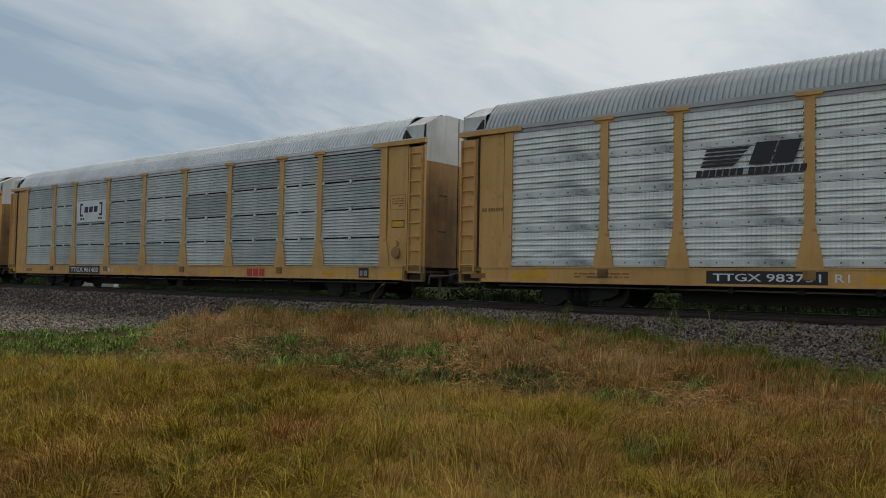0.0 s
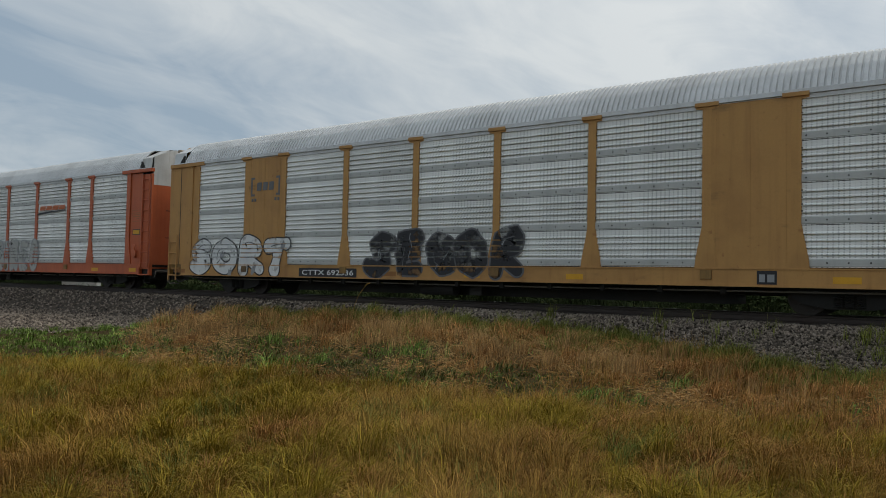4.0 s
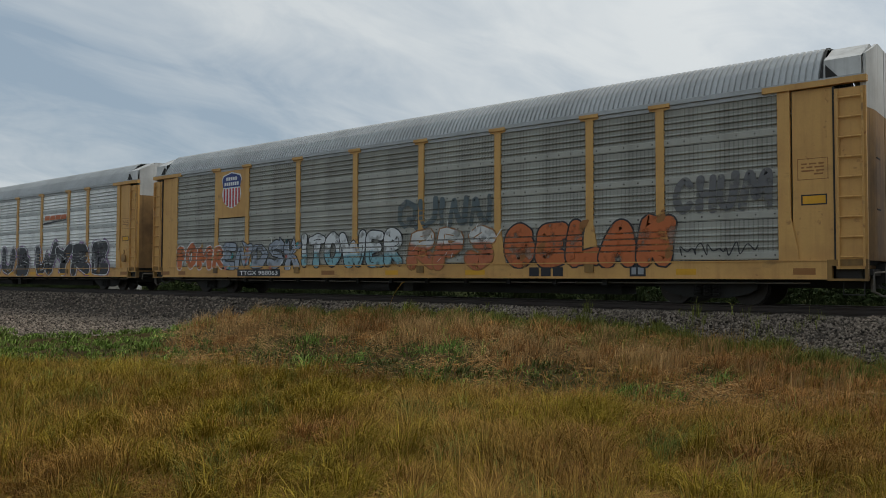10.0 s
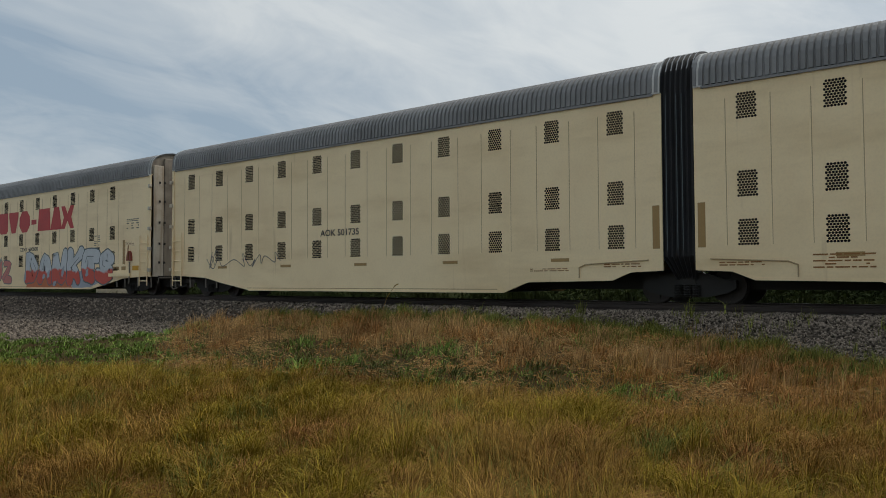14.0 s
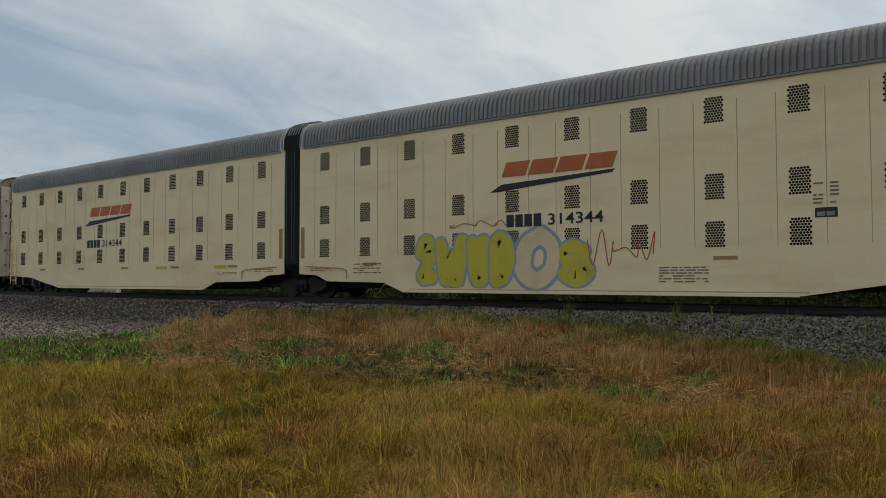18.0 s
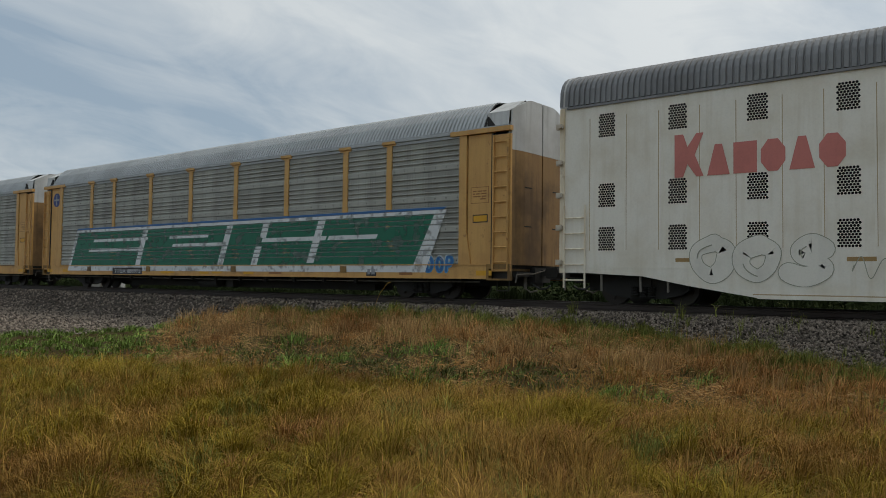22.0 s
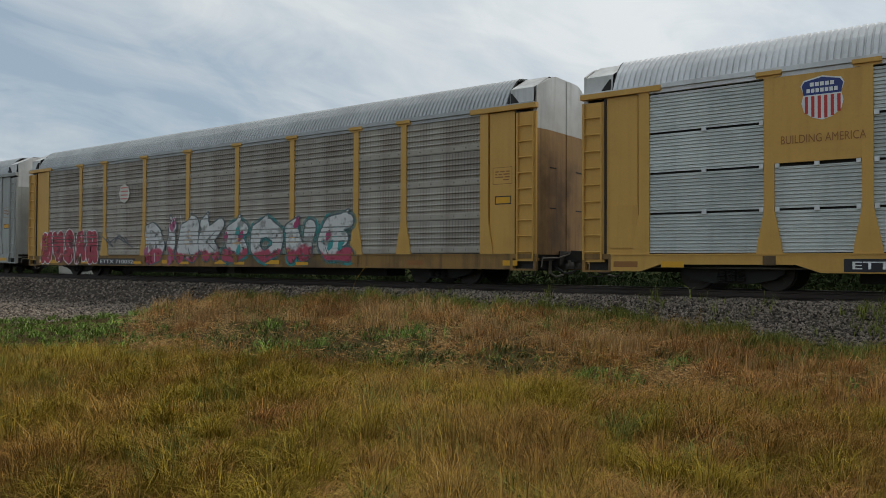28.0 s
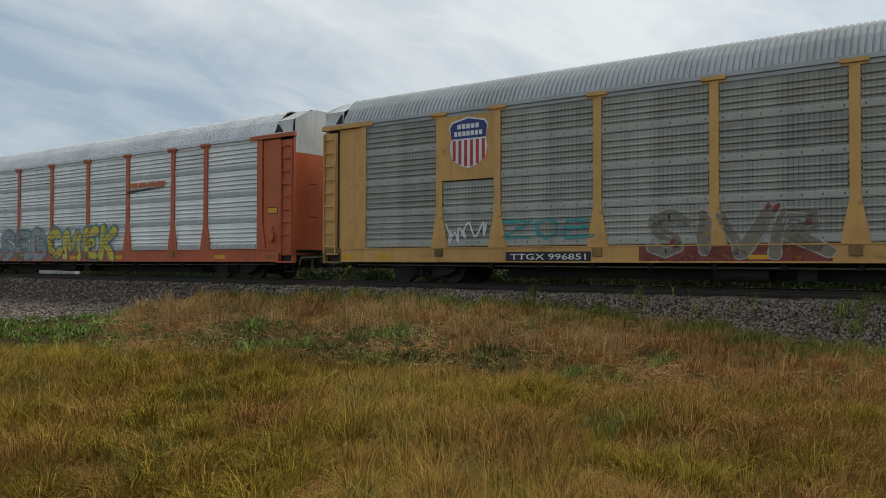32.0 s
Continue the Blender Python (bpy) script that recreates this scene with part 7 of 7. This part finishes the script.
part("graffiti_background", prism(bmesh.new(), [(T(31.0), 0.48), (T(35.9), 0.48), (T(35.4), 1.25), (T(33.6), 1.0), (T(32.4), 1.3), (T(31.3), 1.1)], FACE - 0.0008, FACE), INK["orange"], c, "sprayed red background")
part("graffiti_background", prism(bmesh.new(), [(T(35.9), 0.48), (T(37.6), 0.55), (T(39.4), 1.0), (T(39.2), 1.3), (T(35.6), 1.3)], FACE - 0.0008, FACE), INK["steel"], c, "sprayed blue-grey background")
painted(c, "DANKES", T(30.8), T(39.6), 0.60, 2.45, "silverred", "slate", None, 0.15, 0.14, 0.15, 32, blobs=("steel",))
part("reflector", box(bmesh.new(), T(20.25), T(20.8), -1.607, -1.60, 1.30, 1.52), INK["amber"], c)
for x in (13.0, 16.8, 1.2):
    part("touch_up_patch", box(bmesh.new(), T(x), T(x) + 0.5, -1.607, -1.60, 1.26, 1.36), INK["amber"], c)
part("touch_up_patch", box(bmesh.new(), T(0.35), T(2.0), -1.603, -1.60, 1.95, 2.6), INK["chalk"], c, "pale repainted patch behind the ladder")
painted(c, "OASUZ", T(23.2), T(29.3), 0.62, 2.05, "fadedred", "slate", None, 0.1, 0.14, 0.10, 33, blobs=("khaki",))
scribble(c, T(5.2), T(6.2), 1.6, 2.1, "black", 4, 0.025, 9)

c = couple(tall_carrier("cream articulated car carrier with orange wordmarks and yellow graffiti", CREAM, ROOFD, DOORMET), next_left(TALLPITCH, 0.9))
wedge_logo(c, T(29.6), T(33.5), 3.25, 4.25)
wedge_logo(c, T(7.4), T(11.3), 3.25, 4.25)
for x in (30.15, 7.6):
    bars(c, (1, 1, 1, 1), T(x), T(x) + 1.1, 2.26, 2.60, "black")
    plate(c, "314344", T(x) + 1.2, T(x) + 3.0, 2.18, 2.68, None, "black")
painted(c, "2WUD", T(26.9), T(30.4), 0.6, 2.15, "yellow", "steel", None, 0.0, 0.07, 0.15, 34, line=0.035)
painted(c, "O", T(30.2), T(31.95), 0.56, 2.3, "cream", "steel", None, 0.15, 0.05, 0.12, 35, line=0.05)
painted(c, "S", T(31.8), T(32.8), 0.62, 1.95, "yellow", "steel", None, -0.2, 0.08, 0.16, 36, line=0.035)
scribble(c, T(28.2), T(30.7), 2.25, 2.5, "tan", 6, 0.035, 30)
scribble(c, T(32.6), T(34.4), 1.1, 2.2, "orange", 4, 0.03, 10)
for x in (13.1, 17.0):
    part("touch_up_patch", box(bmesh.new(), T(x), T(x) + 0.8, -1.605, -1.60, 1.25, 1.37), INK["yellow"], c)

c = couple(tall_carrier("stained white articulated car carrier with faded red wordmarks and muddy graffiti", PALE, ROOFD, DOORMET, CLEANER), next_left(TALLPITCH, 0.9))
for o in (0.0, 21.5):
    for forms, a, b in (("kwbowo", 3.1, 6.8), ("oify", 8.65, 10.8), ("oocfbbbb", 12.3, 17.2)):
        silhouettes(c, forms, T(a + o), T(b + o), 3.28, 4.3, "fadedred", "faded red wordmark in plain shapes")
    bars(c, (1, 1, 1), T(8.6 + o), T(9.5 + o), 2.24, 2.58, "smoke")
    plate(c, "8145", T(9.6 + o), T(10.95 + o), 2.16, 2.66, None, "smoke")
g = part("octagon_badge", disc(bmesh.new(), T(41.0), 4.15, 0.95, FACE - 0.003, FACE, 8), INK["white"], c, "red octagonal badge with white rim")
part("badge_face", disc(bmesh.new(), T(41.0), 4.15, 0.88, FACE - 0.005, FACE - 0.003, 8), INK["fadedred"], g)
for k, (w, z) in enumerate((((1.2, 0.7, 0.7, 0.7, 0.7, 0.7), 4.38), ((1.2, 0.4, 0.7, 0.7), 4.06), ((1.2, 0.7, 0.7, 0.7, 0.7, 0.7, 0.7, 0.7), 3.74))):
    bars(c, w, T(40.42), T(41.55), z, z + 0.26, "white", y=FACE - 0.006)
part("notice_board", box(bmesh.new(), T(35.1), T(36.5), -1.625, -1.60, 1.0, 1.75), INK["bone"], c, "pale data board with small print")
smallprint(c, T(35.2), T(36.4), 1.08, 1.68, 6, "smoke", 44, FACE - 0.02)
for k, (a, b, i, e, hz) in enumerate(((24.2, 28.0, "bone", "khaki", "mud"), (27.8, 33.6, "khaki", "mud", "green"), (33.4, 40.6, "faint", "mud", "smoke"))):
    painted(c, ("NOVA", "ROAM", "DRIFT")[k], T(a), T(b), 0.52, 1.85, i, e, hz, 0.1, 0.25, 0.05, 35 + k, wash=True, line=0.014, sharp=False)
    scribble(c, T(a), T(b), 0.6, 1.8, ("bone", "khaki", "slate")[k], 7, 0.022, 70 + k)
painted(c, "TISEK", T(9.9), T(14.2), 0.50, 2.1, "washed", "slate", None, 0.1, 0.12, 0.09, 38, line=0.02)
part("sprayed_spot", disc(bmesh.new(), T(12.75), 0.85, 0.26, FACE - 0.0162, FACE - 0.0152, 18), INK["navy"], c, "sprayed dark blue spot")
painted(c, "WRENT", T(14.8), T(19.8), 0.55, 2.2, "bone", "khaki", None, 0.0, 0.2, 0.03, 39, blobs=("faint",))
painted(c, "OOS", T(3.5), T(6.6), 0.75, 1.95, "washed", "khaki", None, 0.0, 0.14, 0.16, 40, line=0.006, sharp=False)
scribble(c, T(6.9), T(9.4), 0.8, 1.5, "khaki", 7, 0.018, 41)

# framed carriers again
c = couple(autorack("yellow-framed car carrier with weathered panels and long green graffiti", YELLOW, WEATHER, ROOFG), next_left(PITCH))
g = part("graffiti", prism(bmesh.new(), [(L(2.5), 1.0), (L(24.2), 1.0), (L(25.0), 2.85), (L(3.3), 2.85)], FACE - 0.003, FACE), panel_ink("white"), c, "long green block graffiti with white edges")
part("graffiti_background", prism(bmesh.new(), [(L(2.8), 1.24), (L(23.75), 1.24), (L(24.55), 2.74), (L(3.5), 2.74)], FACE - 0.006, FACE - 0.003), panel_ink("green"), g)
for x, z, w in ((4.8, 2.28, 4.4), (4.4, 1.85, 4.4), (11.0, 1.95, 3.4), (10.8, 2.30, 2.6), (16.6, 2.05, 3.3), (20.0, 2.05, 2.2)):
    part("graffiti_stroke", prism(bmesh.new(), [(L(x), z), (L(x + w), z), (L(x + w + 0.08), z + 0.14), (L(x + 0.08), z + 0.14)], FACE - 0.008, FACE - 0.006), panel_ink("white"), g)
for x, z0, z1 in ((8.3, 1.2, 2.75), (14.0, 1.2, 2.75), (16.0, 1.2, 1.9), (16.5, 2.2, 2.75), (19.0, 1.3, 2.75)):
    part("graffiti_stroke", prism(bmesh.new(), [(L(x), z0), (L(x + 0.35), z0), (L(x + 0.35) + 0.4 * (z1 - z0), z1), (L(x) + 0.4 * (z1 - z0), z1)], FACE - 0.0092, FACE - 0.0081), panel_ink("white"), g)
part("blue_edge", prism(bmesh.new(), [(L(3.3), 2.86), (L(24.9), 2.86), (L(25.0), 2.93), (L(3.4), 2.93)], FACE - 0.003, FACE), INK["blue"], g)
painted(c, "DOP", L(24.2), L(25.3), 1.0, 1.5, "blue", "sky", "white", 0.0, 0.05, 0.02, 41)
plate(c, "TTGX 888973", L(6.5), L(8.85), 0.86, 1.14)
g = part("round_emblem", disc(bmesh.new(), L(1.15), 4.38, 0.33, -1.57, -1.56, 24), INK["navy"], c, "blue round emblem with pale cross")
part("emblem_cross", box(box(bmesh.new(), L(0.90), L(1.40), -1.574, -1.57, 4.34, 4.42), L(1.11), L(1.19), -1.5745, -1.5735, 4.13, 4.63), INK["grey"], g)
yellow_tabs(c, (10.5, 13.2, 15.9))
notice(c, 21.8)

c = couple(autorack("mustard-framed car carrier with weathered panels and outlined graffiti", YELLOW, WEATHER, ROOFG, logo_bay=1), next_left(PITCH))
shield(c, L(4.85), L(6.15), 3.42, 4.85)
painted(c, "HOLE", L(9.5), L(13.2), 0.85, 2.35, "khaki", "white", None, 0.05, 0.1, 0.10, 42, blobs=("smoke", "faint"), line=0.018)
painted(c, "INON", L(13.6), L(17.9), 0.85, 2.4, "taupe", "white", None, 0.05, 0.08, 0.09, 43, line=0.016)
painted(c, "BOSAN", L(18.1), L(22.0), 0.88, 2.5, "black", "white", "faint", 0.0, 0.06, 0.13, 44, line=0.018)
plate(c, "TTGX 991770", L(5.85), L(8.45), 0.85, 1.15)
bars(c, (1, 1, 1), L(18.9), L(20.0), 0.9, 1.12, "red")
yellow_tabs(c, (9.0, 11.9, 14.8, 17.7, 20.3))

c = couple(autorack("yellow-framed car carrier with brown dusty panels and dark block lettering", FRESH, DUSTY, ROOFG), next_left(PITCH))
painted(c, "MIGHTS!!!", L(12.25), L(17.35), 3.35, 4.45, "black", None, None, 0.0, 0.04, 0.14, 45)
painted(c, "LASEK", L(5.6), L(12.1), 0.80, 2.3, "ghost", "oldyellow", None, 0.1, 0.2, 0.10, 46)
painted(c, "GUESS", L(12.5), L(19.7), 1.2, 2.4, "oldyellow", None, None, 0.0, 0.08, 0.06, 47)
painted(c, "VOISK", L(20.3), L(23.9), 0.80, 2.3, "lilac", "slate", None, 0.1, 0.14, 0.13, 48, line=0.016)
part("round_emblem", disc(bmesh.new(), L(0.95), 4.36, 0.3, -1.57, -1.56, 24), INK["navy"], c, "blue round emblem")
scribble(c, L(0.7), L(1.2), 1.6, 2.9, "white", 3, 0.04, 11)
yellow_tabs(c, (9.0, 11.9, 14.8, 17.7, 20.6, 23.4))
notice(c, 21.8)

c = couple(autorack("bright yellow-framed car carrier with grey panels in four tiers", FRESH, GALVT, ROOFL, "tier", 0.18, logo_bay=1, notch=True), next_left(PITCH))
shield(c, L(5.15), L(6.0), 3.88, 4.82)
me = letters("BUILDING AMERICA", L(4.75), L(6.4), 3.42, 3.60, FACE - 0.004, 0.0)
me.materials.append(INK["rust"])
put("slogan", me, c)
plate(c, "ETTX 852808", L(5.97), L(8.67), 0.67, 0.94)
plate(c, "R1", L(9.3), L(9.75), 0.67, 0.94)
bm = box(box(bmesh.new(), L(0.72), L(1.48), -1.575, -1.56, 1.2, 2.2), L(0.72), L(1.48), -1.58, -1.56, 2.2, 2.25)
part("access_door", bm, FRESH, c)

c = couple(autorack("yellow-framed car carrier with brown dusty panels and red-white graffiti", FRESH, DUSTY, ROOFG, low=0.16, sillpaint=SOOT), next_left(PITCH))
g = part("octagon_badge", disc(bmesh.new(), L(7.92), 3.62, 0.39, FACE - 0.003, FACE, 8), INK["chalk"], c, "pale octagonal badge with pink bars")
for z in (3.38, 3.53, 3.68, 3.83):
    part("badge_bar", box(bmesh.new(), L(7.66), L(8.18), FACE - 0.005, FACE - 0.003, z, z + 0.05), INK["fadedred"], g)
painted(c, "NUSAH", L(1.2), L(6.0), 0.70, 2.3, "crimson", "white", None, 0.0, 0.10, 0.14, 49, blobs=("maroon",), shine="white", line=0.02)
painted(c, "DINK", L(9.4), L(14.2), 0.68, 2.5, "whitered", "slate", None, 0.1, 0.15, 0.16, 50, blobs=("pink",), shine="white")
painted(c, "SONE", L(14.2), L(20.6), 0.68, 2.4, "whitered", "slate", "teal", 0.1, 0.15, 0.14, 51, blobs=("magenta", "teal"))
plate(c, "ETTX 710032", L(6.0), L(8.75), 0.70, 0.96)
yellow_tabs(c, (2.3, 4.9, 8.9, 12.0, 15.2, 18.4), 0.16)
scribble(c, L(6.3), L(8.6), 1.4, 2.0, "smoke", 4, 0.05, 12)

c = couple(autorack("grey-framed car carrier with bright panels and maroon bands", GREYP, PERF, ROOFG, low=0.06, endpaint=GREYP), next_left(PITCH))
part("brand_sign", box(bmesh.new(), L(6.62), L(9.15), -1.612, -1.60, 4.15, 4.92), INK["maroon"], c, "maroon sign board with white bars")
bars(c, (1.2, 0, 1, 0.8, 0.8, 0.8, 0.8, 1, 0.8, 0.8), L(6.85), L(8.95), 4.42, 4.68, "white", y=-1.614)
bay = [1.64, *POSTS, 25.56]
for a, b in zip(bay, bay[1:]):
    for z in (2.66, 2.76, 2.86, 1.92, 2.02, 2.12):
        shared(("band", round(b - a, 2)), lambda bm: box(bm, -(b - a) / 2 + 0.13, (b - a) / 2 - 0.13, -1.592, -1.575, 0, 0.055), "painted_band", INK["maroon"], c, (L((a + b) / 2), 0, z))
for ch, a, b, ink in (("A", 1.9, 3.1, "black"), ("E", 2.95, 4.1, "azure"), ("R", 3.95, 5.0, "black"), ("O", 4.85, 5.95, "azure"), ("B", 5.8, 6.9, "black"), (".", 6.6, 7.7, "azure")):
    painted(c, ch, L(a), L(b), 0.76, 2.1 if ch != "." else 1.7, ink, "white", None, 0.1, 0.06, 0.18, ord(ch), line=0.022)
scribble(c, L(1.55), L(2.3), 1.85, 2.15, "black", 4, 0.03, 22)
painted(c, "RENOL", L(9.5), L(14.5), 0.80, 2.1, "white", "magenta", None, 0.0, 0.08, 0.16, 53, line=0.018)
painted(c, "LEGAL", L(15.4), L(18.9), 0.80, 2.1, "slate", "black", "faint", 0.1, 0.14, 0.14, 54, shine="white")
plate(c, "ETTX 705800", L(6.75), L(9.15), 0.80, 1.04)
plate(c, "FXE", L(0.92), L(1.32), 2.88, 3.12, None, "smoke")
plate(c, "311148", L(0.80), L(1.45), 2.68, 2.92, None, "smoke")
yellow_tabs(c, (2.4, 5.3, 10.3, 13.2, 16.9), 0.06)
notice(c, 20.6, 0.06)

c = couple(autorack("yellow-framed car carrier with weathered panels and a shield badge", YELLOW, WEATHER, ROOFG, logo_bay=1), next_left(PITCH))
shield(c, L(4.85), L(6.15), 3.42, 4.85)
scribble(c, L(4.75), L(6.1), 1.3, 2.0, "white", 5, 0.05, 13)
painted(c, "ZOE", L(6.6), L(9.2), 1.4, 2.0, "teal", None, None, 0.0, 0.1, -0.01, 55)
part("graffiti_background", box(bmesh.new(), L(10.4), L(14.6), FACE - 0.0015, FACE, 0.86, 1.22), panel_ink("brick"), c, "sprayed brick-red sweep along the sill")
painted(c, "SIVR", L(10.4), L(14.5), 0.9, 2.2, "taupe", "faint", None, 0.1, 0.14, 0.05, 56, blobs=("brick",), line=0.014)
plate(c, "TTGX 996851", L(6.7), L(9.15), 0.84, 1.10)
bars(c, (1, 1, 1), L(18.9), L(20.0), 0.88, 1.1, "red")
yellow_tabs(c, (13.2,))
notice(c, 21.8)

c = couple(autorack("orange-red framed car carrier with galvanised panels and yellow graffiti", RED, PERF, ROOFL, brake=True), next_left(PITCH))
wedge_logo(c, L(17.75), L(20.4), 3.5, 3.98)
painted(c, "SEB", L(7.6), L(11.9), 0.84, 2.25, "grey", "smoke", "teal", 0.0, 0.06, 0.08, 57)
painted(c, "CMEK", L(11.9), L(17.1), 0.84, 2.3, "yellow", "smoke", "teal", 0.0, 0.1, 0.08, 58)


for n, (car, _) in enumerate(TRAIN):
    if car.name.startswith("autorack"):
        sill_patches(car, 200 + n, {13: 0.0, 16: 0.18, 17: 0.16, 18: 0.06}.get(n, 0.0))

# ---- motion along the line ----
ADVANCE = ((0, 0.0), (2, 36.06), (4, 72.35), (6, 108.88), (8, 145.59), (10, 182.62), (13, 238.53), (16, 294.78), (19, 351.44), (21, 389.43), (23, 427.6), (25.5, 475.77), (28, 524.23), (30, 562.77), (32, 601.41))


def motions():
    """The whole train rolls to the right at about 18 to 19 metres a second, gaining a little."""
    for car, left in TRAIN:
        half = HALF if car.name.startswith("autorack") else TALL / 2
        walk(car, [(t, pose(left + half + s, 19.6, 0)) for t, s in ADVANCE])
    # the wheels roll while they are before the camera
    lefts = {car: left + (HALF if car.name.startswith("autorack") else TALL / 2) for car, left in TRAIN}
    ts, ss = zip(*ADVANCE)
    for car, w, at in WHEELS:
        dx, z = w.location.x, w.location.z
        rows = []
        for f in range(0, 32 * FPS + 1):
            t = f / FPS
            go = float(np.interp(t, ts, ss))
            if -48 < lefts[car] + at + go < 3:
                rows.append((t, pose(dx, 0, z, 0, math.degrees(go / 0.42), 0)))
        if rows:
            if rows[0][0] > 0:
                rows.insert(0, (0, rows[0][1]))
            if rows[-1][0] < 32:
                rows.append((32, rows[-1][1]))
            walk(w, rows)


# ---- sleepers and the small things by the line ----
def tie(bm):
    box(bm, -0.115, 0.115, -1.3, 1.3, -0.36, -0.172)


for k in range(290):
    o = shared("sleeper", tie, "sleeper", TIEM, track, (-150 + k * 0.55, 19.6, RAIL - 0.01 + 0.008 * math.sin(k * 7.3)))
    o.rotation_euler = (0, 0, 0.012 * math.sin(k * 3.1))
bm = bmesh.new()
for k in range(-500, 500):
    x = -150 + k * 0.55
    if x < -150 or x > 9:
        box(bm, x - 0.115, x + 0.115, 18.3, 20.9, RAIL - 0.36, RAIL - 0.172)
tagged(part("far_sleepers", bm, TIEM, track), "", "", "", "stuff")

block = tagged(new("concrete_headwall"), "pale concrete culvert headwall in the weeds beyond the track", "headwall")
part("wall", box(bmesh.new(), -50.2, -46.0, 26.0, 26.3, -0.45, 0.60), CONCRETE, block)
part("coping", box(bmesh.new(), -50.3, -45.9, 25.95, 26.35, 0.60, 0.68), CONCRETE, block)
weed = tagged(new("dry_weed"), "single leaning dry weed stalk on the crest of the bank", "weed")
gz = float(ground_z(-14.6, 15.6))
part("stem", tube(bmesh.new(), [(-14.66, 15.6, gz - 0.05), (-14.60, 15.6, gz + 0.3), (-14.45, 15.6, gz + 0.6), (-14.22, 15.6, gz + 0.85)], 0.006), G_STRAW, weed)
part("seed_head", tube(bmesh.new(), [(-14.22, 15.6, gz + 0.85), (-14.15, 15.6, gz + 0.91), (-14.06, 15.6, gz + 0.94)], 0.014), G_STRAW, weed)

motions()
